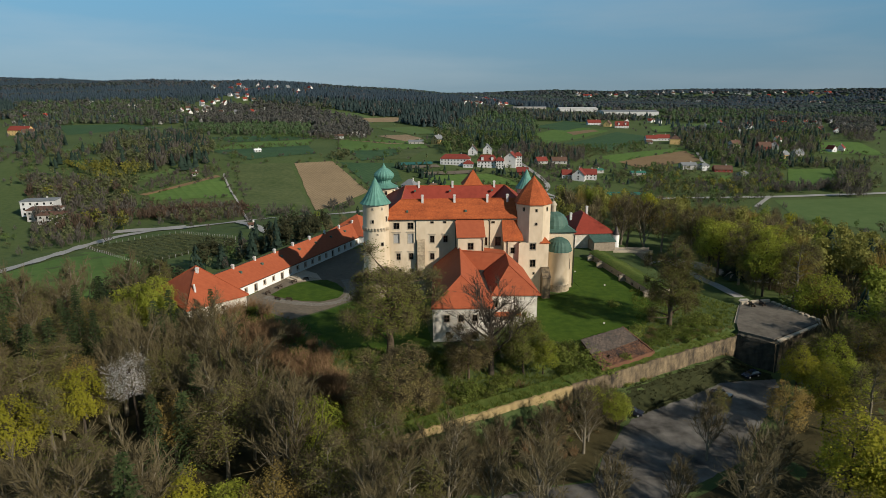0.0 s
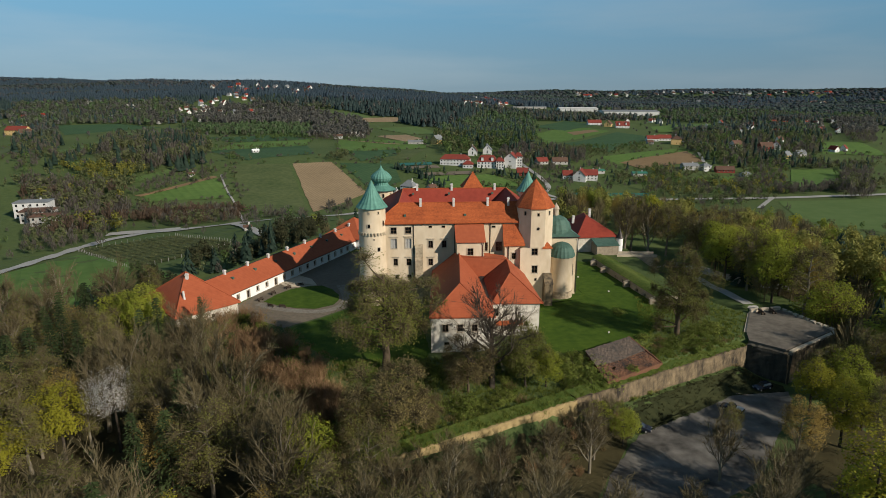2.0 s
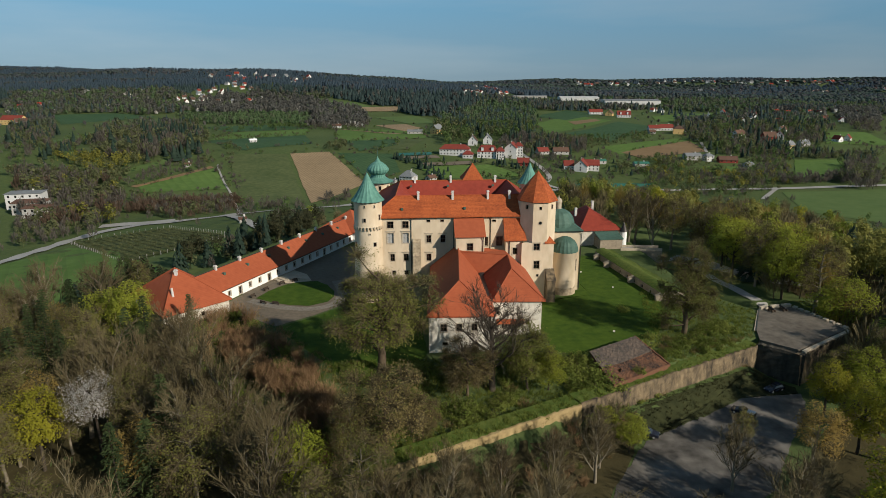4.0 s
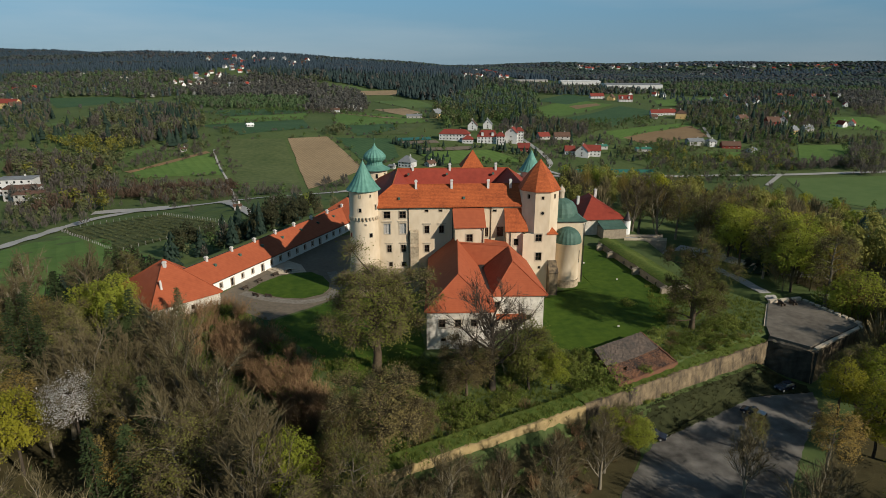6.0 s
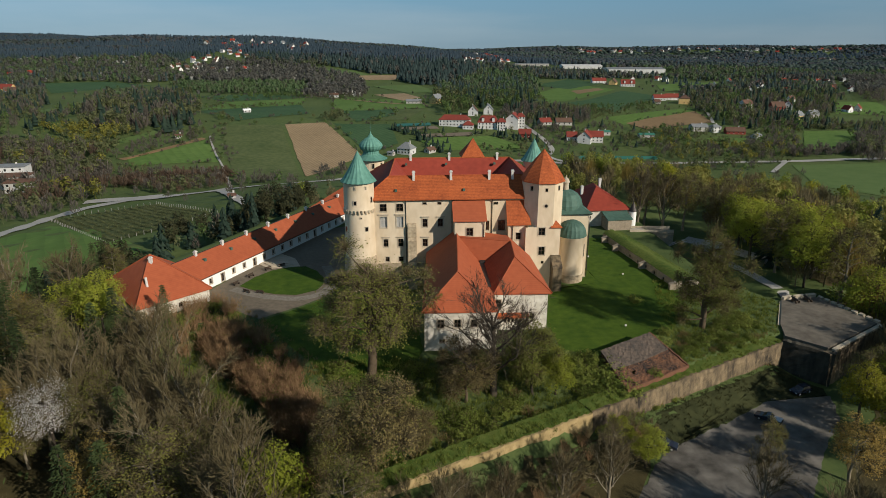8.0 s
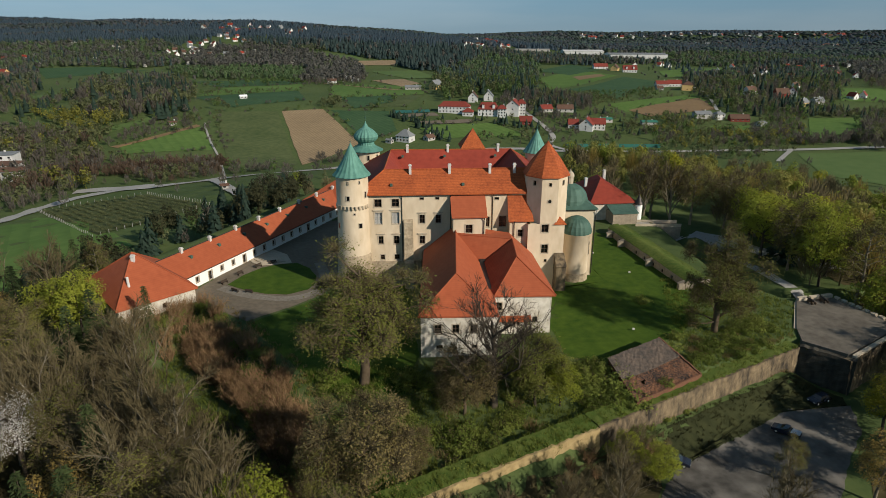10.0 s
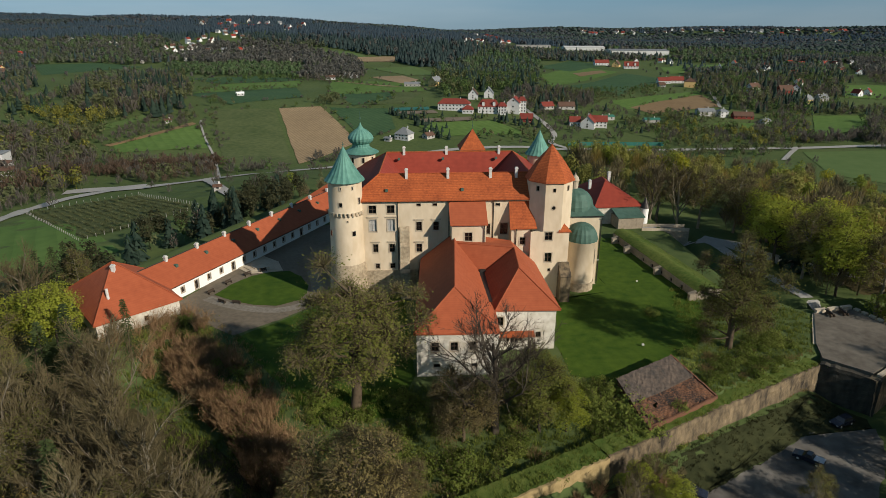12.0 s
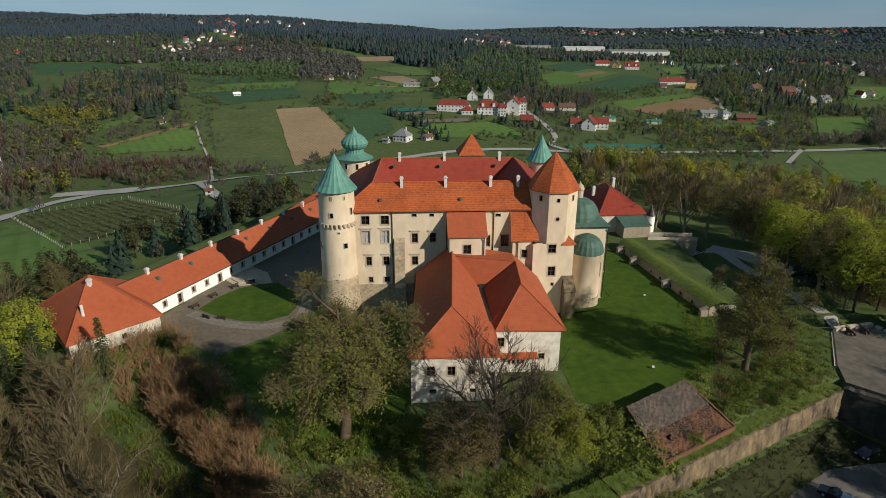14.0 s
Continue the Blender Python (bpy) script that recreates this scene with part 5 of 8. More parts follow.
def deciduous(seed, tall, wide, stem=0.3, limbs=9, sub=6, twigs=6, fine=5, leaf=0, leaf_size=0.3, up=0.5, thick=1.0, loose=0.42, hair=0.026):
    """A branching tree of the given height: (wood, crown) as triangle arrays."""
    g = np.random.RandomState(seed)
    wood, crown = Tris(), Tris()
    n = 6
    lean = g.normal(size=2) * 0.04 * tall
    trunk = np.array([[lean[0] * (i / n) ** 2 + g.normal() * 0.08, lean[1] * (i / n) ** 2 + g.normal() * 0.08, tall * 0.8 * i / n - (0.6 if i == 0 else 0)] for i in range(n + 1)])
    r = tall * 0.016 * thick
    limb(wood, trunk, r * 1.25, r * 0.3, 7)
    tips = []
    for a in range(limbs):
        h = stem + (0.95 - stem) * (a + g.uniform(0.1, 0.9)) / limbs
        k = h * n
        i = min(int(k), n - 1)
        p = trunk[i] + (trunk[i + 1] - trunk[i]) * (k - i)
        az = a * 2.4 + g.uniform(-0.5, 0.5)
        rise = up + 0.5 * h + g.uniform(-0.15, 0.25)
        ln = wide * (1.15 - 0.55 * h) * g.uniform(0.75, 1.15)
        d = unit(np.array([math.cos(az), math.sin(az), rise]))
        pts = [p]
        for s in range(4):
            d = unit(d + g.normal(size=3) * 0.13 + np.array([0, 0, 0.10]))
            pts.append(pts[-1] + d * ln / 4)
        limb(wood, pts, r * (0.62 - 0.3 * h), r * 0.12, 4)
        for s in range(sub):
            u = 0.8 + 3.2 * (s + g.uniform(0, 1)) / sub
            j = min(int(u), 3)
            q = pts[j] + (pts[j + 1] - pts[j]) * (u - j)
            e = unit(unit(pts[j + 1] - pts[j]) * 0.8 + g.normal(size=3) * 0.48 + np.array([0, 0, 0.25]))
            l2 = ln * g.uniform(0.28, 0.5)
            q1 = q + e * l2 * 0.5
            e2 = unit(e + g.normal(size=3) * 0.2 + np.array([0, 0, 0.15]))
            q2 = q1 + e2 * l2 * 0.5
            limb(wood, [q, q2], r * 0.14, r * 0.04, 3)
            for w in range(twigs):
                f = g.uniform(0.2, 1.0)
                b0 = q + (q1 - q) * f * 2 if f < 0.5 else q1 + (q2 - q1) * (f - 0.5) * 2
                e3 = unit(e2 + g.normal(size=3) * loose + np.array([0, 0, 0.2]))
                b1 = b0 + e3 * l2 * g.uniform(0.45, 0.95)
                sd = unit(np.cross(e3, g.normal(size=3))) * hair * 1.35
                crown.add([b0 - sd, b0 + sd, b1], [(0, 1, 2)])
                for _ in range(fine):
                    c0 = b0 + (b1 - b0) * g.uniform(0.2, 0.95)
                    e4 = unit(e3 + g.normal(size=3) * loose + np.array([0, 0, 0.15]))
                    c1 = c0 + e4 * g.uniform(0.7, 1.6) * tall / 18
                    sd = unit(np.cross(e4, g.normal(size=3))) * hair
                    crown.add([c0 - sd, c0 + sd, c1], [(0, 1, 2)])
                    tips.append((c0 + c1) / 2)
                    tips.append(c1)
    leafy = None
    if leaf:
        leafy = Tris()
        tp = np.array(tips)
        pick = tp[g.randint(0, len(tp), leaf)] + g.normal(size=(leaf, 3)) * 0.22
        leaves(leafy, pick, leaf_size, g)
    return wood, crown, leafy


def crowned(seed, tall, wide, low=0.25, lobes=16, twigs=45, leaf=7000, leaf_size=0.17, thick=1.0, hair=0.03, ragged=0.35, loose=0.16):
    """A tree in leaf: trunk and limbs that carry many rounded lobes of twigs and leaves, with gaps between them."""
    g = np.random.RandomState(seed)
    wood, crown, leafy = Tris(), Tris(), Tris()
    r = tall * 0.016 * thick
    n = 6
    trunk = np.array([[g.normal() * 0.10, g.normal() * 0.10, tall * 0.78 * i / n - (0.6 if i == 0 else 0)] for i in range(n + 1)])
    limb(wood, trunk, r * 1.3, r * 0.25, 8)
    heart = np.array([0, 0, tall * (low + 0.45 * (1 - low))])
    size = np.array([wide, wide, tall * (1 - low) * 0.5])
    hubs, radii = [], []
    for i in range(lobes):
        z = 1 - 1.72 * (i + 0.5) / lobes
        a = i * 2.39996 + g.uniform(-0.35, 0.35)
        d = np.array([math.sqrt(1 - z * z) * math.cos(a), math.sqrt(1 - z * z) * math.sin(a), z])
        hub = heart + d * size * g.uniform(0.64 - loose, 0.66 + loose)
        hubs.append(hub)
        radii.append(wide * g.uniform(0.24, 0.46) * (16 / lobes) ** 0.4)
        k = max(0.12, min(0.95, (hub[2] - 0.35 * np.hypot(hub[0], hub[1])) / (tall * 0.78))) * n
        j = min(int(k), n - 1)
        p = trunk[j] + (trunk[j + 1] - trunk[j]) * (k - j)
        mid = p * 0.5 + hub * 0.5 + np.array([g.normal() * 0.3, g.normal() * 0.3, 0.06 * tall * g.uniform(-0.2, 1)])
        limb(wood, [p, p * 0.4 + mid * 0.6, mid, hub], r * 0.42, r * 0.10, 5)
    hubs, radii = np.array(hubs), np.array(radii)
    for hub, rad in zip(hubs, radii):
        for s in range(4):
            d = unit(g.normal(size=3) + np.array([0, 0, 0.5]) + unit(hub - heart) * 0.6)
            limb(wood, [hub - d * rad * 0.2, hub + d * rad * 0.75], r * 0.09, r * 0.03, 3)
        for s in range(twigs):
            d = unit(g.normal(size=3) + np.array([0, 0, 0.55]) + unit(hub - heart) * 0.7)
            a = hub + d * rad * g.uniform(0.05, 0.45) + g.normal(size=3) * 0.15
            e = unit(d + g.normal(size=3) * 0.35)
            b = a + e * rad * g.uniform(0.45, 0.95)
            sd = unit(np.cross(e, g.normal(size=3))) * hair
            crown.add([a - sd, a + sd, b], [(0, 1, 2)])
    if leaf:
        w = radii ** 2
        pick = g.choice(lobes, leaf, p=w / w.sum())
        d = g.normal(size=(leaf, 3)) + np.array([0, 0, 0.30])
        d /= np.linalg.norm(d, axis=1)[:, None]
        # leaves sit in small sprays
        spray = 1 + ragged * np.sin(d[:, :1] * 9 + pick[:, None]) * np.sin(d[:, 1:2] * 8 + 2 * pick[:, None]) * np.cos(d[:, 2:] * 7)
        c = hubs[pick] + d * radii[pick, None] * spray * g.uniform(0.25, 1.0, (leaf, 1)) ** 0.4 + g.normal(size=(leaf, 3)) * 0.12
        leaves(leafy, c, leaf_size, g, heart - np.array([0, 0, 0.2 * tall]))
    return wood, crown, (leafy if leaf else None)


def conifer(seed, tall, wide):
    """A spruce: drooping whorled boughs set with many short sprays."""
    g = np.random.RandomState(seed)
    wood, crown = Tris(), Tris()
    limb(wood, [(0, 0, -0.6), (0, 0, tall * 0.5), (0, 0, tall)], tall * 0.012, 0.03, 6)
    tiers = int(tall * 1.35)
    for i in range(tiers):
        h = 0.08 + 0.92 * i / tiers
        reach = wide * (1 - h) ** 0.75 + 0.25
        for k in range(7):
            az = k * 0.9 + i * 0.5 + g.uniform(-0.35, 0.35)
            ln = reach * g.uniform(0.65, 1.15)
            d = np.array([math.cos(az), math.sin(az), 0])
            s = np.array([-d[1], d[0], 0])
            p0 = np.array([0, 0, tall * h])
            for w in range(9):
                f0 = g.uniform(0.15, 1.0)
                base = p0 + d * ln * f0 + np.array([0, 0, 0.10 * ln * math.sin(f0 * 3.1) - 0.30 * ln * f0 ** 1.6])
                tip = base + d * g.uniform(0.15, 0.5) + s * g.normal() * 0.55 * (1.2 - f0 * 0.7) + np.array([0, 0, g.uniform(-0.35, 0.12)])
                sd = unit(np.cross(tip - base, g.normal(size=3))) * g.uniform(0.10, 0.2)
                crown.add([base - sd, base + sd, tip], [(0, 1, 2)])
    return wood, crown, None


def thicket(seed, tall, wide, stems, leaf, leaf_size, arch=0.5):
    """A shrub of many stems from the ground."""
    g = np.random.RandomState(seed)
    wood, leafy = Tris(), Tris()
    tips = []
    for i in range(stems):
        a, rr = g.uniform(0, 6.283), wide * math.sqrt(g.uniform(0, 1))
        p = np.array([rr * 0.6 * math.cos(a), rr * 0.6 * math.sin(a), -0.3])
        d = unit(np.array([math.cos(a) * arch * rr / wide, math.sin(a) * arch * rr / wide, 1]) + g.normal(size=3) * 0.12)
        ln = tall * g.uniform(0.6, 1.1)
        q = p + d * ln * 0.55
        d2 = unit(d + g.normal(size=3) * 0.2)
        e = q + d2 * ln * 0.45
        sd = unit(np.cross(d, g.normal(size=3))) * 0.05
        wood.add([p - sd, p + sd, q + sd * 0.6, q - sd * 0.6, e], [(0, 1, 2), (0, 2, 3), (3, 2, 4)])
        for _ in range(4):
            c0 = p + (q - p) * g.uniform(0.4, 1) if g.rand() < 0.4 else q + (e - q) * g.uniform(0, 0.9)
            e4 = unit(d2 + g.normal(size=3) * 0.45)
            c1 = c0 + e4 * ln * g.uniform(0.15, 0.35)
            s2 = unit(np.cross(e4, g.normal(size=3))) * 0.035
            wood.add([c0 - s2, c0 + s2, c1], [(0, 1, 2)])
            tips += [(c0 + c1) / 2, c1, c0]
    if leaf:
        tp = np.array(tips)
        pick = tp[g.randint(0, len(tp), leaf)] + g.normal(size=(leaf, 3)) * 0.25
        pick[:, 2] = np.maximum(pick[:, 2], 0.05)
        leaves(leafy, pick, leaf_size, g)
    return wood, None, (leafy if leaf else None)


PROTO = {}


def proto(kind, made, bark, twig, leaf, label, category="tree"):
    wood, crown, leafy = made
    ms = [("trunk" if category == "tree" else "branchwork", wood.mesh("trunk"), bark)]
    if crown is not None:
        ms.append(("crown" if leafy is None else "branchwork", crown.mesh("twigs"), twig))
    if leafy is not None:
        ms.append(("crown" if category == "tree" else "foliage", leafy.mesh("leaves"), leaf))
    for _, me, mt in ms:
        me.materials.append(mt)
    PROTO.setdefault(kind, []).append((ms, label, category))


for s in range(5):
    proto("bare", deciduous(10 + s, 17 + s, 7.4 + 0.4 * s, 0.12, 14, 9, 7, 3, up=1.15, thick=1.3, loose=0.36, hair=0.038), M_BARK, M_TWIG, None, "tall bare grey-brown tree on the castle slope")
for s in range(4):
    proto("bud", crowned(20 + s, 16 + s, 5.6, 0.14, 18, 130, 3200, 0.14, 1.0, 0.034), M_BARK, M_TWIG, M_OLIVE, "tree with thin olive spring buds on the castle slope")
for s in range(3):
    proto("green", crowned(30 + s, 14 + s, 5.6, 0.16, 16, 30, 7000, 0.18), M_BARKDARK, M_TWIG, M_GREEN, "tree in fresh green leaf beside the castle")
for s in range(3):
    proto("yellow", crowned(40 + s, 15 + s, 5.4, 0.18, 15, 30, 6500, 0.18), M_BARKDARK, M_TWIG, M_YELLOW, "maple in yellow-green spring blossom")
for s in range(2):
    proto("rust", crowned(50 + s, 14 + s, 5.2, 0.18, 16, 80, 4200, 0.16), M_BARK, M_TWIG, M_RUST, "tree with rusty young leaves")
for s in range(3):
    proto("conifer", conifer(60 + s, 17 + 2 * s, 3.8), M_BARKDARK, M_NEEDLE, None, "dark green spruce among the bare trees")
proto("blossom", crowned(70, 17, 4.4, 0.42, 20, 90, 7500, 0.075, 1.0, 0.03, 0.7, 0.25), M_BARKDARK, M_TWIG, M_BLOSSOM, "wild cherry tree in white blossom")
for s in range(3):
    proto("shrub", thicket(80 + s, 2.6, 1.9, 50, 950, 0.17, 0.9), M_TWIG, M_TWIG, M_SHRUB, "green leafy shrub on the fortress bank", "shrub")
for s in range(2):
    proto("willow", thicket(90 + s, 5.2, 1.8, 120, 50, 0.13, 0.32), M_TWIGRED, M_TWIGRED, M_OLIVE, "reddish leafless willow thicket in the moat", "shrub")
proto("dry", thicket(95, 1.6, 1.8, 120, 0, 0.1, 1.1), M_DRY, M_DRY, None, "tuft of tall dry grass on the bank", "shrub")
proto("giant", crowned(111, 23, 9.6, 0.08, 40, 240, 15000, 0.15, 1.55, 0.036, 0.7, 0.27), M_BARKBROWN, M_TWIG, M_GIANT, "large old tree with olive spring buds before the castle")
proto("lime", crowned(103, 24, 8.0, -0.10, 38, 190, 13000, 0.15, 1.3, 0.036, 0.7, 0.25), M_BARKBROWN, M_TWIG, M_OLIVE, "large budding lime tree on the fortress bank")
proto("gnarled", deciduous(107, 19, 9.6, 0.22, 14, 9, 8, 5, 0, 0.2, up=0.35, thick=1.8, hair=0.03), M_BARKDARK, M_BARKDARK, None, "gnarled bare dark tree before the annex")
proto("bower", crowned(115, 14, 6.4, 0.04, 22, 190, 6500, 0.13, 1.1, 0.036), M_BARKBROWN, M_TWIG, M_BROWNBUD, "low spreading tree with brown-olive buds before the annex")
proto("hornbeam", crowned(117, 15, 6.2, 0.05, 22, 90, 11000, 0.15, 1.0, 0.032), M_BARKDARK, M_TWIG, M_GIANT, "dense green-olive tree beside the annex")

rng = np.random.RandomState(5)
TREES = []


JOINED = {"willow": [], "dry": []}


def plant(kind, x, y, scale=1.0, which=None, turn=None, sink=0.0, group=""):
    if kind in JOINED:
        n = rng.randint(99) % len(PROTO[kind])
        JOINED[kind].append((n, pose(x, y, float(ground_at(x, y)) - sink, 0, 0, rng.uniform(0, 360)) @ Matrix.Diagonal((scale, scale, scale, 1))))
        TREES.append((x, y, 1.2 * scale))
        return None
    ms, label, category = PROTO[kind][(rng.randint(99) if which is None else which) % len(PROTO[kind])]
    s = scale
    ob = thing("tree" if category == "tree" else "shrub", label, category, (x, y, float(ground_at(x, y)) - sink), rng.uniform(0, 360) if turn is None else turn, group or ("trees on the castle hill" if category == "tree" else "shrubs on the fortress banks"))
    ob.scale = (s * rng.uniform(0.9, 1.1), s * rng.uniform(0.9, 1.1), s)
    for nm, me, mt in ms:
        p = new(nm, me)
        p.parent = ob
    TREES.append((x, y, 3.2 * s if category == "tree" else 1.2 * s))
    return ob




def keep_clear(x, y, reach):
    """No tall tree on the near side of a tree that stands out."""
    for d in np.arange(6.0, reach, 4.0):
        TREES.append((x + 0.50 * d, y - 0.86 * d, 5.5))


# single trees
plant("giant", -21.8, -37.2, 1.16, turn=20)
plant("lime", 46.8, -23.4, 1.1, turn=80)
plant("gnarled", -0.6, -43.6, 1.0, turn=200)
plant("bower", -5.6, -45.2, 0.92)
plant("hornbeam", 6.2, -43.8, 1.0)
plant("green", 10.4, -44.0, 0.62, 1)
plant("bower", -20.4, -62.5, 1.22)
plant("bud", -26.0, -64.0, 0.8, 0)
plant("bower", -14.5, -58.0, 0.55)
plant("bare", -52.3, -54.5, 1.2, 1)
plant("bare", -46.0, -58.5, 1.05, 2)
plant("bud", -48.6, -69.0, 1.1, 1)
plant("rust", -58.5, -64.0, 0.95)
plant("conifer", -55.0, -68.0, 0.95)
plant("conifer", -59.8, -68.5, 0.85)
plant("blossom", -69.0, -54.0, 1.0)
keep_clear(-69.0, -54.0, 24)
plant("yellow", -77.5, -56.0, 1.05)
plant("yellow", -85.5, -63.0, 0.98)
plant("yellow", -91.5, -66.0, 0.9)
for x, y in ((-77.5, -56.0), (-84.5, -63.0), (-90.0, -66.0), (-55.0, -68.0), (-48.6, -69.0)):
    keep_clear(x, y, 20)
plant("green", -44.0, -85.0, 0.8)
plant("rust", -38.5, -85.0, 0.95)
plant("yellow", -50.0, -85.0, 0.82)
for x, y, sc in ((-100.0, -33.0, 0.95), (-96.5, -29.5, 1.0), (-95.0, -20.0, 0.9), (-86.0, -31.0, 0.85), (-76.0, -24.0, 0.9)):
    plant("conifer", x, y, sc)
    keep_clear(x, y, 12)
for x, y in ((-44.0, -85.0), (-38.5, -86.0), (-49.5, -86.0)):
    keep_clear(x, y, 14)
plant("green", -80.5, -11.5, 1.1)
plant("green", -87.0, -8.0, 1.1)
plant("conifer", -74.5, -18.0, 0.8)
plant("bud", -88.0, -18.0, 1.0)
plant("conifer", -66.0, -14.0, 0.62)
plant("conifer", -92.0, -30.0, 0.9)
plant("conifer", -97.0, -36.0, 0.95)
plant("bare", -64.5, -33.0, 0.85)
plant("bud", -59.5, -43.0, 0.75)
plant("bare", -66.0, -43.0, 0.9)
plant("yellow", 47.0, -86.0, 1.25)
plant("yellow", 55.0, -84.0, 1.05)
plant("yellow", 52.0, -91.5, 1.1)
plant("yellow", 44.0, -95.0, 0.9)
for x, y, sc in ((62, -84, 0.85), (42, -77, 0.62), (36, -82, 0.7), (31, -88, 0.7), (38, -93, 0.7)):
    plant("bare", x, y, sc)
plant("rust", 51.5, -63.5, 0.82)
plant("yellow", 61.0, -61.5, 0.9)
plant("yellow", 63.5, -49.0, 0.78)
plant("bud", 68.5, -43.5, 0.72, 2)
plant("bud", 73.5, -42.0, 0.72, 3)
plant("green", 69.0, -56.5, 0.85)
plant("green", 72.0, -47.5, 0.92)
plant("bud", 66.0, -66.0, 1.0)
plant("bud", 80.0, -44.0, 0.95)
plant("rust", 86.0, -40.0, 0.95)
plant("bare", 34.0, -69.5, 0.62)
plant("bud", 41.5, -58.5, 0.5)
plant("rust", 84.0, -52.0, 1.15)
for x, y, k, sc in ((89, -45, "bud", 1.3), (94, -38, "green", 1.3), (86, 2, "green", 1.25), (84.5, 12, "bud", 1.2), (83, 22, "green", 1.3), (85, 32, "green", 1.25), (92, -4, "bud", 1.3), (92, 8, "green", 1.35), (93, 19, "green", 1.35), (92, 40, "bud", 1.3), (90, -16, "green", 1.25), (72, 56, "bare", 1.1), (64, 58, "bare", 1.0), (78, 54, "bud", 1.2), (86, 48, "bud", 1.2), (68, 62, "bud", 1.2)):
    plant(k, x, y, sc)
for x, y, s in ((21.5, -58.5, 0.8), (17.5, -55.5, 0.7)):
    plant("green", x, y, s * 0.7)
# bare trees along the lane below the wall
for x, y, s in ((5, -69, 0.6), (13, -66, 0.62), (-3, -70, 0.58), (-11, -74, 0.66), (-20, -80, 0.75), (-8, -69, 0.42), (15, -62, 0.45), (-15, -74, 0.55), (3, -80, 0.66), (-6, -83, 0.75), (22, -84, 0.62), (11, -85, 0.7), (0, -88, 0.8), (-13, -85, 0.8)):
    plant("bare", x, y, s)


def free(x, y, gap):
    return all((x - a) ** 2 + (y - b) ** 2 > (gap * 0.55 + r * 0.55) ** 2 for a, b, r in TREES)


def inside(poly, x, y):
    return float(signed(poly, np.array([x]), np.array([y]))[0])


def scatter(box, count, gap, mix, test, lo=0.8, hi=1.15):
    kinds, weights = zip(*mix.items())
    weights = np.array(weights) / sum(weights)
    made = 0
    for _ in range(count * 12):
        x, y = rng.uniform(box[0], box[2]), rng.uniform(box[1], box[3])
        if made >= count or not test(x, y) or not free(x, y, gap):
            if made >= count:
                break
            continue
        k = kinds[rng.choice(len(kinds), p=weights)]
        plant(k, x, y, rng.uniform(lo, hi))
        made += 1


fort_d = lambda x, y: inside(FORT, x, y)
no_hut = lambda x, y: inside([(19, -35), (20.5, -49), (38, -41), (33.5, -28)], x, y) > 0.3
seen = lambda x, y: abs(x + 21 - 0.07 * (y + 160)) < 0.80 * (y + 175)
# thicket on the left bank, then the wood beyond the moat
bank = lambda x, y: 0.5 < fort_d(x, y) < 8 and x < -24 and y < 0
scatter((-64, -64, -22, 0), 105, 1.3, {"willow": 5, "shrub": 4, "dry": 4}, bank, 0.6, 1.0)
DITCH = [(-64, -17), (-50, -22), (-34, -46), (-24, -64), (-31, -70), (-42, -58), (-58, -35)]
wood_l = lambda x, y: seen(x, y) and inside(DITCH, x, y) > 1.5 and fort_d(x, y) > (15 if y > -52 else 5) and not (-66 < x < -44 and y > -10)
scatter((-125, -104, -18, 6), 165, 5.2, {"bare": 38, "bud": 46, "yellow": 2, "conifer": 10, "rust": 4, "green": 2}, wood_l, 0.7, 1.15)
# conifers behind the pavilion and the wing
scatter((-110, -28, -76, 22), 12, 5, {"conifer": 6, "bud": 2, "bare": 4}, lambda x, y: fort_d(x, y) > 3, 0.6, 0.9)
# right-hand wood beyond the terrace
lot = lambda x, y: inside(LOT, x, y) > 3
off_path = lambda x, y: inside([(60, -9), (84, -9), (82, 40), (64, 60), (56, 40)], x, y) > 0
wood_r = lambda x, y: seen(x, y) and fort_d(x, y) > 4 and lot(x, y) and off_path(x, y) and (x > 64 or y < -62)
scatter((86, -60, 114, -36), 10, 5.2, {"yellow": 14, "green": 10, "bud": 18, "bare": 16, "rust": 14}, wood_r, 0.7, 1.0)
for k in range(44):
    u = (k + rng.uniform(0, 1)) / 44
    plant("willow", -57.5 + 25.0 * u + rng.uniform(-1.6, 1.6), -14.0 - 32.5 * u + rng.uniform(-1.6, 1.6), rng.uniform(0.75, 1.1))
# brush against the pavilion wall
for k in range(16):
    u = k / 15
    plant("willow" if k % 3 == 0 else "shrub", -71.5 + 13.5 * u + rng.uniform(-0.6, 0.6), -14.6 + 12.6 * u - rng.uniform(0.2, 1.6), rng.uniform(0.6, 1.0))
# brush at the foot of the wall and tufts along its top
scatter((-24, -84, 26, -50), 8, 2.4, {"bare": 1}, lambda x, y: 3 < fort_d(x, y) < 14 and lot(x, y), 0.32, 0.45)
scatter((-24, -84, 26, -50), 50, 1.2, {"shrub": 2, "willow": 3, "dry": 3}, lambda x, y: 1 < fort_d(x, y) < 12 and lot(x, y), 0.3, 0.55)
for k in range(64):
    u = (k + rng.uniform(0, 1)) / 64
    plant("dry" if k % 3 else "shrub", -22 + 78 * u + rng.uniform(-0.5, 0.5), -69.5 + 37.5 * u + rng.uniform(0.7, 2.4), rng.uniform(0.28, 0.62), sink=-0.5)
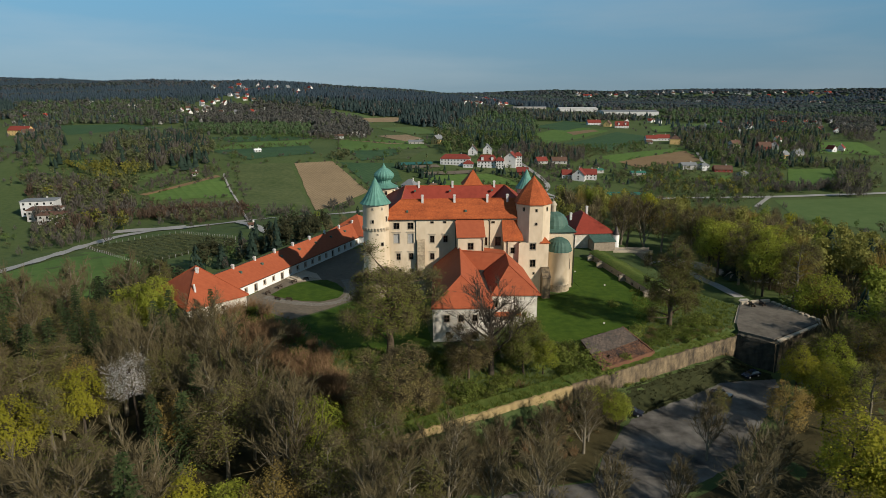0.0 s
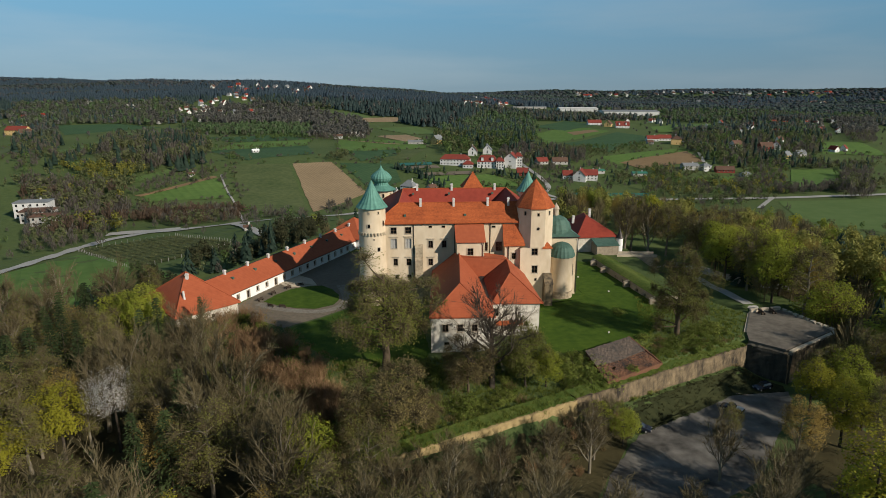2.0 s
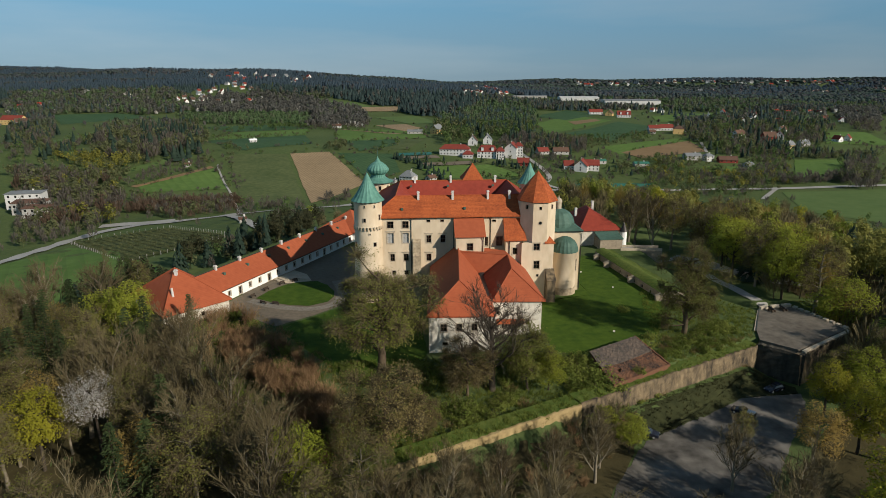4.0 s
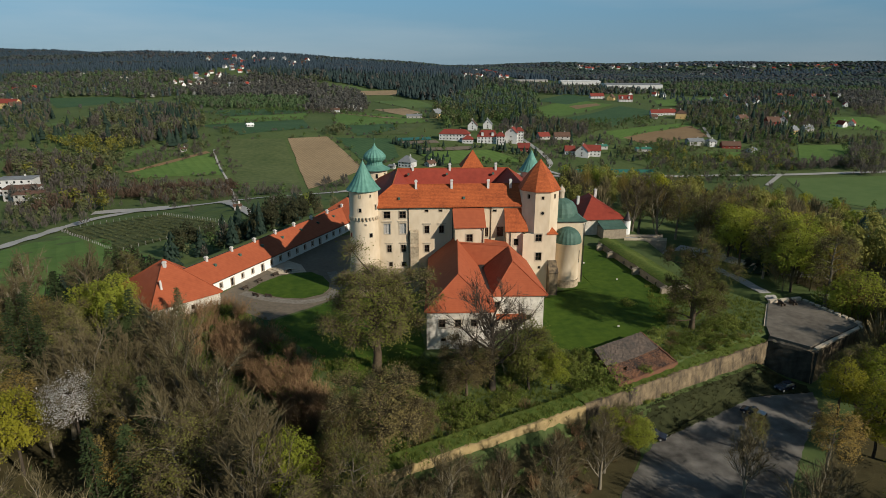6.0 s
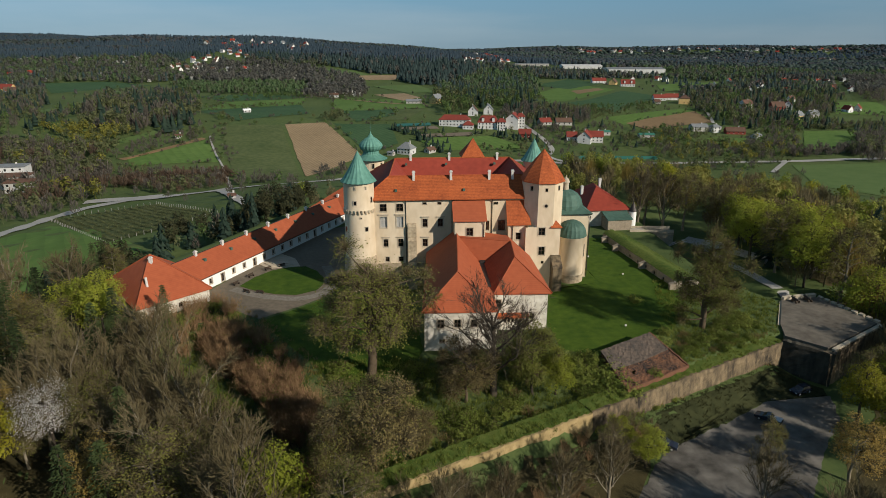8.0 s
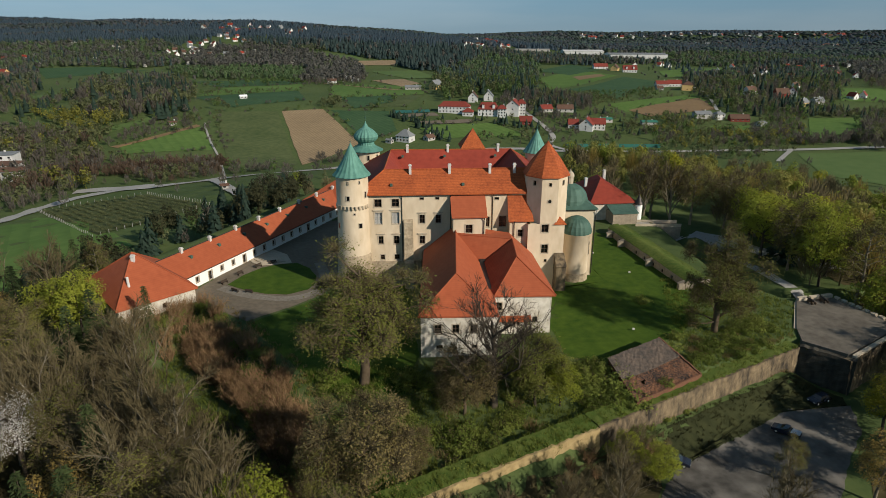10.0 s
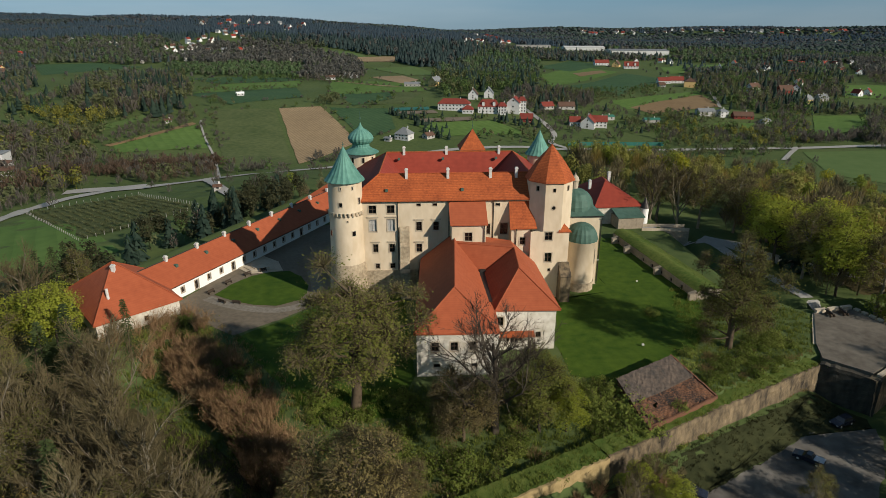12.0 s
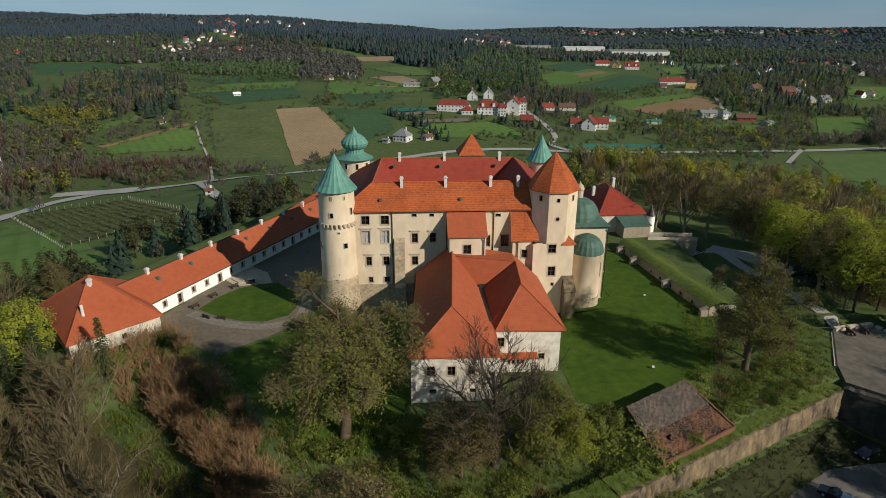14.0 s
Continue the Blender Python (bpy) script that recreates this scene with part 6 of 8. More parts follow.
# shrubs on the banks inside the fortress
scatter((-30, -68, 26, -33), 90, 1.5, {"shrub": 8, "dry": 2}, lambda x, y: no_hut(x, y) and fort_d(x, y) < -2 and y < -34 + 0.25 * (x + 12) * (x > 4) - 8 * (x > 14), 0.5, 1.0)
scatter((36, -40, 70, -2), 46, 1.3, {"shrub": 9, "dry": 3}, lambda x, y: no_hut(x, y) and -12 < fort_d(x, y) < -1.5 and 37 < x < 59 and x - 0.3 * y > 45 and not inside([(61.6, -29.0), (66.9, -34.6), (84.8, -24.6), (81.2, -9.8), (72.0, -11.0), (64.0, -23.5)], x, y) < 1, 0.4, 0.8)
plant("shrub", 37.9, -9.1, 0.75)
for x, y, k in ((18.6, -34.2, 0.6), (16.6, -35.6, 0.7), (14.4, -36.6, 0.6), (12.0, -37.6, 0.7)):
    plant("shrub", x, y, k)
plant("shrub", 37.6, -25.8, 0.7)
plant("shrub", 22.0, -49.0, 0.8)
for x, y, k in ((20.0, -36.2, 1.0), (20.3, -37.8, 1.15), (20.7, -39.6, 1.25), (21.0, -41.6, 1.25), (21.4, -43.8, 1.25), (22.0, -46.0, 1.05), (17.4, -39.0, 1.2), (15.8, -41.5, 1.1), (18.2, -42.5, 1.0), (18.4, -45.6, 1.1), (17.0, -48.4, 0.9), (15.4, -45.0, 0.9), (24.5, -47.8, 0.45), (28.0, -45.9, 0.4), (32.0, -43.8, 0.4), (35.5, -39.0, 0.5), (34.6, -31.0, 0.9)):
    plant("shrub", x, y, k)


# ---- woods too many to count ----
for kind, name, label in (("willow", "willow_thicket", "reddish leafless willow thicket along the moat bank"), ("dry", "dry_grass", "tall dry grass tufts on the fortress banks")):
    for layer in range(2):
        V, F, n = [], [], 0
        for which, m in JOINED[kind]:
            ms = PROTO[kind][which][0]
            if layer < len(ms):
                me = ms[layer][1]
                v, f = np.empty(len(me.vertices) * 3), np.empty(len(me.loops), int)
                me.vertices.foreach_get("co", v)
                me.loops.foreach_get("vertex_index", f)
                R = np.array(m)
                V.append(v.reshape(-1, 3) @ R[:3, :3].T + R[:3, 3])
                F.append(f.reshape(-1, 3) + n)
                n += len(V[-1])
        if V:
            ob = new(name if layer == 0 else "willow_buds", tri_mesh(name, np.concatenate(V), np.concatenate(F)))
            ob.data.materials.append(PROTO[kind][0][0][layer][2])
            tagged(ob, label if layer == 0 else "sparse olive buds on the willow thicket", "shrubs", kind="stuff")


def wood_tree(g, kind):
    """A small tree for the distance: a ragged core and loose sprays round it."""
    t = Tris()
    if kind in ("needle", "spire"):
        # spruce: ragged skirts stacked on a narrow cone
        tiers, sides = (5, 6) if kind == "needle" else (2, 5)
        for i in range(tiers):
            h, r = 0.08 + 0.80 * i / tiers, 0.26 * (1 - 0.86 * i / tiers)
            top = min(1.0, h + (0.36 if kind == "needle" else 0.62))
            a0 = g.uniform(0, 6.283)
            r *= 1.25
            ring = [(r * math.cos(a0 + k * 6.283 / sides) * (q := g.uniform(0.75, 1.15)), r * math.sin(a0 + k * 6.283 / sides) * q, h + g.uniform(-0.05, 0.05)) for k in range(sides)]
            t.add(ring + [(0, 0, top)], [(k, (k + 1) % sides, sides) for k in range(sides)])
        return t.arrays()
    if kind in ("dome", "tuft"):
        # far broadleaf crown: an uneven rounded cap of facets
        rings, sides = (((0.36, 0.22), (0.46, 0.50), (0.27, 0.80)) if kind == "dome" else ((0.26, 0.25), (0.33, 0.48), (0.18, 0.72))), 5
        vs = []
        for r, z in rings:
            a0 = g.uniform(0, 6.283)
            for k in range(sides):
                q = r * g.uniform(0.72, 1.2)
                vs.append((q * math.cos(a0 + k * 6.283 / sides), q * math.sin(a0 + k * 6.283 / sides), z + g.uniform(-0.07, 0.07)))
        vs.append((0, 0, 0.97 if kind == "dome" else 0.86))
        fs = []
        for j in range(2):
            for k in range(sides):
                p, q = j * sides + k, j * sides + (k + 1) % sides
                fs += [(p, q, q + sides), (p, q + sides, p + sides)]
        n = 7 if kind == "dome" else 22
        d = g.normal(size=(n, 3)) + np.array([0, 0, 0.6])
        d /= np.linalg.norm(d, axis=1)[:, None]
        leaves(t, d * np.array([0.42, 0.42, 0.46]) * g.uniform(0.7, 1.05, (n, 1)) + np.array([0, 0, 0.52]), 0.12, g, (0, 0, 0.4))
        t.add(vs, fs + [(2 * sides + k, 2 * sides + (k + 1) % sides, 3 * sides) for k in range(sides)])
        return t.arrays()
    if kind == "fir":
        for i in range(130):
            h = g.uniform(0, 1) ** 1.4 * 0.85
            a, r = g.uniform(0, 6.283), 0.30 * (1 - h) ** 0.8 * g.uniform(0.7, 1.1) + 0.02
            c = np.array([0.3 * r * math.cos(a), 0.3 * r * math.sin(a), h + 0.16])
            p = np.array([r * math.cos(a - 0.3), r * math.sin(a - 0.3), h + 0.03])
            q = np.array([r * math.cos(a + 0.3), r * math.sin(a + 0.3), h + g.uniform(0.0, 0.07)])
            t.add([c, p, q], [(0, 1, 2)])
        return t.arrays()
    if kind in ("twiggy", "brush"):
        # bare crown: fine shoots that spread from the stem to an egg-shaped outline
        n = 58 if kind == "twiggy" else 480
        d = g.normal(size=(n, 3)) * np.array([1, 1, 0.9])
        d[:, 2] = np.abs(d[:, 2] + 0.25)
        d /= np.linalg.norm(d, axis=1)[:, None]
        tip = d * np.array([0.40, 0.40, 0.56]) * g.uniform(0.6, 1.0, (n, 1)) + np.array([0, 0, 0.40])
        tip[:, 2] += g.uniform(-0.12, 0.03, n)
        root = tip * np.array([0.45, 0.45, 0.0]) + np.stack([np.zeros(n), np.zeros(n), tip[:, 2] - g.uniform(0.16, 0.34, n)], 1)
        b = g.uniform(0, 6.283, n)
        side = np.stack([np.cos(b), np.sin(b), np.zeros(n)], 1) * g.uniform(0.018, 0.040, (n, 1)) * (1.0 if kind == "twiggy" else 0.21)
        t.add(np.stack([root, tip - side, tip + side], 1).reshape(-1, 3), np.arange(3 * n).reshape(-1, 3))
        t.add([(-0.025, 0, -0.1), (0.025, 0, -0.1), (0, 0.02, 0.6)], [(0, 1, 2)])
        return t.arrays()
    n, size = {"full": (760, 0.036), "leafy": (64, 0.092)}[kind]
    d = g.normal(size=(n, 3))
    d /= np.linalg.norm(d, axis=1)[:, None]
    # the crown is made of rounded lobes
    m = 11 if kind == "full" else 5
    hub = g.normal(size=(m, 3)) * np.array([1, 1, 0.9]) + np.array([0, 0, 0.25])
    hub = hub / np.linalg.norm(hub, axis=1)[:, None] * np.array([0.25, 0.25, 0.28]) * g.uniform(0.6, 1.15, (m, 1))
    pick = g.randint(0, m, n)
    rad = g.uniform(0.13, 0.21, m) * (1.0 if kind == "full" else 1.25)
    c = hub[pick] + d * rad[pick, None] * g.uniform(0.4, 1.0, (n, 1)) ** 0.5 + np.array([0, 0, 0.56])
    leaves(t, c, size, g, (0, 0, 0.4))
    t.add([(-0.03, 0, -0.1), (0.03, 0, -0.1), (0, 0.02, 0.5)], [(0, 1, 2)])
    return t.arrays()


def woods(name, spots, kind, mat, label, seed):
    """One object of many trees; spots are rows of x, y, height, breadth."""
    g = np.random.RandomState(seed)
    kinds = [wood_tree(g, kind) for _ in range(6)]
    V, F, n = [], [], 0
    z = ground_at(spots[:, 0], spots[:, 1])
    for (x, y, h, w), zz in zip(spots, z):
        v, f = kinds[g.randint(6)]
        a = g.uniform(0, 6.283)
        c, s = math.cos(a), math.sin(a)
        V.append(np.stack([(v[:, 0] * c - v[:, 1] * s) * w + x, (v[:, 0] * s + v[:, 1] * c) * w + y, v[:, 2] * h + zz], 1))
        F.append(f + n)
        n += len(v)
    ob = new(name, tri_mesh(name, np.concatenate(V), np.concatenate(F)))
    ob.data.materials.append(mat)
    return tagged(ob, label, "woods", kind="stuff")


HUT = [(20.6, -36.4), (22.0, -47.2), (36.0, -40.2), (32.7, -29.7)]


def tufts(name, box, count, tall, mat, test, label, seed, least=-99.0):
    """Rough grass: blades in small bunches, one object."""
    g = np.random.RandomState(seed)
    xy = np.stack([g.uniform(box[0], box[2], count), g.uniform(box[1], box[3], count)], 1)
    xy = xy[test(xy[:, 0], xy[:, 1])]
    z = np.maximum(ground_at(xy[:, 0], xy[:, 1]), least)
    k = 9
    n = len(xy) * k
    base = np.repeat(np.c_[xy, z], k, 0) + np.c_[g.normal(size=(n, 2)) * 0.22, np.zeros(n)]
    a = g.uniform(0, 6.283, n)
    w = np.stack([np.cos(a), np.sin(a), np.zeros(n)], 1) * g.uniform(0.035, 0.085, (n, 1))
    tip = base + np.c_[g.normal(size=(n, 2)) * 0.3 * tall, g.uniform(0.4, 1.1, n) * tall]
    v = np.stack([base - w, base + w, tip], 1).reshape(-1, 3)
    ob = new(name, tri_mesh(name, v, np.arange(3 * n).reshape(-1, 3)))
    ob.data.materials.append(mat)
    return tagged(ob, label, "grass", kind="stuff")


M_BLADE = leaf_mat("rough_grass_blades", (0.095, 0.135, 0.020), (0.20, 0.225, 0.050), 0.6, True)
M_STRAW = leaf_mat("straw_grass_blades", (0.16, 0.12, 0.045), (0.30, 0.235, 0.10), 0.6, True)
tufts("rough_grass", (34, -44, 71, 4), 2600, 0.75, M_BLADE, lambda x, y: (signed(HUT, x, y) > 0.5) & (signed(FORT, x, y) < -1) & (signed([(61.6, -29.0), (66.9, -34.6), (84.8, -24.6), (81.2, -9.8), (72.0, -11.0), (64.0, -23.5)], x, y) > 0.6) & (x - 0.3 * y > 46), "rough green grass on the right-hand fortress bank", 1)
tufts("rough_grass", (-34, -70, 24, -31), 4200, 0.8, M_BLADE, lambda x, y: (signed(FORT, x, y) < -0.5) & (y < -33 - 0.5 * np.maximum(x - 8, 0)) & (signed(HUT, x, y) > 0.5), "rough green grass on the front fortress bank", 2)
tufts("rough_grass", (-70, -66, -22, 2), 5200, 1.0, M_BLADE, lambda x, y: (signed(FORT, x, y) > 0) & (signed(FORT, x, y) < 16), "rough green grass in the moat", 3)
tufts("dry_grass", (-66, -66, 64, 2), 5200, 0.9, M_STRAW, lambda x, y: (np.abs(signed(FORT, x, y) + 1.5) < 2.2) & (y < 0) & (signed(HUT, x, y) > 0.5) & (signed([(61.6, -29.0), (66.9, -34.6), (84.8, -24.6), (81.2, -9.8), (72.0, -11.0), (64.0, -23.5)], x, y) > 0.6), "straw-coloured dry grass along the fortress edge", 4)
# weeds at the wall foot, with the trees' shade put into their colour
M_FOOT = leaf_mat("shade_dark_weeds", (0.030, 0.034, 0.014), (0.078, 0.076, 0.030), 0.6, True)
tufts("rough_grass", (-24, -74, 62, -34), 6400, 0.45, M_FOOT, lambda x, y: (signed(FORT, x, y) > 0.9) & (signed(FORT, x, y) < 7.5) & (signed(LOT, x, y) > 0), "weeds along the foot of the bastion wall, darkened for tree shade", 5)
tufts("rough_grass", (-24, -70, 62, -29), 9000, 0.6, M_BLADE, lambda x, y: (signed(FORT, x, y) < -0.15) & (signed(FORT, x, y) > -4.0) & (y < -0.45 * (62 - x) - 25) & (signed(HUT, x, y) > 0.3), "rough green grass hanging over the top of the wall", 6, -0.62)

# ---- fields and roads of the valley ----
FIELDS = []


def field(name, quad, mat, label, lift=0.3):
    FIELDS.append(quad)
    return patch(name, quad, mat, label, lift, 14, 0.6, "field")


M_PLOUGH = surf("pale_ploughed_soil", (0.22, 0.155, 0.085), (0.33, 0.24, 0.135), 0.25, 0.03, 0.95, 0.3, 1.5, spread=0.5, courses=0.12, deep=0.45, stripes=-62)
M_SOIL = surf("brown_soil", (0.15, 0.095, 0.045), (0.22, 0.15, 0.075), 0.3, 0.03, 0.95, 0.3)
M_CROP = surf("bright_green_crop", (0.070, 0.130, 0.030), (0.116, 0.184, 0.048), 0.2, 0.025, 0.95, 0.3, 1, spread=0.45, spec=0.1, courses=0.05, deep=0.2, stripes=-62)
M_CROPDARK = surf("dark_green_crop", (0.034, 0.076, 0.034), (0.062, 0.110, 0.048), 0.2, 0.03, 0.95, 0.3, 1, spread=0.45, spec=0.1, courses=0.07, deep=0.25, stripes=-58)
M_OLD = surf("olive_pasture", (0.050, 0.074, 0.026), (0.102, 0.122, 0.050), 0.3, 0.035, 0.95, 0.4, 1, spread=0.4, spec=0.1)
M_LIGHT = surf("pale_green_pasture", (0.066, 0.116, 0.034), (0.112, 0.158, 0.054), 0.12, 0.02, 0.95, 0.3, 1, spread=0.6, spec=0.1)
M_ROWS = surf("berry_bush_rows", (0.048, 0.066, 0.022), (0.120, 0.128, 0.050), 0.5, 0.05, 0.95, 0.5, 1, spread=0.5, spec=0.1, courses=0.16, deep=0.6, stripes=30)
M_COURT = surf("teal_sports_net", (0.020, 0.110, 0.090), (0.030, 0.140, 0.115), 0.5, 0.05, 0.8, 0)
M_LITTER = surf("leaf_litter", (0.034, 0.030, 0.014), (0.088, 0.074, 0.034), 0.5, 0.06, 0.95, 0.6, 3, spread=0.55, spec=0.1)

# green-brown bank ground, painted darker in place of the shade on it
M_BANK = surf("shade_dark_weedy_bank", (0.018, 0.023, 0.010), (0.052, 0.056, 0.023), 0.7, 0.1, 0.95, 0.7, 4, spread=0.5, spec=0.1)
patch("woodland_floor", [(-24, -76), (-34, -50), (-47, -34), (-66, -24), (-92, -8), (-120, -4), (-135, -50), (-110, -110), (-40, -135), (0, -110), (-4, -86)], M_LITTER, "brown leaf litter under the trees", 0.07, 4, 1.0)
patch("woodland_floor", [(92, -28), (74, -40), (68, -47), (54, -60), (44, -74), (50, -110), (110, -110), (170, -20), (170, 60), (92, 60)], M_LITTER, "brown leaf litter under the right-hand wood", 0.07, 4, 1.0)

patch("woodland_floor", [(-4, -87), (10, -80.5), (24, -81), (42, -71.5), (46, -74), (51, -112), (0, -112)], M_LITTER, "brown leaf litter below the car park", 0.09, 3, 0.6)
patch("woodland_floor", [(-23, -77), (-21.5, -71.4), (-4, -62.8), (14.8, -53.6), (27, -48), (27, -51.5), (18, -65), (12, -73), (-4, -76.5)], M_LITTER, "dark brushy ground at the foot of the wall", 0.06, 2, 0.6)
patch("woodland_floor", [(27.5, -47.6), (46, -38.6), (60.2, -31.8), (65.5, -37.5), (64.5, -40), (59, -38.1), (55, -39.3), (49.5, -42.7), (41.5, -46.7), (34, -50.5), (26, -54.9)], M_BANK, "weedy ground along the foot of the bastion wall, darkened for tree shade", 0.07, 1.5, 0.25)
field("ploughed_field", [(-120, 450), (-86, 473), (-45, 359), (-78.6, 279)], M_PLOUGH, "pale ploughed field behind the castle")
field("pasture", [(-172, 426), (-123, 447), (-82, 280), (-111.8, 228)], M_OLD, "olive-green rough pasture")
field("meadow", [(-204, 302), (-170, 373), (-141, 305), (-193, 280)], M_CROP, "bright green meadow strip")
field("ploughed_strip", [(-209, 300), (-175, 379), (-170, 374), (-204, 297)], M_SOIL, "narrow brown ploughed strip", 0.4)
field("pasture", [(-238, 340), (-209, 423), (-200, 418), (-228, 334)], M_LIGHT, "pale green pasture strip")
field("meadow", [(-181, 88), (-164, 124), (-132, 106), (-100, 62), (-130, 10), (-170, 5)], M_CROP, "wide bright green meadow below the road", 0.25)
field("crop_field", [(-628, 1011), (-536, 1056), (-440, 1002), (-532, 851)], M_CROPDARK, "dark green crop field on the slope")
field("crop_field", [(-235, 549), (-136, 657), (-108.8, 527), (-165, 453)], M_CROPDARK, "dark green crop field")
field("crop_field", [(-104, 754), (12.6, 702), (19.4, 604), (-87.9, 568)], M_CROP, "green crop field")
field("crop_field", [(-84, 560), (16, 596), (-6, 500), (-78, 486)], M_OLD, "mottled green and brown field strips")
field("crop_field", [(-78, 470), (-24, 476), (-16, 400), (-40, 366)], M_CROPDARK, "dark green field strip")
field("crop_field", [(-307, 787), (-207, 826), (-138, 760), (-239, 709)], M_CROPDARK, "dark green crop field on the slope")
field("crop_field", [(-236, 700), (-140, 752), (-136, 664), (-230, 560)], M_CROP, "green field with scattered scrub")
field("ploughed_field", [(-96.4, 1201), (-17.3, 1251), (18.1, 1164), (-86.5, 1124)], M_PLOUGH, "pale ploughed field far off", 0.6)
field("ploughed_field", [(-50, 791), (-5, 826), (16.5, 741), (-8.6, 696)], M_PLOUGH, "pale ploughed field", 0.5)
field("crop_field", [(-60, 1000), (20, 1060), (60, 880), (0, 840)], M_LIGHT, "pale green field", 0.5)
field("crop_field", [(-210, 1290), (-110, 1300), (-70, 1210), (-110, 1190)], M_LIGHT, "pale green field", 0.5)
field("ploughed_strip", [(-146, 786), (-122, 762), (-7.7, 652), (-24, 656)], M_PLOUGH, "sandy field track", 0.6)
field("crop_field", [(204, 850), (310, 994), (343, 885), (173, 642)], M_CROP, "green crop field on the far slope", 0.4)
field("ploughed_strip", [(261, 861), (322, 910), (320, 873), (259, 812)], M_SOIL, "brown ploughed patch", 0.7)
field("crop_field", [(190, 640), (345, 860), (372, 760), (230, 560)], M_CROPDARK, "dark green orchard slope", 0.3)
field("meadow", [(209, 529), (343, 611), (333, 544), (217, 494)], M_CROP, "bright green field above the village", 0.3)
field("ploughed_field", [(223, 502), (335, 583), (324, 515), (235, 476)], M_SOIL, "brown ploughed field above the village", 0.5)
field("meadow", [(580, 682), (642, 688), (598, 581), (514, 587)], M_CROP, "green meadow on the far slope", 0.4)
field("meadow", [(402, 477), (463, 486), (379, 370), (331, 365)], M_CROP, "green meadow across the valley", 0.3)
field("meadow", [(289, 318), (381, 312), (400, 230), (289, 198), (258, 240)], M_LIGHT, "wide pale green meadow by the road", 0.25)
field("meadow", [(457, 993), (644, 1107), (522, 902), (412, 859)], M_CROP, "green meadow far off", 0.5)
field("meadow", [(-1, 419), (71.6, 434), (95, 388), (18, 376)], M_CROP, "village meadow", 0.25)
field("pasture", [(-371, 502), (-439, 765), (-412, 717), (-329, 438)], M_LIGHT, "pale green pasture strip on the slope", 0.4)
field("meadow", [(-464, 568), (-533, 759), (-441, 609), (-359, 398)], M_OLD, "olive meadow among trees on the slope", 0.4)
field("crop_field", [(-417, 770), (-381, 834), (-343, 763), (-383, 718)], M_LIGHT, "pale field on the wooded slope", 0.5)
field("crop_field", [(227, 984), (327, 1120), (368, 1023), (267, 894)], M_CROPDARK, "dark green field on the far slope", 0.5)
field("crop_field", [(-81, 568), (-22, 592), (-19, 529), (-57, 484)], M_CROPDARK, "dark green field strip behind the castle", 0.45)
field("meadow", [(288, 444), (320, 438), (299, 409), (252, 417)], M_CROP, "small green meadow by the farm sheds", 0.4)
field("pasture", [(-299, 414), (-300, 609), (-263, 520), (-278, 388)], M_OLD, "olive pasture between the woods", 0.4)
field("berry_rows", [(-170, 137), (-132, 156), (-90, 108), (-120, 80)], M_ROWS, "plot of low berry bushes inside a fence", 0.35)
field("sports_court", [(-20.4, 478), (15.6, 484), (16, 470), (-17.6, 464)], M_COURT, "teal sports court", 0.6)
field("gravel_lot", [(5.2, 434), (53.3, 447), (54.6, 434), (7.4, 422)], M_GRAVEL, "pale gravel parking lot in the village", 0.5)
field("gravel_lot", [(-14, 462), (20, 470), (24, 458), (-10, 450)], M_GRAVEL, "pale paved yard in the village", 0.5)
field("meadow", [(117, 352), (190, 350), (187, 338), (117, 334)], M_CROP, "strip of grass by the pond fence", 0.3)

MAIN = [(-190, 60), (-184, 93.5), (-180, 110.7), (-176, 127), (-171, 148), (-161, 168), (-137, 181), (-112.9, 195), (-82.7, 229), (-60, 262), (-30, 300), (20, 330), (70, 340), (117, 330), (183, 328), (240, 333), (297, 331), (336, 331), (420, 326)]
ribbon("road", MAIN, 7.4, M_ROAD, "grey asphalt country road through the valley", 0.45)
ribbon("lane", [(-112, 193), (-100, 165), (-90, 140), (-79, 118)], 4.5, M_ROAD, "grey lane branching off the road", 0.5)
ribbon("lane", [(-175, 178), (-160, 181), (-139, 184)], 10, M_ROAD, "wide pale lay-by beside the road", 0.4)
ribbon("track", [(-170, 385), (-167, 373), (-149, 323), (-131, 276), (-108.4, 203)], 1.5, M_ROAD, "pale farm track between the fields", 0.55)
ribbon("lane", [(293, 331), (276, 312), (256, 288)], 3.6, M_ROAD, "grey lane off the valley road", 0.5)
ribbon("road", [(104, 530), (110.5, 485), (114.5, 452), (117.5, 422), (116, 386), (106, 354), (116.9, 331)], 4.6, M_ROAD, "grey village road", 0.55)
ribbon("road", [(380, 690), (368, 637), (344, 568), (322, 510)], 3.4, M_ROAD, "grey road on the far slope", 0.6)

fence = thing("net_fence", "long teal net fence beside the village road", "fence")
pts = [(117, 345), (150, 347), (193, 346), (196, 352)]
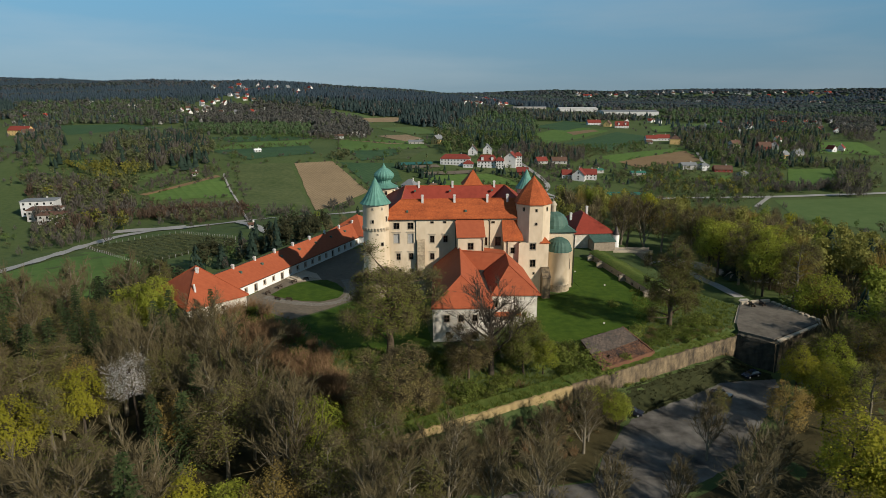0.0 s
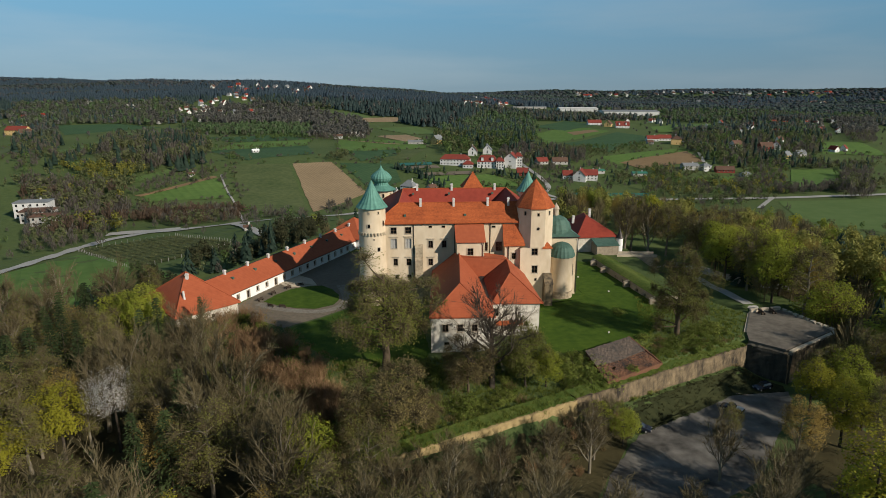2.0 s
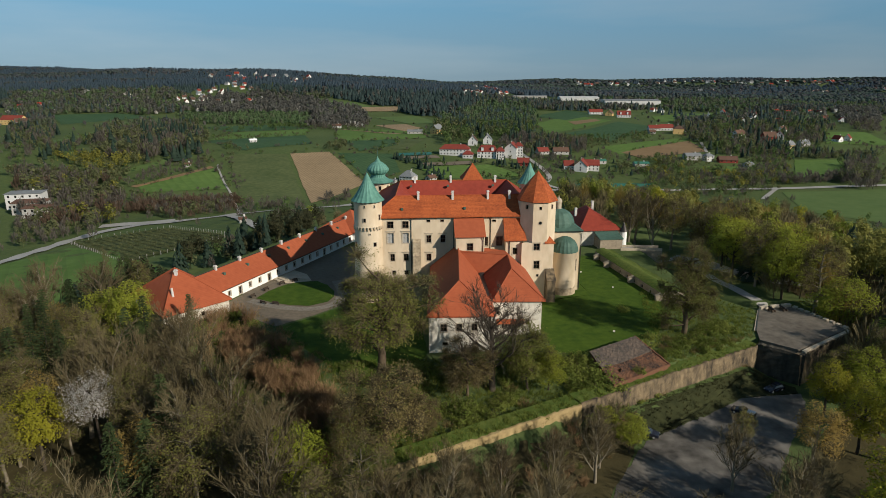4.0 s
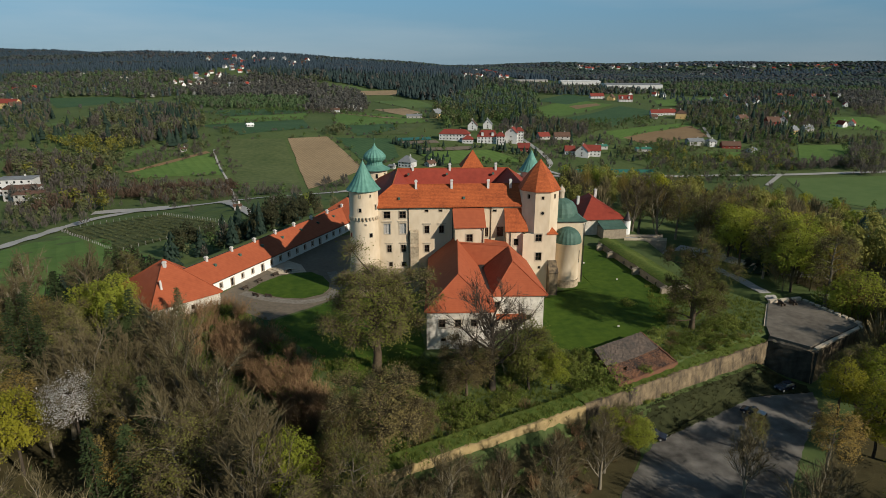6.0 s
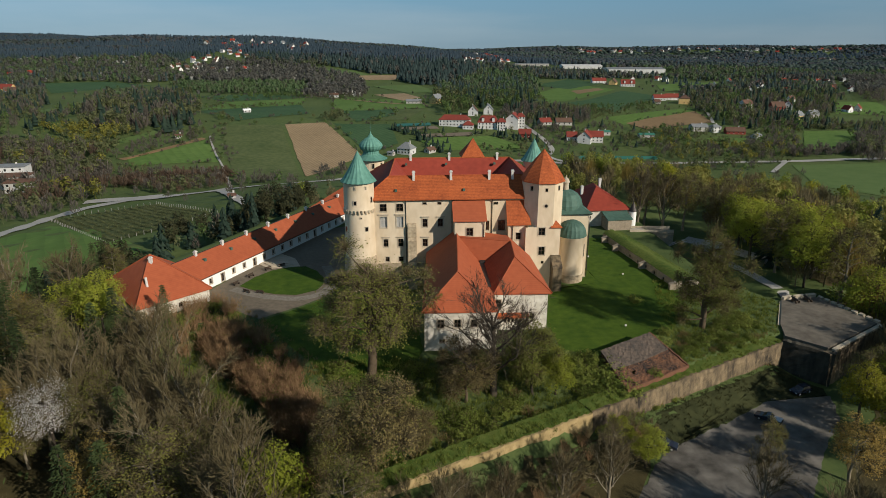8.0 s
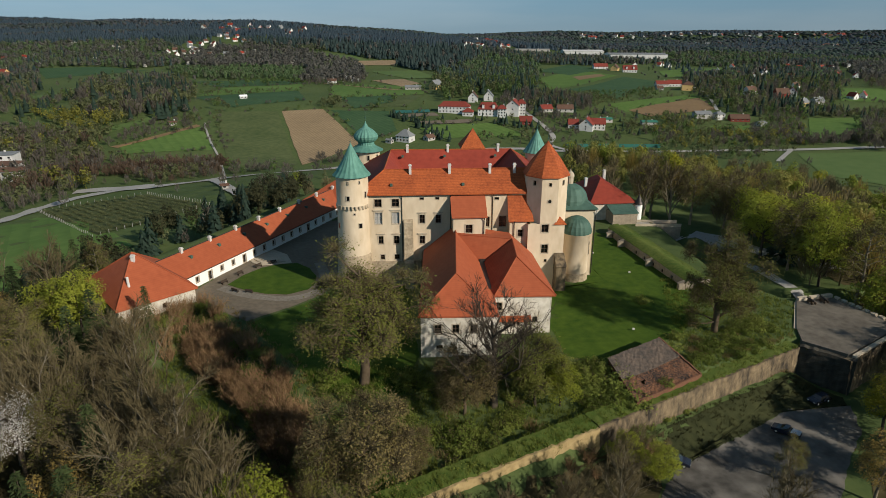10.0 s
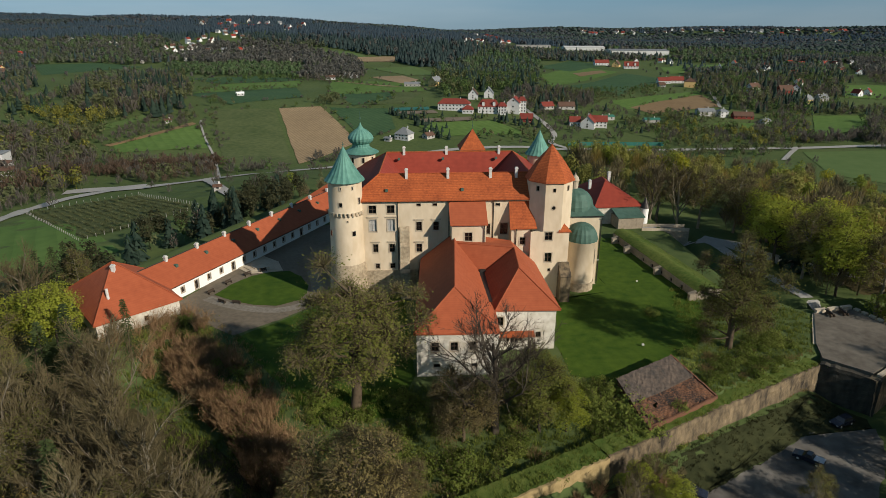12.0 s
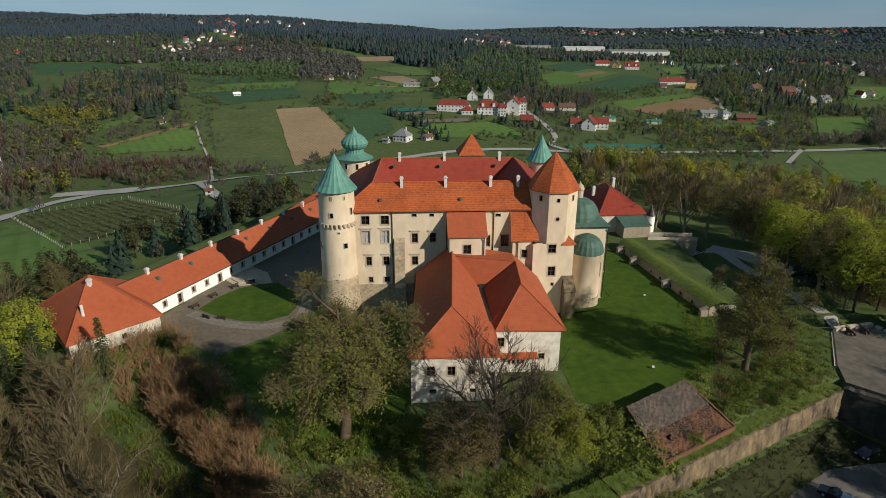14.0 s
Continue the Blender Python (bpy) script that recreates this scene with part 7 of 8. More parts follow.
for (ax, ay), (bx, by) in zip(pts, pts[1:]):
    L = math.hypot(bx - ax, by - ay)
    n = int(L / 6)
    for k in range(n):
        p, q = (ax + (bx - ax) * k / n, ay + (by - ay) * k / n), (ax + (bx - ax) * (k + 1) / n, ay + (by - ay) * (k + 1) / n)
        zp, zq = float(ground_at(*p)), float(ground_at(*q))
        b = Builder()
        b.add([(*p, zp + 0.1), (*q, zq + 0.1), (*q, zq + 3.0), (*p, zp + 3.0), (p[0], p[1] + 0.05, zp + 0.1), (q[0], q[1] + 0.05, zq + 0.1), (q[0], q[1] + 0.05, zq + 3.0), (p[0], p[1] + 0.05, zp + 3.0)], [(0, 1, 2, 3), (7, 6, 5, 4), (3, 2, 6, 7), (0, 3, 7, 4), (1, 5, 6, 2)])
        part("net", b, M_COURT, fence)

# ---- houses ----
M_WALLW = surf("white_house_render", (0.46, 0.455, 0.44), (0.62, 0.615, 0.60), 0.4, 0.08, 0.9, 0)
M_WALLY = surf("yellow_house_render", (0.50, 0.33, 0.13), (0.62, 0.44, 0.20), 0.4, 0.08, 0.9, 0)
M_WALLG = surf("grey_house_render", (0.30, 0.29, 0.27), (0.44, 0.42, 0.39), 0.4, 0.08, 0.9, 0)
M_ROOFR = surf("red_house_tile", (0.150, 0.028, 0.020), (0.235, 0.048, 0.032), 0.5, 0.1, 0.85, 0.1)
M_ROOFB = surf("brown_house_tile", (0.085, 0.045, 0.03), (0.14, 0.08, 0.055), 0.5, 0.1, 0.85, 0.1)
M_ROOFG = surf("grey_house_roof", (0.14, 0.15, 0.155), (0.22, 0.23, 0.235), 0.5, 0.1, 0.8, 0.1)
M_ROOFT = surf("teal_shed_roof", (0.03, 0.14, 0.10), (0.05, 0.18, 0.13), 0.5, 0.1, 0.8, 0.1)
HOUSES = []
M_WALLFAR = surf("clean_white_render", (0.64, 0.63, 0.60), (0.80, 0.79, 0.76), 0.4, 0.08, 0.9, 0)

# fence of pale posts round the berry plot
plot = [(-171, 138), (-132, 158), (-89, 108), (-120, 78)]
posts = thing("post_fence", "row of pale concrete posts round the berry plot", "fence")
for (ax, ay), (bx, by) in zip(plot, plot[1:] + plot[:1]):
    n = int(math.hypot(bx - ax, by - ay) / 2.6)
    for k in range(n):
        x, y = ax + (bx - ax) * k / n, ay + (by - ay) * k / n
        z = float(ground_at(x, y))
        b = Builder()
        b.box(x - 0.055, y - 0.055, z - 0.2, x + 0.055, y + 0.055, z + 1.5)
        part("post", b, M_WALLG, posts)




def house(x, y, rz, L, W, H, rise, wallm, roofm, label, hip=0.0, floors=2, bays=4, dormers=0, name="house", category="house"):
    z = float(ground_at(x, y))
    if len(label.split()) < 4:
        label += " among the trees"
    root = thing(name, label, category, (x, y, z), rz)
    HOUSES.append((x, y, max(L, W) * 0.65))
    s = Builder()
    s.box(-L / 2, -W / 2, -1.5, L / 2, W / 2, H)
    if not hip:
        for e in (-1, 1):
            s.add([(e * L / 2, -W / 2, H), (e * L / 2, W / 2, H), (e * L / 2, 0, H + rise)], [(0, 1, 2) if e > 0 else (2, 1, 0)])
    part("wall", s, wallm, root)
    o = 0.5
    b = Builder()
    k = rise * o / (W / 2)
    A, B, C, D = (-L / 2 - o, -W / 2 - o, H - k), (L / 2 + o, -W / 2 - o, H - k), (L / 2 + o, W / 2 + o, H - k), (-L / 2 - o, W / 2 + o, H - k)
    R, S = (-L / 2 - o + hip, 0, H + rise + 0.05), (L / 2 + o - hip, 0, H + rise + 0.05)
    faces = [(0, 1, 5, 4), (2, 3, 4, 5)] + ([(1, 2, 5), (3, 0, 4)] if hip else [])
    b.slab([A, B, C, D, R, S], faces, 0.22)
    part("roof", b, roofm, root)
    b = Builder()
    b.box(L * 0.18, 0.4, H + rise * 0.5, L * 0.18 + 0.8, 1.2, H + rise + 1.0)
    part("chimney", b, M_CHIMNEY, root)
    for f in range(floors):
        for e in range(bays):
            u = -L / 2 + L * (e + 0.5) / bays
            v = 0.9 + f * (H - 0.4) / floors
            b = Builder()
            b.box(u - 0.55, -W / 2 - 0.06, v, u + 0.55, -W / 2 + 0.02, v + 1.35)
            w = part("window", b, M_GLASS, root)
            b = Builder()
            b.box(u - 0.68, -W / 2 - 0.14, v - 0.12, u + 0.68, -W / 2 + 0.02, v)
            part("sill", b, M_LIME, w)
    for e in (-1, 1):
        for v in ([0.9, H * 0.55, H + rise * 0.2] if floors > 1 and not hip else [0.9]):
            b = Builder()
            b.box(e * (L / 2 + 0.02) - 0.04, -0.6, v, e * (L / 2 + 0.02) + 0.04, 0.6, v + 1.3)
            part("window", b, M_GLASS, root)
    for e in range(dormers):
        u = -L / 2 + L * (e + 0.5) / dormers
        b = Builder()
        b.box(u - 1.2, -W / 2 + 0.3, H + 0.1, u + 1.2, 0, H + rise * 0.65)
        dm = part("dormer", b, wallm, root)
        b = Builder()
        zz = H + rise * 0.65
        b.slab([(u - 1.5, -W / 2, zz), (u, -W / 2, zz + 1.0), (u, 0.5, zz + 1.0), (u - 1.5, 0.5, zz), (u + 1.5, -W / 2, zz), (u + 1.5, 0.5, zz)], [(0, 1, 2, 3), (1, 4, 5, 2)], 0.12)
        part("dormer_roof", b, roofm, dm)
    return root


house(40, 476, -12, 30, 12, 6.5, 4.0, M_WALLW, M_ROOFR, "long white village inn with a red hip roof", 5, 2, 9)
house(52, 464, -12, 10, 9, 4.0, 3.0, M_WALLW, M_ROOFR, "low white village house with a red hip roof", 4, 1, 3)
house(72, 468, -8, 20, 13, 6.5, 5.5, M_WALLW, M_ROOFR, "white village house with red roof and dormers", 4, 2, 6, 2)
house(84, 462, -8, 8, 10, 8.0, 3.0, M_WALLW, M_ROOFR, "white village house with red hip roof", 3, 3, 3)
house(97, 470, 70, 15, 12, 10.0, 5.0, M_WALLW, M_ROOFR, "tall white gabled village house with red roof", 0, 3, 4)
house(104.5, 472, -8, 8, 9, 11.5, 3.0, M_WALLW, M_ROOFR, "tall narrow white village house with red roof", 3, 4, 3)
house(65, 534, 80, 12, 10, 5.0, 5.5, M_WALLW, M_ROOFB, "white gabled house with a dark roof", 0, 2, 3)
house(83, 544, 80, 12, 10, 5.0, 5.5, M_WALLW, M_ROOFG, "white gabled house with a grey roof", 0, 2, 3)
house(155, 420, 65, 15, 12, 5.5, 5.5, M_WALLW, M_ROOFR, "large white gabled house with a red roof", 0, 2, 3)
house(165, 423, -10, 14, 9, 5.5, 4.5, M_WALLW, M_ROOFR, "white house with a red roof and terrace", 0, 2, 4)
house(144, 426, -10, 9, 9, 4.0, 4.0, M_WALLW, M_ROOFR, "white outbuilding with a red roof", 0, 1, 3)
house(101.8, 434, -15, 11, 8, 3.4, 4.0, M_ROOFR, M_ROOFR, "small red-clad cottage with a red roof", 0, 1, 3)
house(-9.3, 368, -30, 12, 10, 5.0, 4.5, M_WALLW, M_ROOFG, "white cottage with a grey pyramid roof", 5.4, 2, 4)
house(-22, 362, -30, 5, 4, 2.6, 0.8, M_WALLG, M_ROOFG, "small grey shed", 0, 1, 1, 0, "shed", "shed")
house(10, 372, 40, 8, 6, 2.8, 2.0, M_WALLG, M_ROOFB, "dark garden shed", 0, 1, 2, 0, "shed", "shed")
house(153, 492, 0, 16, 9, 3.2, 3.6, M_WALLG, M_ROOFB, "brown-roofed farm building", 0, 1, 3)
house(133, 490, 15, 12, 9, 3.2, 3.6, M_WALLG, M_ROOFR, "red-roofed farmhouse", 0, 1, 3)
house(182, 452, 10, 12, 8, 3.0, 1.2, M_WALLG, M_ROOFT, "shed with a teal roof", 0, 1, 2, 0, "shed", "shed")
house(222, 444, -5, 14, 8, 3.0, 1.2, M_WALLG, M_ROOFT, "long shed with a teal roof", 0, 1, 2, 0, "shed", "shed")
house(360, 1030, 0, 26, 12, 5, 5, M_WALLW, M_ROOFR, "red-roofed house by the fields", 0, 2, 5)
house(378, 1000, 60, 18, 12, 5, 6, M_WALLY, M_ROOFB, "house with a brown roof by the fields", 0, 2, 4)
house(392, 965, -10, 24, 12, 5, 7, M_WALLW, M_ROOFR, "house with a steep red roof", 0, 2, 5, 2)
house(342, 706, -5, 16, 10, 4, 4.0, M_WALLW, M_ROOFR, "white house with a red roof", 0, 1, 4)
house(362, 712, -5, 18, 10, 4, 4.5, M_WALLW, M_ROOFR, "long house with a red roof", 0, 1, 4)
house(354, 655, 70, 13, 13, 7.5, 4.5, M_WALLY, M_ROOFB, "yellow two-storey house", 4, 3, 3)
house(320, 660, 0, 8, 8, 3, 2.5, M_WALLG, M_ROOFB, "small brown cottage", 0, 1, 2)
house(533, 930, 60, 14, 11, 5, 6, M_WALLW, M_ROOFG, "white gabled house among trees", 0, 2, 3)
house(419, 622, 20, 14, 11, 5, 5, M_WALLW, M_ROOFB, "white house with brown roof among trees", 0, 2, 3)
house(470, 616, 60, 13, 11, 5, 5.5, M_WALLW, M_ROOFR, "white house with red gable roof", 0, 2, 3)
house(450, 606, 0, 16, 11, 5, 5.5, M_ROOFR, M_ROOFB, "dark red wooden house", 0, 2, 3)
house(446, 556, 30, 12, 9, 4, 4, M_WALLY, M_ROOFG, "ochre cottage with a grey roof", 0, 1, 3)
house(470, 566, 10, 12, 9, 4, 4, M_WALLG, M_ROOFG, "grey cottage among bushes", 0, 1, 3)
house(288, 474, 0, 16, 10, 4.5, 2.5, M_WALLG, M_ROOFG, "grey unfinished house", 0, 2, 3)
house(303, 470, 10, 9, 9, 5.5, 2.0, M_WALLW, M_ROOFG, "pale grey flat-roofed house", 3, 2, 2)
house(320, 462, -10, 18, 10, 3.0, 3.4, M_ROOFR, M_ROOFB, "brown-roofed farm cottage", 0, 1, 4)
house(330, 440, 30, 10, 7, 2.8, 1.4, M_WALLG, M_ROOFG, "grey shed among bushes", 0, 1, 2, 0, "shed", "shed")
house(-243, 236, 10, 19, 12, 9.5, 0.6, M_WALLW, M_ROOFG, "white flat-roofed block half hidden by trees", 2, 3, 5)
house(-233, 222, 10, 17, 12, 7.0, 1.2, M_WALLG, M_ROOFB, "grey block with a brown roof", 2, 2, 5)
house(-223, 211, 10, 14, 10, 6.0, 1.2, M_WALLG, M_ROOFB, "grey block with a flat brown roof", 2, 2, 4)
house(-609, 866, -10, 34, 16, 8, 6, M_WALLY, M_ROOFR, "large house with a red roof among trees", 0, 2, 6)
house(-590, 850, 40, 16, 12, 6, 5, M_WALLW, M_ROOFB, "white house among trees", 0, 2, 4)
house(-192, 375, 20, 5, 4, 2.6, 0.8, M_WALLG, M_ROOFB, "small grey hut beside the field", 0, 1, 2)
house(-172, 527, 30, 7, 4, 2.8, 1.2, M_WALLW, M_LIME, "small white barn in the fields", 0, 1, 2, 0, "barn", "barn")
house(33, 657, 50, 14, 11, 6, 5.5, M_WALLY, M_ROOFG, "house with a pale green roof", 0, 2, 3)
house(-105, 764, 0, 12, 8, 3.5, 2.5, M_WALLW, M_ROOFB, "small white farmhouse", 0, 1, 3)
house(5, 660, 0, 20, 9, 3.5, 2, M_WALLG, M_ROOFG, "grey farm sheds", 0, 1, 4, 0, "shed", "shed")
house(-91, 138, 20, 3, 2, 2.2, 0.5, M_WALLG, M_ROOFB, "small bus shelter at the junction", 0, 1, 1, 0, "bus_shelter", "shelter")
# pale factory halls on the far slope
house(455, 1480, -4, 100, 50, 7, 2.5, M_WALLW, M_WALLW, "long white factory hall far off", 0, 1, 12, 0, "factory_hall", "factory")
house(556, 1380, -6, 135, 70, 9, 3, M_WALLW, M_ROOFG, "long pale factory hall with a grey roof", 0, 1, 12, 0, "factory_hall", "factory")
house(340, 1540, -4, 90, 20, 5, 1, M_WALLG, M_ROOFG, "long grey factory shed far off", 0, 1, 10, 0, "factory_hall", "factory")

# hamlets on the slopes: copies of four cottages
stock = []
for k, (wm, rm, lb) in enumerate(((M_WALLFAR, M_ROOFR, "far white cottage with a red roof"), (M_WALLFAR, M_ROOFB, "far white cottage with a brown roof"), (M_WALLFAR, M_ROOFG, "far white cottage with a grey roof"), (M_WALLFAR, M_DEEP, "far white cottage with a dark red roof"))):
    stock.append(tagged(house(-430 + 30 * k, 1230 + 9 * k, 40 * k - 60, 10, 8, 3.8, 4.2, wm, rm, lb, 0, 1, 2), group="cottages on the far slopes"))
hr = np.random.RandomState(21)
for cx, cy, sx, sy, n in ((-465, 1330, 38, 110, 20), (-420, 1500, 60, 160, 14), (-560, 2350, 200, 120, 10), (-400, 1850, 110, 200, 10), (240, 1650, 70, 120, 16), (640, 850, 90, 70, 9), (760, 1060, 110, 60, 10), (860, 1080, 70, 60, 7), (1250, 3230, 300, 90, 20), (2000, 3120, 420, 110, 24), (2260, 2660, 90, 70, 5), (1500, 2500, 400, 60, 8), (300, 2250, 60, 200, 10), (500, 640, 60, 50, 5), (480, 1100, 60, 80, 4), (-760, 1150, 60, 60, 3)):
    for _ in range(n):
        x, y = cx + hr.uniform(-sx, sx), cy + hr.uniform(-sy, sy)
        if y < 2000 and any((x - a) ** 2 + (y - c) ** 2 < (r + 9) ** 2 for a, c, r in HOUSES):
            continue
        HOUSES.append((x, y, 8))
        o = copy_thing(stock[hr.randint(4)], pose(x, y, float(ground_at(x, y)), 0, 0, hr.uniform(-90, 90)))
        if y > 1800:
            o.scale = (1.7, 1.7, 1.7)

# ---- woods, hedges and scrub of the valley ----
wr = np.random.RandomState(9)
SPOTS = {k: [] for k in ("grey", "olive", "green", "needle", "white", "yellow", "rust")}
HX = np.array([h[0] for h in HOUSES])
HY = np.array([h[1] for h in HOUSES])
HR = np.array([h[2] for h in HOUSES])
cand = []
r = 215.0
while r < 4700:
    step = max(4.2, r * 0.0078)
    n = int(1.72 * r / step)
    a = -0.86 + 1.72 * (np.arange(n) + wr.uniform(0, 1, n)) / n
    rr = r + wr.uniform(-0.5, 0.5, n) * step
    cand.append(np.stack([-19 + rr * np.sin(a + 0.07), -145 + rr * np.cos(a + 0.07), np.full(n, step)], 1))
    r += step
cand = np.concatenate(cand)
cx, cy, cs = cand.T
keep = np.ones(len(cand), bool)
for q in FIELDS:
    keep &= signed(q, cx, cy) > 1.5
for P, w in ((MAIN, 7),):
    for (ax, ay), (bx, by) in zip(P, P[1:]):
        t = np.clip(((cx - ax) * (bx - ax) + (cy - ay) * (by - ay)) / ((bx - ax) ** 2 + (by - ay) ** 2), 0, 1)
        keep &= np.hypot(cx - ax - t * (bx - ax), cy - ay - t * (by - ay)) > w
for hx, hy, h in zip(HX, HY, HR):
    near = (np.abs(cx - hx) < h + 6) & (cy < hy + h) & (cy > hy - h - (0.02 if hy < 1400 else 0.065) * hy)
    keep &= ~near
keep &= signed(FORT, cx, cy) > 12
cx, cy, cs = cx[keep], cy[keep], cs[keep]
taken = np.zeros(len(cx), bool)


def grove(outline, mix, gap, low, tall):
    """Trees of the kinds in mix inside the outline, gap metres apart."""
    ragged = signed(outline, cx, cy) + waves(cx, cy, 45, 61) * 4
    pick = np.flatnonzero((ragged < 0) & ~taken & (cy < 1600) & (wr.uniform(0, 1, len(cx)) < (cs / gap) ** 2))
    taken[(signed(outline, cx, cy) < 0) & (cy < 1600)] = True
    kinds, weights = list(mix), np.cumsum(list(mix.values()))
    # kinds keep together in clumps
    t = 0.5 + 0.33 * waves(cx[pick], cy[pick], 70, 41 + len(outline)) + wr.normal(size=len(pick)) * 0.34
    order = np.searchsorted(weights[:-1] / weights[-1], np.clip(t, 0.001, 0.999))
    for i, k in zip(pick, order):
        key = kinds[k] if kinds[k] != "white" or wr.rand() < 0.5 else "grey"
        h = wr.uniform(low, tall) * wr.choice((0.7, 0.9, 1.0, 1.15)) * (0.6 if key == "white" else 1.2 if key == "needle" else 1.0)
        SPOTS[key].append((cx[i], cy[i], h, max(h * wr.uniform(0.62, 0.95), cs[i] * 0.95)))


grove([(-960, 1465), (-575, 1492), (-455, 1197), (-410, 1086), (-470, 1026), (-544, 1041), (-620, 1000), (-658, 935)], {'olive': 0.4, 'grey': 0.3, 'green': 0.15, 'needle': 0.12, 'white': 0.03}, 10, 9, 14)
grove([(-661, 941), (-604, 967), (-458, 697), (-328, 421), (-352, 415)], {'olive': 0.45, 'grey': 0.35, 'needle': 0.2}, 9, 8, 13)
grove([(-423, 1032), (-173, 997), (-149, 818), (-270, 819), (-328, 865)], {'green': 0.7, 'olive': 0.3}, 7, 8, 11)
grove([(-193, 906), (-80, 1021), (-57, 735), (-125, 719)], {'grey': 0.75, 'olive': 0.1, 'white': 0.15}, 8, 8, 12)
grove([(-422, 1402), (-334, 1383), (-193, 1294), (-86, 1136), (-66, 825), (-140, 846), (-238, 955), (-320, 997), (-413, 1096), (-456, 1236)], {'grey': 0.86, 'olive': 0.11, 'white': 0.03}, 7.5, 11, 15)
grove([(-265, 1650), (-150, 2396), (364, 5331), (402, 3040), (163, 1268), (75, 1027), (24, 1057), (-80, 1272), (-203, 1381)], {'needle': 0.86, 'grey': 0.14}, 8, 14, 19)
grove([(-429, 751), (-403, 850), (-308, 785), (-234, 563), (-195, 423), (-205, 388), (-243, 383), (-264, 371), (-310, 473)], {'needle': 0.15, 'grey': 0.52, 'olive': 0.33}, 6.3, 10, 15)
grove([(-356, 420), (-338, 439), (-332, 519), (-267, 377), (-291, 349), (-308, 337)], {'grey': 0.35, 'olive': 0.3, 'needle': 0.15, 'green': 0.2}, 8.5, 6, 11)
grove([(-294, 393), (-254, 423), (-228, 361), (-236, 336), (-258, 330)], {'yellow': 0.8, 'olive': 0.2}, 6, 8, 11)
grove([(-304, 329), (-262, 331), (-232, 331), (-194, 256), (-167, 185), (-184, 177), (-199, 173), (-230, 200)], {'grey': 0.5, 'olive': 0.25, 'yellow': 0.08, 'rust': 0.17}, 5.2, 7, 12)
grove([(-207, 307), (-194, 354), (-182, 402), (-172, 388), (-187, 334), (-199, 295)], {'grey': 0.75, 'olive': 0.25}, 3.6, 4, 6.5)
grove([(-188, 257), (-162, 260), (-128, 260), (-116, 219), (-139, 193), (-174, 218)], {'grey': 0.5, 'rust': 0.4, 'olive': 0.1}, 4.2, 5, 8)
grove([(84, 1300), (180, 1345), (277, 1236), (228, 933), (159, 659), (111, 572), (87, 584), (37, 536), (31, 652)], {'green': 0.44, 'olive': 0.40, 'needle': 0.16}, 6.8, 10, 15)
grove([(122, 637), (144, 603), (195, 555), (183, 491), (148, 463), (114, 473), (90, 519)], {'grey': 0.68, 'olive': 0.2, 'needle': 0.12}, 5, 8, 11)
grove([(186, 581), (319, 675), (294, 594), (215, 524), (179, 508)], {'olive': 0.6, 'green': 0.4}, 8, 5, 8)
grove([(255, 2451), (721, 3063), (555, 2115), (382, 1429), (598, 1371), (539, 1192), (360, 1092), (267, 1130), (180, 1345)], {'needle': 0.32, 'olive': 0.33, 'grey': 0.35}, 8.5, 10, 14)
grove([(1137, 2645), (2147, 2548), (1190, 1347), (1008, 1237), (865, 1225), (620, 1126), (557, 1204)], {'green': 0.42, 'olive': 0.36, 'needle': 0.12, 'grey': 0.1}, 9.5, 10, 14)
grove([(516, 1016), (544, 952), (708, 1089), (832, 1045), (608, 715), (495, 569), (436, 479), (376, 472), (334, 484), (319, 543), (358, 674)], {'needle': 0.16, 'grey': 0.38, 'olive': 0.33, 'green': 0.13}, 7.2, 8, 14)
grove([(1192, 1488), (1301, 1489), (646, 668), (633, 702), (779, 940)], {'grey': 0.85, 'olive': 0.15}, 7, 11, 14)
grove([(246, 468), (276, 490), (313, 444), (402, 494), (344, 384), (291, 315), (249, 325), (188, 334), (203, 395)], {'olive': 0.38, 'yellow': 0.16, 'grey': 0.36, 'green': 0.1}, 6.4, 6, 10)
grove([(429, 515), (544, 536), (508, 491), (470, 481), (395, 482)], {'grey': 0.6, 'needle': 0.25, 'olive': 0.15}, 4.5, 5, 9)
grove([(431, 438), (481, 458), (365, 312), (339, 321)], {'grey': 0.7, 'olive': 0.3}, 5, 9, 12)
grove([(-228, 196), (-181, 176), (-152, 135), (-166, 126), (-193, 136)], {'grey': 0.7, 'olive': 0.3}, 4.6, 5, 9)
grove([(20, 404), (60, 398), (110, 396), (128, 420), (128, 470), (120, 520), (60, 530), (30, 520), (-20, 480)], {'olive': 0.34, 'grey': 0.26, 'needle': 0.22, 'green': 0.18}, 10, 4, 8)
grove([(122, 400), (200, 395), (250, 402), (250, 440), (235, 470), (190, 500), (130, 505)], {'grey': 0.40, 'olive': 0.30, 'needle': 0.15, 'green': 0.15}, 7.5, 4, 8)
grove([(60, 345), (110, 340), (112, 395), (40, 398)], {'olive': 0.5, 'grey': 0.3, 'green': 0.2}, 9, 4, 8)
grove([(120, 300), (250, 300), (262, 322), (120, 322)], {'olive': 0.5, 'grey': 0.4, 'green': 0.1}, 6, 5, 9)

# scattered trees on the open land, and the woods of the far hills
far = np.hypot(cx, cy + 145)
loose = waves(cx, cy, 150, 31) + 0.6 * waves(cx, cy, 56, 81)
belt = waves(cx * 0.35, cy, 420, 44) + 0.5 * waves(cx, cy, 160, 45)
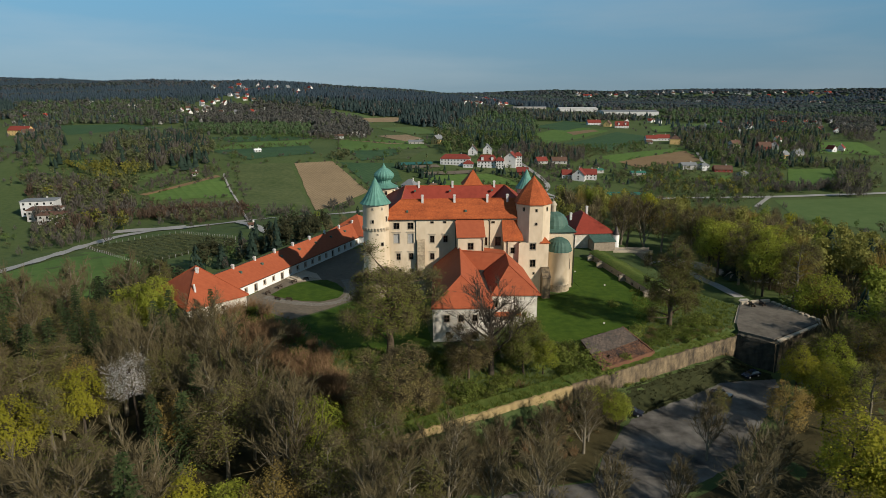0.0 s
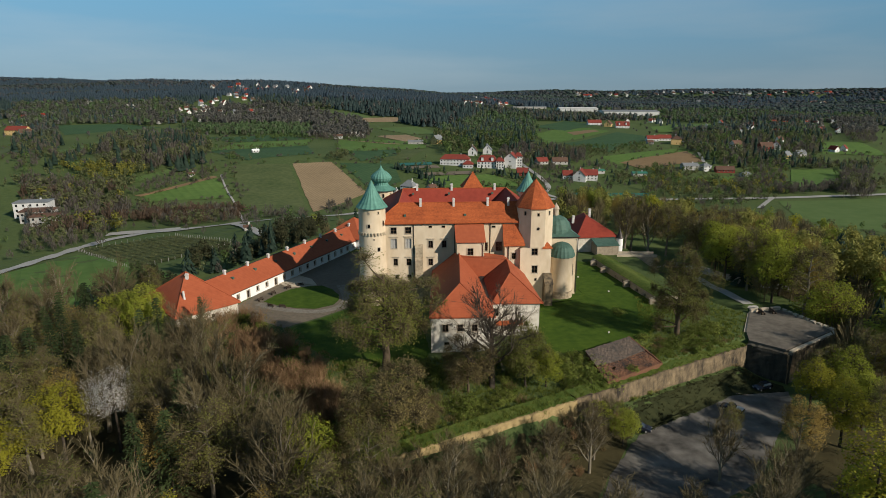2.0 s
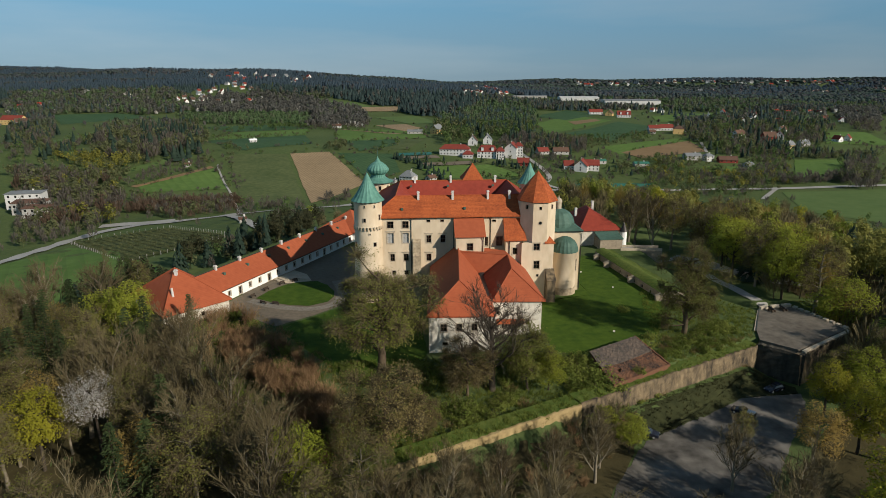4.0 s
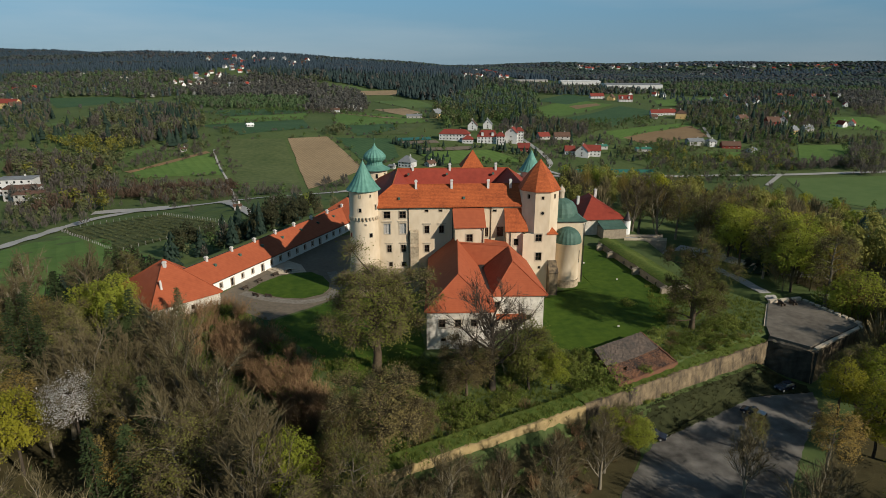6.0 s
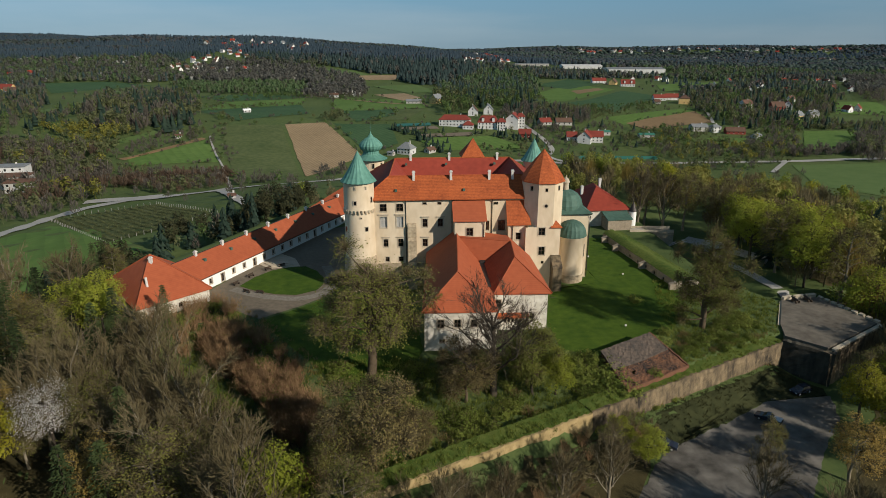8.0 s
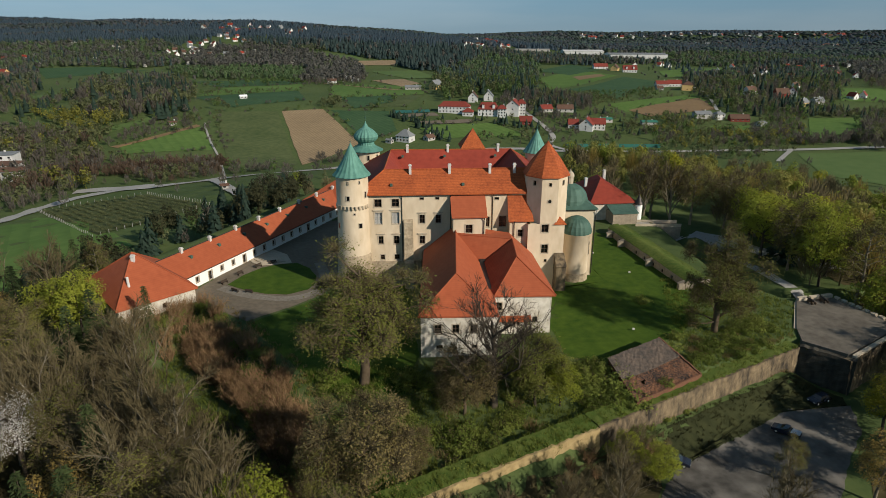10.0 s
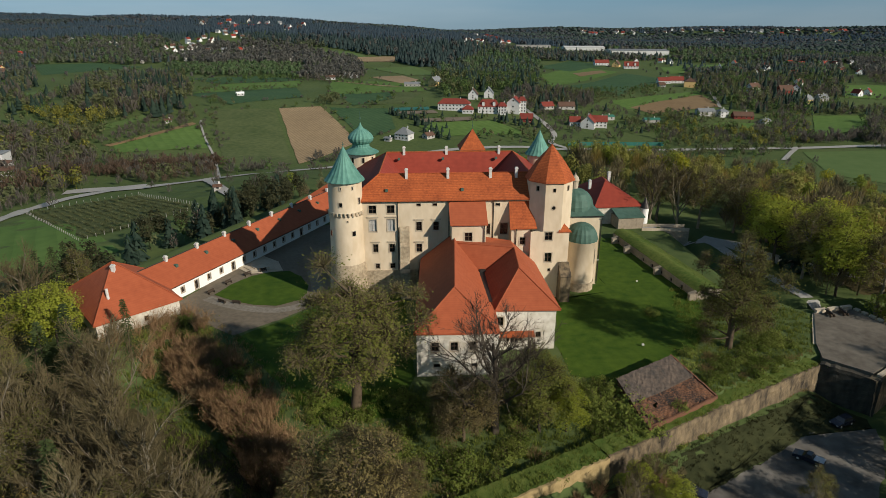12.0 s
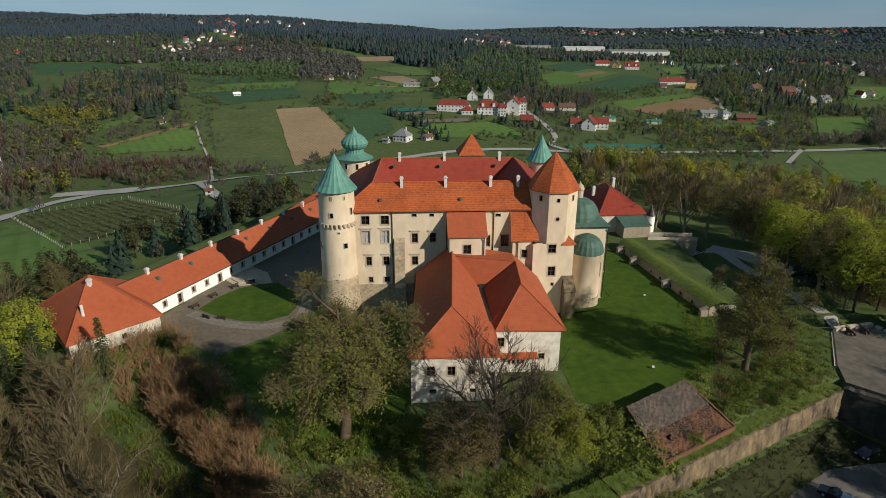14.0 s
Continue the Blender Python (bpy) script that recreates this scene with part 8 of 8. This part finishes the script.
for i in np.flatnonzero(~taken):
    x, y, s, u = cx[i], cy[i], cs[i], wr.rand()
    if far[i] < 1500:
        if u < 0.03 + 0.10 * (loose[i] > 0.75) and not (-160 < x < 60 and 200 < y < 700):
            h = wr.uniform(3.5, 9)
            SPOTS["grey" if u < 0.025 else "olive" if u < 0.07 else "green"].append((x, y, h, h * wr.uniform(0.7, 1.0)))
        continue
    if x > 500 and belt[i] + wr.normal() * 0.3 > 0.95 and y > 1750:
        continue
    t = belt[i] + wr.normal() * 0.35
    if x < -350 or (x < 420 and y < 2600):
        key = "needle" if t < 0.62 else "grey" if t < 1.0 else "olive"
    else:
        key = "needle" if t < -0.55 else "grey" if t < -0.15 else "olive" if t < 0.3 else "green"
    h = wr.uniform(10, 16)
    SPOTS[key].append((x, y, h * (1.15 if key == "needle" else 1.0), max(s, 7.5) * wr.uniform(1.0, 1.35)))
HEDGES = [
    (-176, 224, -125, 262, "rust", 110, 7),
    (-213, 317, -207, 356, "grey", 16, 5),
    (-207, 356, -191, 397, "grey", 16, 5),
    (-89, 486, -75, 506, "olive", 14, 9),
    (-22, 458, -3, 432, "needle", 16, 6),
    (-3, 432, 24, 364, "needle", 26, 6),
    (-231, 611, -142, 676, "olive", 34, 4),
    (-226, 758, -141, 784, "green", 30, 8),
    (-163, 384, -142, 314, "grey", 8, 5),
    (185, 589, 315, 645, "green", 44, 4),
    (147, 543, 220, 565, "olive", 30, 8),
    (193, 442, 231, 407, "olive", 24, 6),
    (245, 470, 241, 392, "green", 18, 7),
]
ROWS_OF_TREES = [
    (281, 418, 292, 357, "olive", 22, 8),
    (407, 485, 549, 527, "olive", 40, 7),
    (299, 356, 370, 356, "grey", 40, 10),
    (370, 356, 420, 361, "olive", 24, 9),
    (-110, 213, -90, 252, "grey", 6, 9),
    (-79, 284, -43, 301, "grey", 6, 10),
    (-278, 315, -222, 327, "olive", 40, 8),
    (-302, 372, -237, 366, "yellow", 14, 9),
    (-234, 210, -189, 227, "grey", 36, 10),
    (-240, 269, -194, 254, "olive", 30, 9),
    (66, 440, 106, 414, "needle", 14, 7),
]
GROVES = [
    (109, 457, 152, 462, "grey", 14, 7),
    (572, 919, 639, 842, "needle", 40, 12),
    (548, 1185, 453, 801, "needle", 26, 12),
    (532, 626, 571, 547, "grey", 20, 5),
]
for ax, ay, bx, by, kind, n, tall in HEDGES + ROWS_OF_TREES + GROVES:
    for k in range(int(n * 1.4)):
        t = wr.rand()
        s = 0.012 * math.hypot(ax, ay)
        SPOTS[kind].append((ax + (bx - ax) * t + wr.normal() * s, ay + (by - ay) * t + wr.normal() * s, tall * wr.uniform(0.6, 1.3), tall * wr.uniform(0.6, 1.1)))
# bushes along the edges of the fields
for q in FIELDS:
    for (ax, ay), (bx, by) in zip(q, q[1:] + q[:1]):
        L = math.hypot(bx - ax, by - ay)
        if max(ay, by) > 850 or min(ay, by) < 195 or wr.rand() < 0.3:
            continue
        for _ in range(int(L / 8)):
            t, u = wr.rand(), wr.rand()
            tall = wr.uniform(1.5, 4.5) * (2.0 if u > 0.9 else 1.0)
            SPOTS["grey" if u < 0.45 else "olive" if u < 0.82 else "green"].append((ax + (bx - ax) * t + wr.normal() * 1.6, ay + (by - ay) * t + wr.normal() * 1.6, tall, tall * wr.uniform(1.0, 1.6)))
# close wood on the hill sides round the fortress
CLOSE = {k: [] for k in (*SPOTS, "dark")}
close_mix = (("olive", 0.30), ("grey", 0.72), ("rust", 0.80), ("green", 0.93), ("needle", 0.965), ("yellow", 1.0))
for box, n, d0, d1, h0, h1 in (((82, -38, 165, 62), 210, 4, 200, 13, 18), ((96, 60, 230, 235), 260, 4, 300, 11, 16), ((55, 72, 100, 150), 60, 4, 60, 10, 15), ((-60, 112, 60, 185), 45, 5, 60, 6, 10), ((-118, 14, -36, 112), 170, 3, 24, 9, 14)):
    for _ in range(n):
        x, y = wr.uniform(box[0], box[2]), wr.uniform(box[1], box[3])
        if d0 < inside(FORT, x, y) < d1 and off_path(x, y) and not any((x - p[0]) ** 2 + (y - p[1]) ** 2 < 14 for p in CLOSE["olive"][-60:] + CLOSE["green"][-60:] + CLOSE["grey"][-60:]):
            t = wr.rand()
            key = next(k for k, top in close_mix if t < top)
            if box[0] == -118:
                key = "dark" if t < 0.62 else "needle"
            CLOSE[key].append((x, y, wr.uniform(h0, h1), wr.uniform(h0, h1) * 0.8))


def leaf_mat2(name, c1, c2):
    return leaf_mat(name, c1, c2, 0.5, True)


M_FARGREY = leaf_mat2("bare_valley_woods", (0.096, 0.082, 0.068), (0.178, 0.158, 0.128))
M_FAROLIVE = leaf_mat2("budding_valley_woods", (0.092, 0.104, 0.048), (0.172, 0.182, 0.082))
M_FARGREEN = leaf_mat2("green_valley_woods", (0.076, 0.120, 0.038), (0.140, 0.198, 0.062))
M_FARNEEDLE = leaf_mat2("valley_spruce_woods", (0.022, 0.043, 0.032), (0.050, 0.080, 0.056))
# slope and hill woods: aerial haze is put into these bluer, flatter colours
M_MIDGREY = leaf_mat2("hazed_bare_slope_woods", (0.094, 0.093, 0.084), (0.150, 0.146, 0.126))
M_MIDOLIVE = leaf_mat2("hazed_budding_slope_woods", (0.080, 0.098, 0.061), (0.140, 0.160, 0.093))
M_MIDGREEN = leaf_mat2("hazed_green_slope_woods", (0.076, 0.128, 0.056), (0.134, 0.194, 0.085))
M_MIDNEEDLE = leaf_mat2("hazed_slope_spruce_woods", (0.036, 0.062, 0.060), (0.062, 0.092, 0.086))
M_HILLGREY = leaf_mat2("hazed_bare_hill_woods", (0.076, 0.084, 0.094), (0.100, 0.106, 0.112))
M_HILLOLIVE = leaf_mat2("hazed_budding_hill_woods", (0.068, 0.088, 0.087), (0.096, 0.118, 0.106))
M_HILLGREEN = leaf_mat2("hazed_green_hill_woods", (0.068, 0.100, 0.088), (0.096, 0.134, 0.104))
M_HILLNEEDLE = leaf_mat2("hazed_spruce_hills", (0.050, 0.078, 0.102), (0.068, 0.100, 0.124))
M_CLOSEOLIVE = leaf_mat2("budding_hill_woods", (0.165, 0.165, 0.040), (0.310, 0.295, 0.080))
M_CLOSEGREEN = leaf_mat2("fresh_hill_woods", (0.150, 0.185, 0.025), (0.285, 0.320, 0.055))
M_FARYELLOW = leaf_mat2("far_yellow_blossom", (0.165, 0.160, 0.034), (0.270, 0.258, 0.058))
M_CLOSEDARK = leaf_mat2("dark_mixed_woods", (0.034, 0.040, 0.020), (0.090, 0.088, 0.042))
M_FARRUST = leaf_mat2("far_reddish_scrub", (0.085, 0.058, 0.040), (0.17, 0.118, 0.082))
CLOSE_MATS = {"olive": M_CLOSEOLIVE, "green": M_CLOSEGREEN, "grey": M_TWIG, "rust": M_RUST, "yellow": M_YELLOW, "dark": M_CLOSEDARK}
# each kind: near colour, then the two with haze mixed in for distance
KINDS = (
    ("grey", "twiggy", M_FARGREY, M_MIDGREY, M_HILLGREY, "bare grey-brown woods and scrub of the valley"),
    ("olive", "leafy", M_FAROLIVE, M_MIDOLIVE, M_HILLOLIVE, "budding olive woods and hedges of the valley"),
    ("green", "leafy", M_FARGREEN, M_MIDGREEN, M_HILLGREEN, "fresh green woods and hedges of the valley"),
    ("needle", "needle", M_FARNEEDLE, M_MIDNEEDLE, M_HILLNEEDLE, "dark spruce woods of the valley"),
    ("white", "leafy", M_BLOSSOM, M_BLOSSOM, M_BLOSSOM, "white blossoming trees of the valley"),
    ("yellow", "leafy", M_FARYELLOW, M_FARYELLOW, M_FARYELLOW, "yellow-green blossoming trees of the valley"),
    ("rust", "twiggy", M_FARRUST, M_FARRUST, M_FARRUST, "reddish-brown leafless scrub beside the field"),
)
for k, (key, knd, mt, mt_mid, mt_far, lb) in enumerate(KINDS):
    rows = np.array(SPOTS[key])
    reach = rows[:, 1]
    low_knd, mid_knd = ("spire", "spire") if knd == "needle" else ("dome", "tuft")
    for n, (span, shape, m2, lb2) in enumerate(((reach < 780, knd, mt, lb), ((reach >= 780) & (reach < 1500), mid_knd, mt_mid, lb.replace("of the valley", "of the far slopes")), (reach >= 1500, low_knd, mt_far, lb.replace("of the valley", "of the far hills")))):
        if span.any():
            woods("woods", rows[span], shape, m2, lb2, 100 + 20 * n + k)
    if CLOSE[key]:
        woods("woods", np.array(CLOSE[key]), "fir" if knd == "needle" else "brush" if knd == "twiggy" else "full", CLOSE_MATS.get(key, mt), lb.replace("of the valley", "on the castle hill"), 180 + k)
woods("woods", np.array(CLOSE["dark"]), "full", M_CLOSEDARK, "dark mixed wood below the long wing", 195)

# bushes of the berry plot
rows = []
for i in range(13):
    for k in range(24):
        u, v = (i + 0.5) / 13, (k + wr.rand()) / 24
        ax, ay = -170 + 38 * u, 137 + 19 * u
        bx, by = -120 + 30 * u, 80 + 28 * u
        rows.append((ax + (bx - ax) * v, ay + (by - ay) * v, wr.uniform(1.0, 1.7), wr.uniform(1.6, 2.8)))
woods("berry_bushes", np.array(rows), "leafy", M_FAROLIVE, "low berry bushes in rows inside the fence", 171)
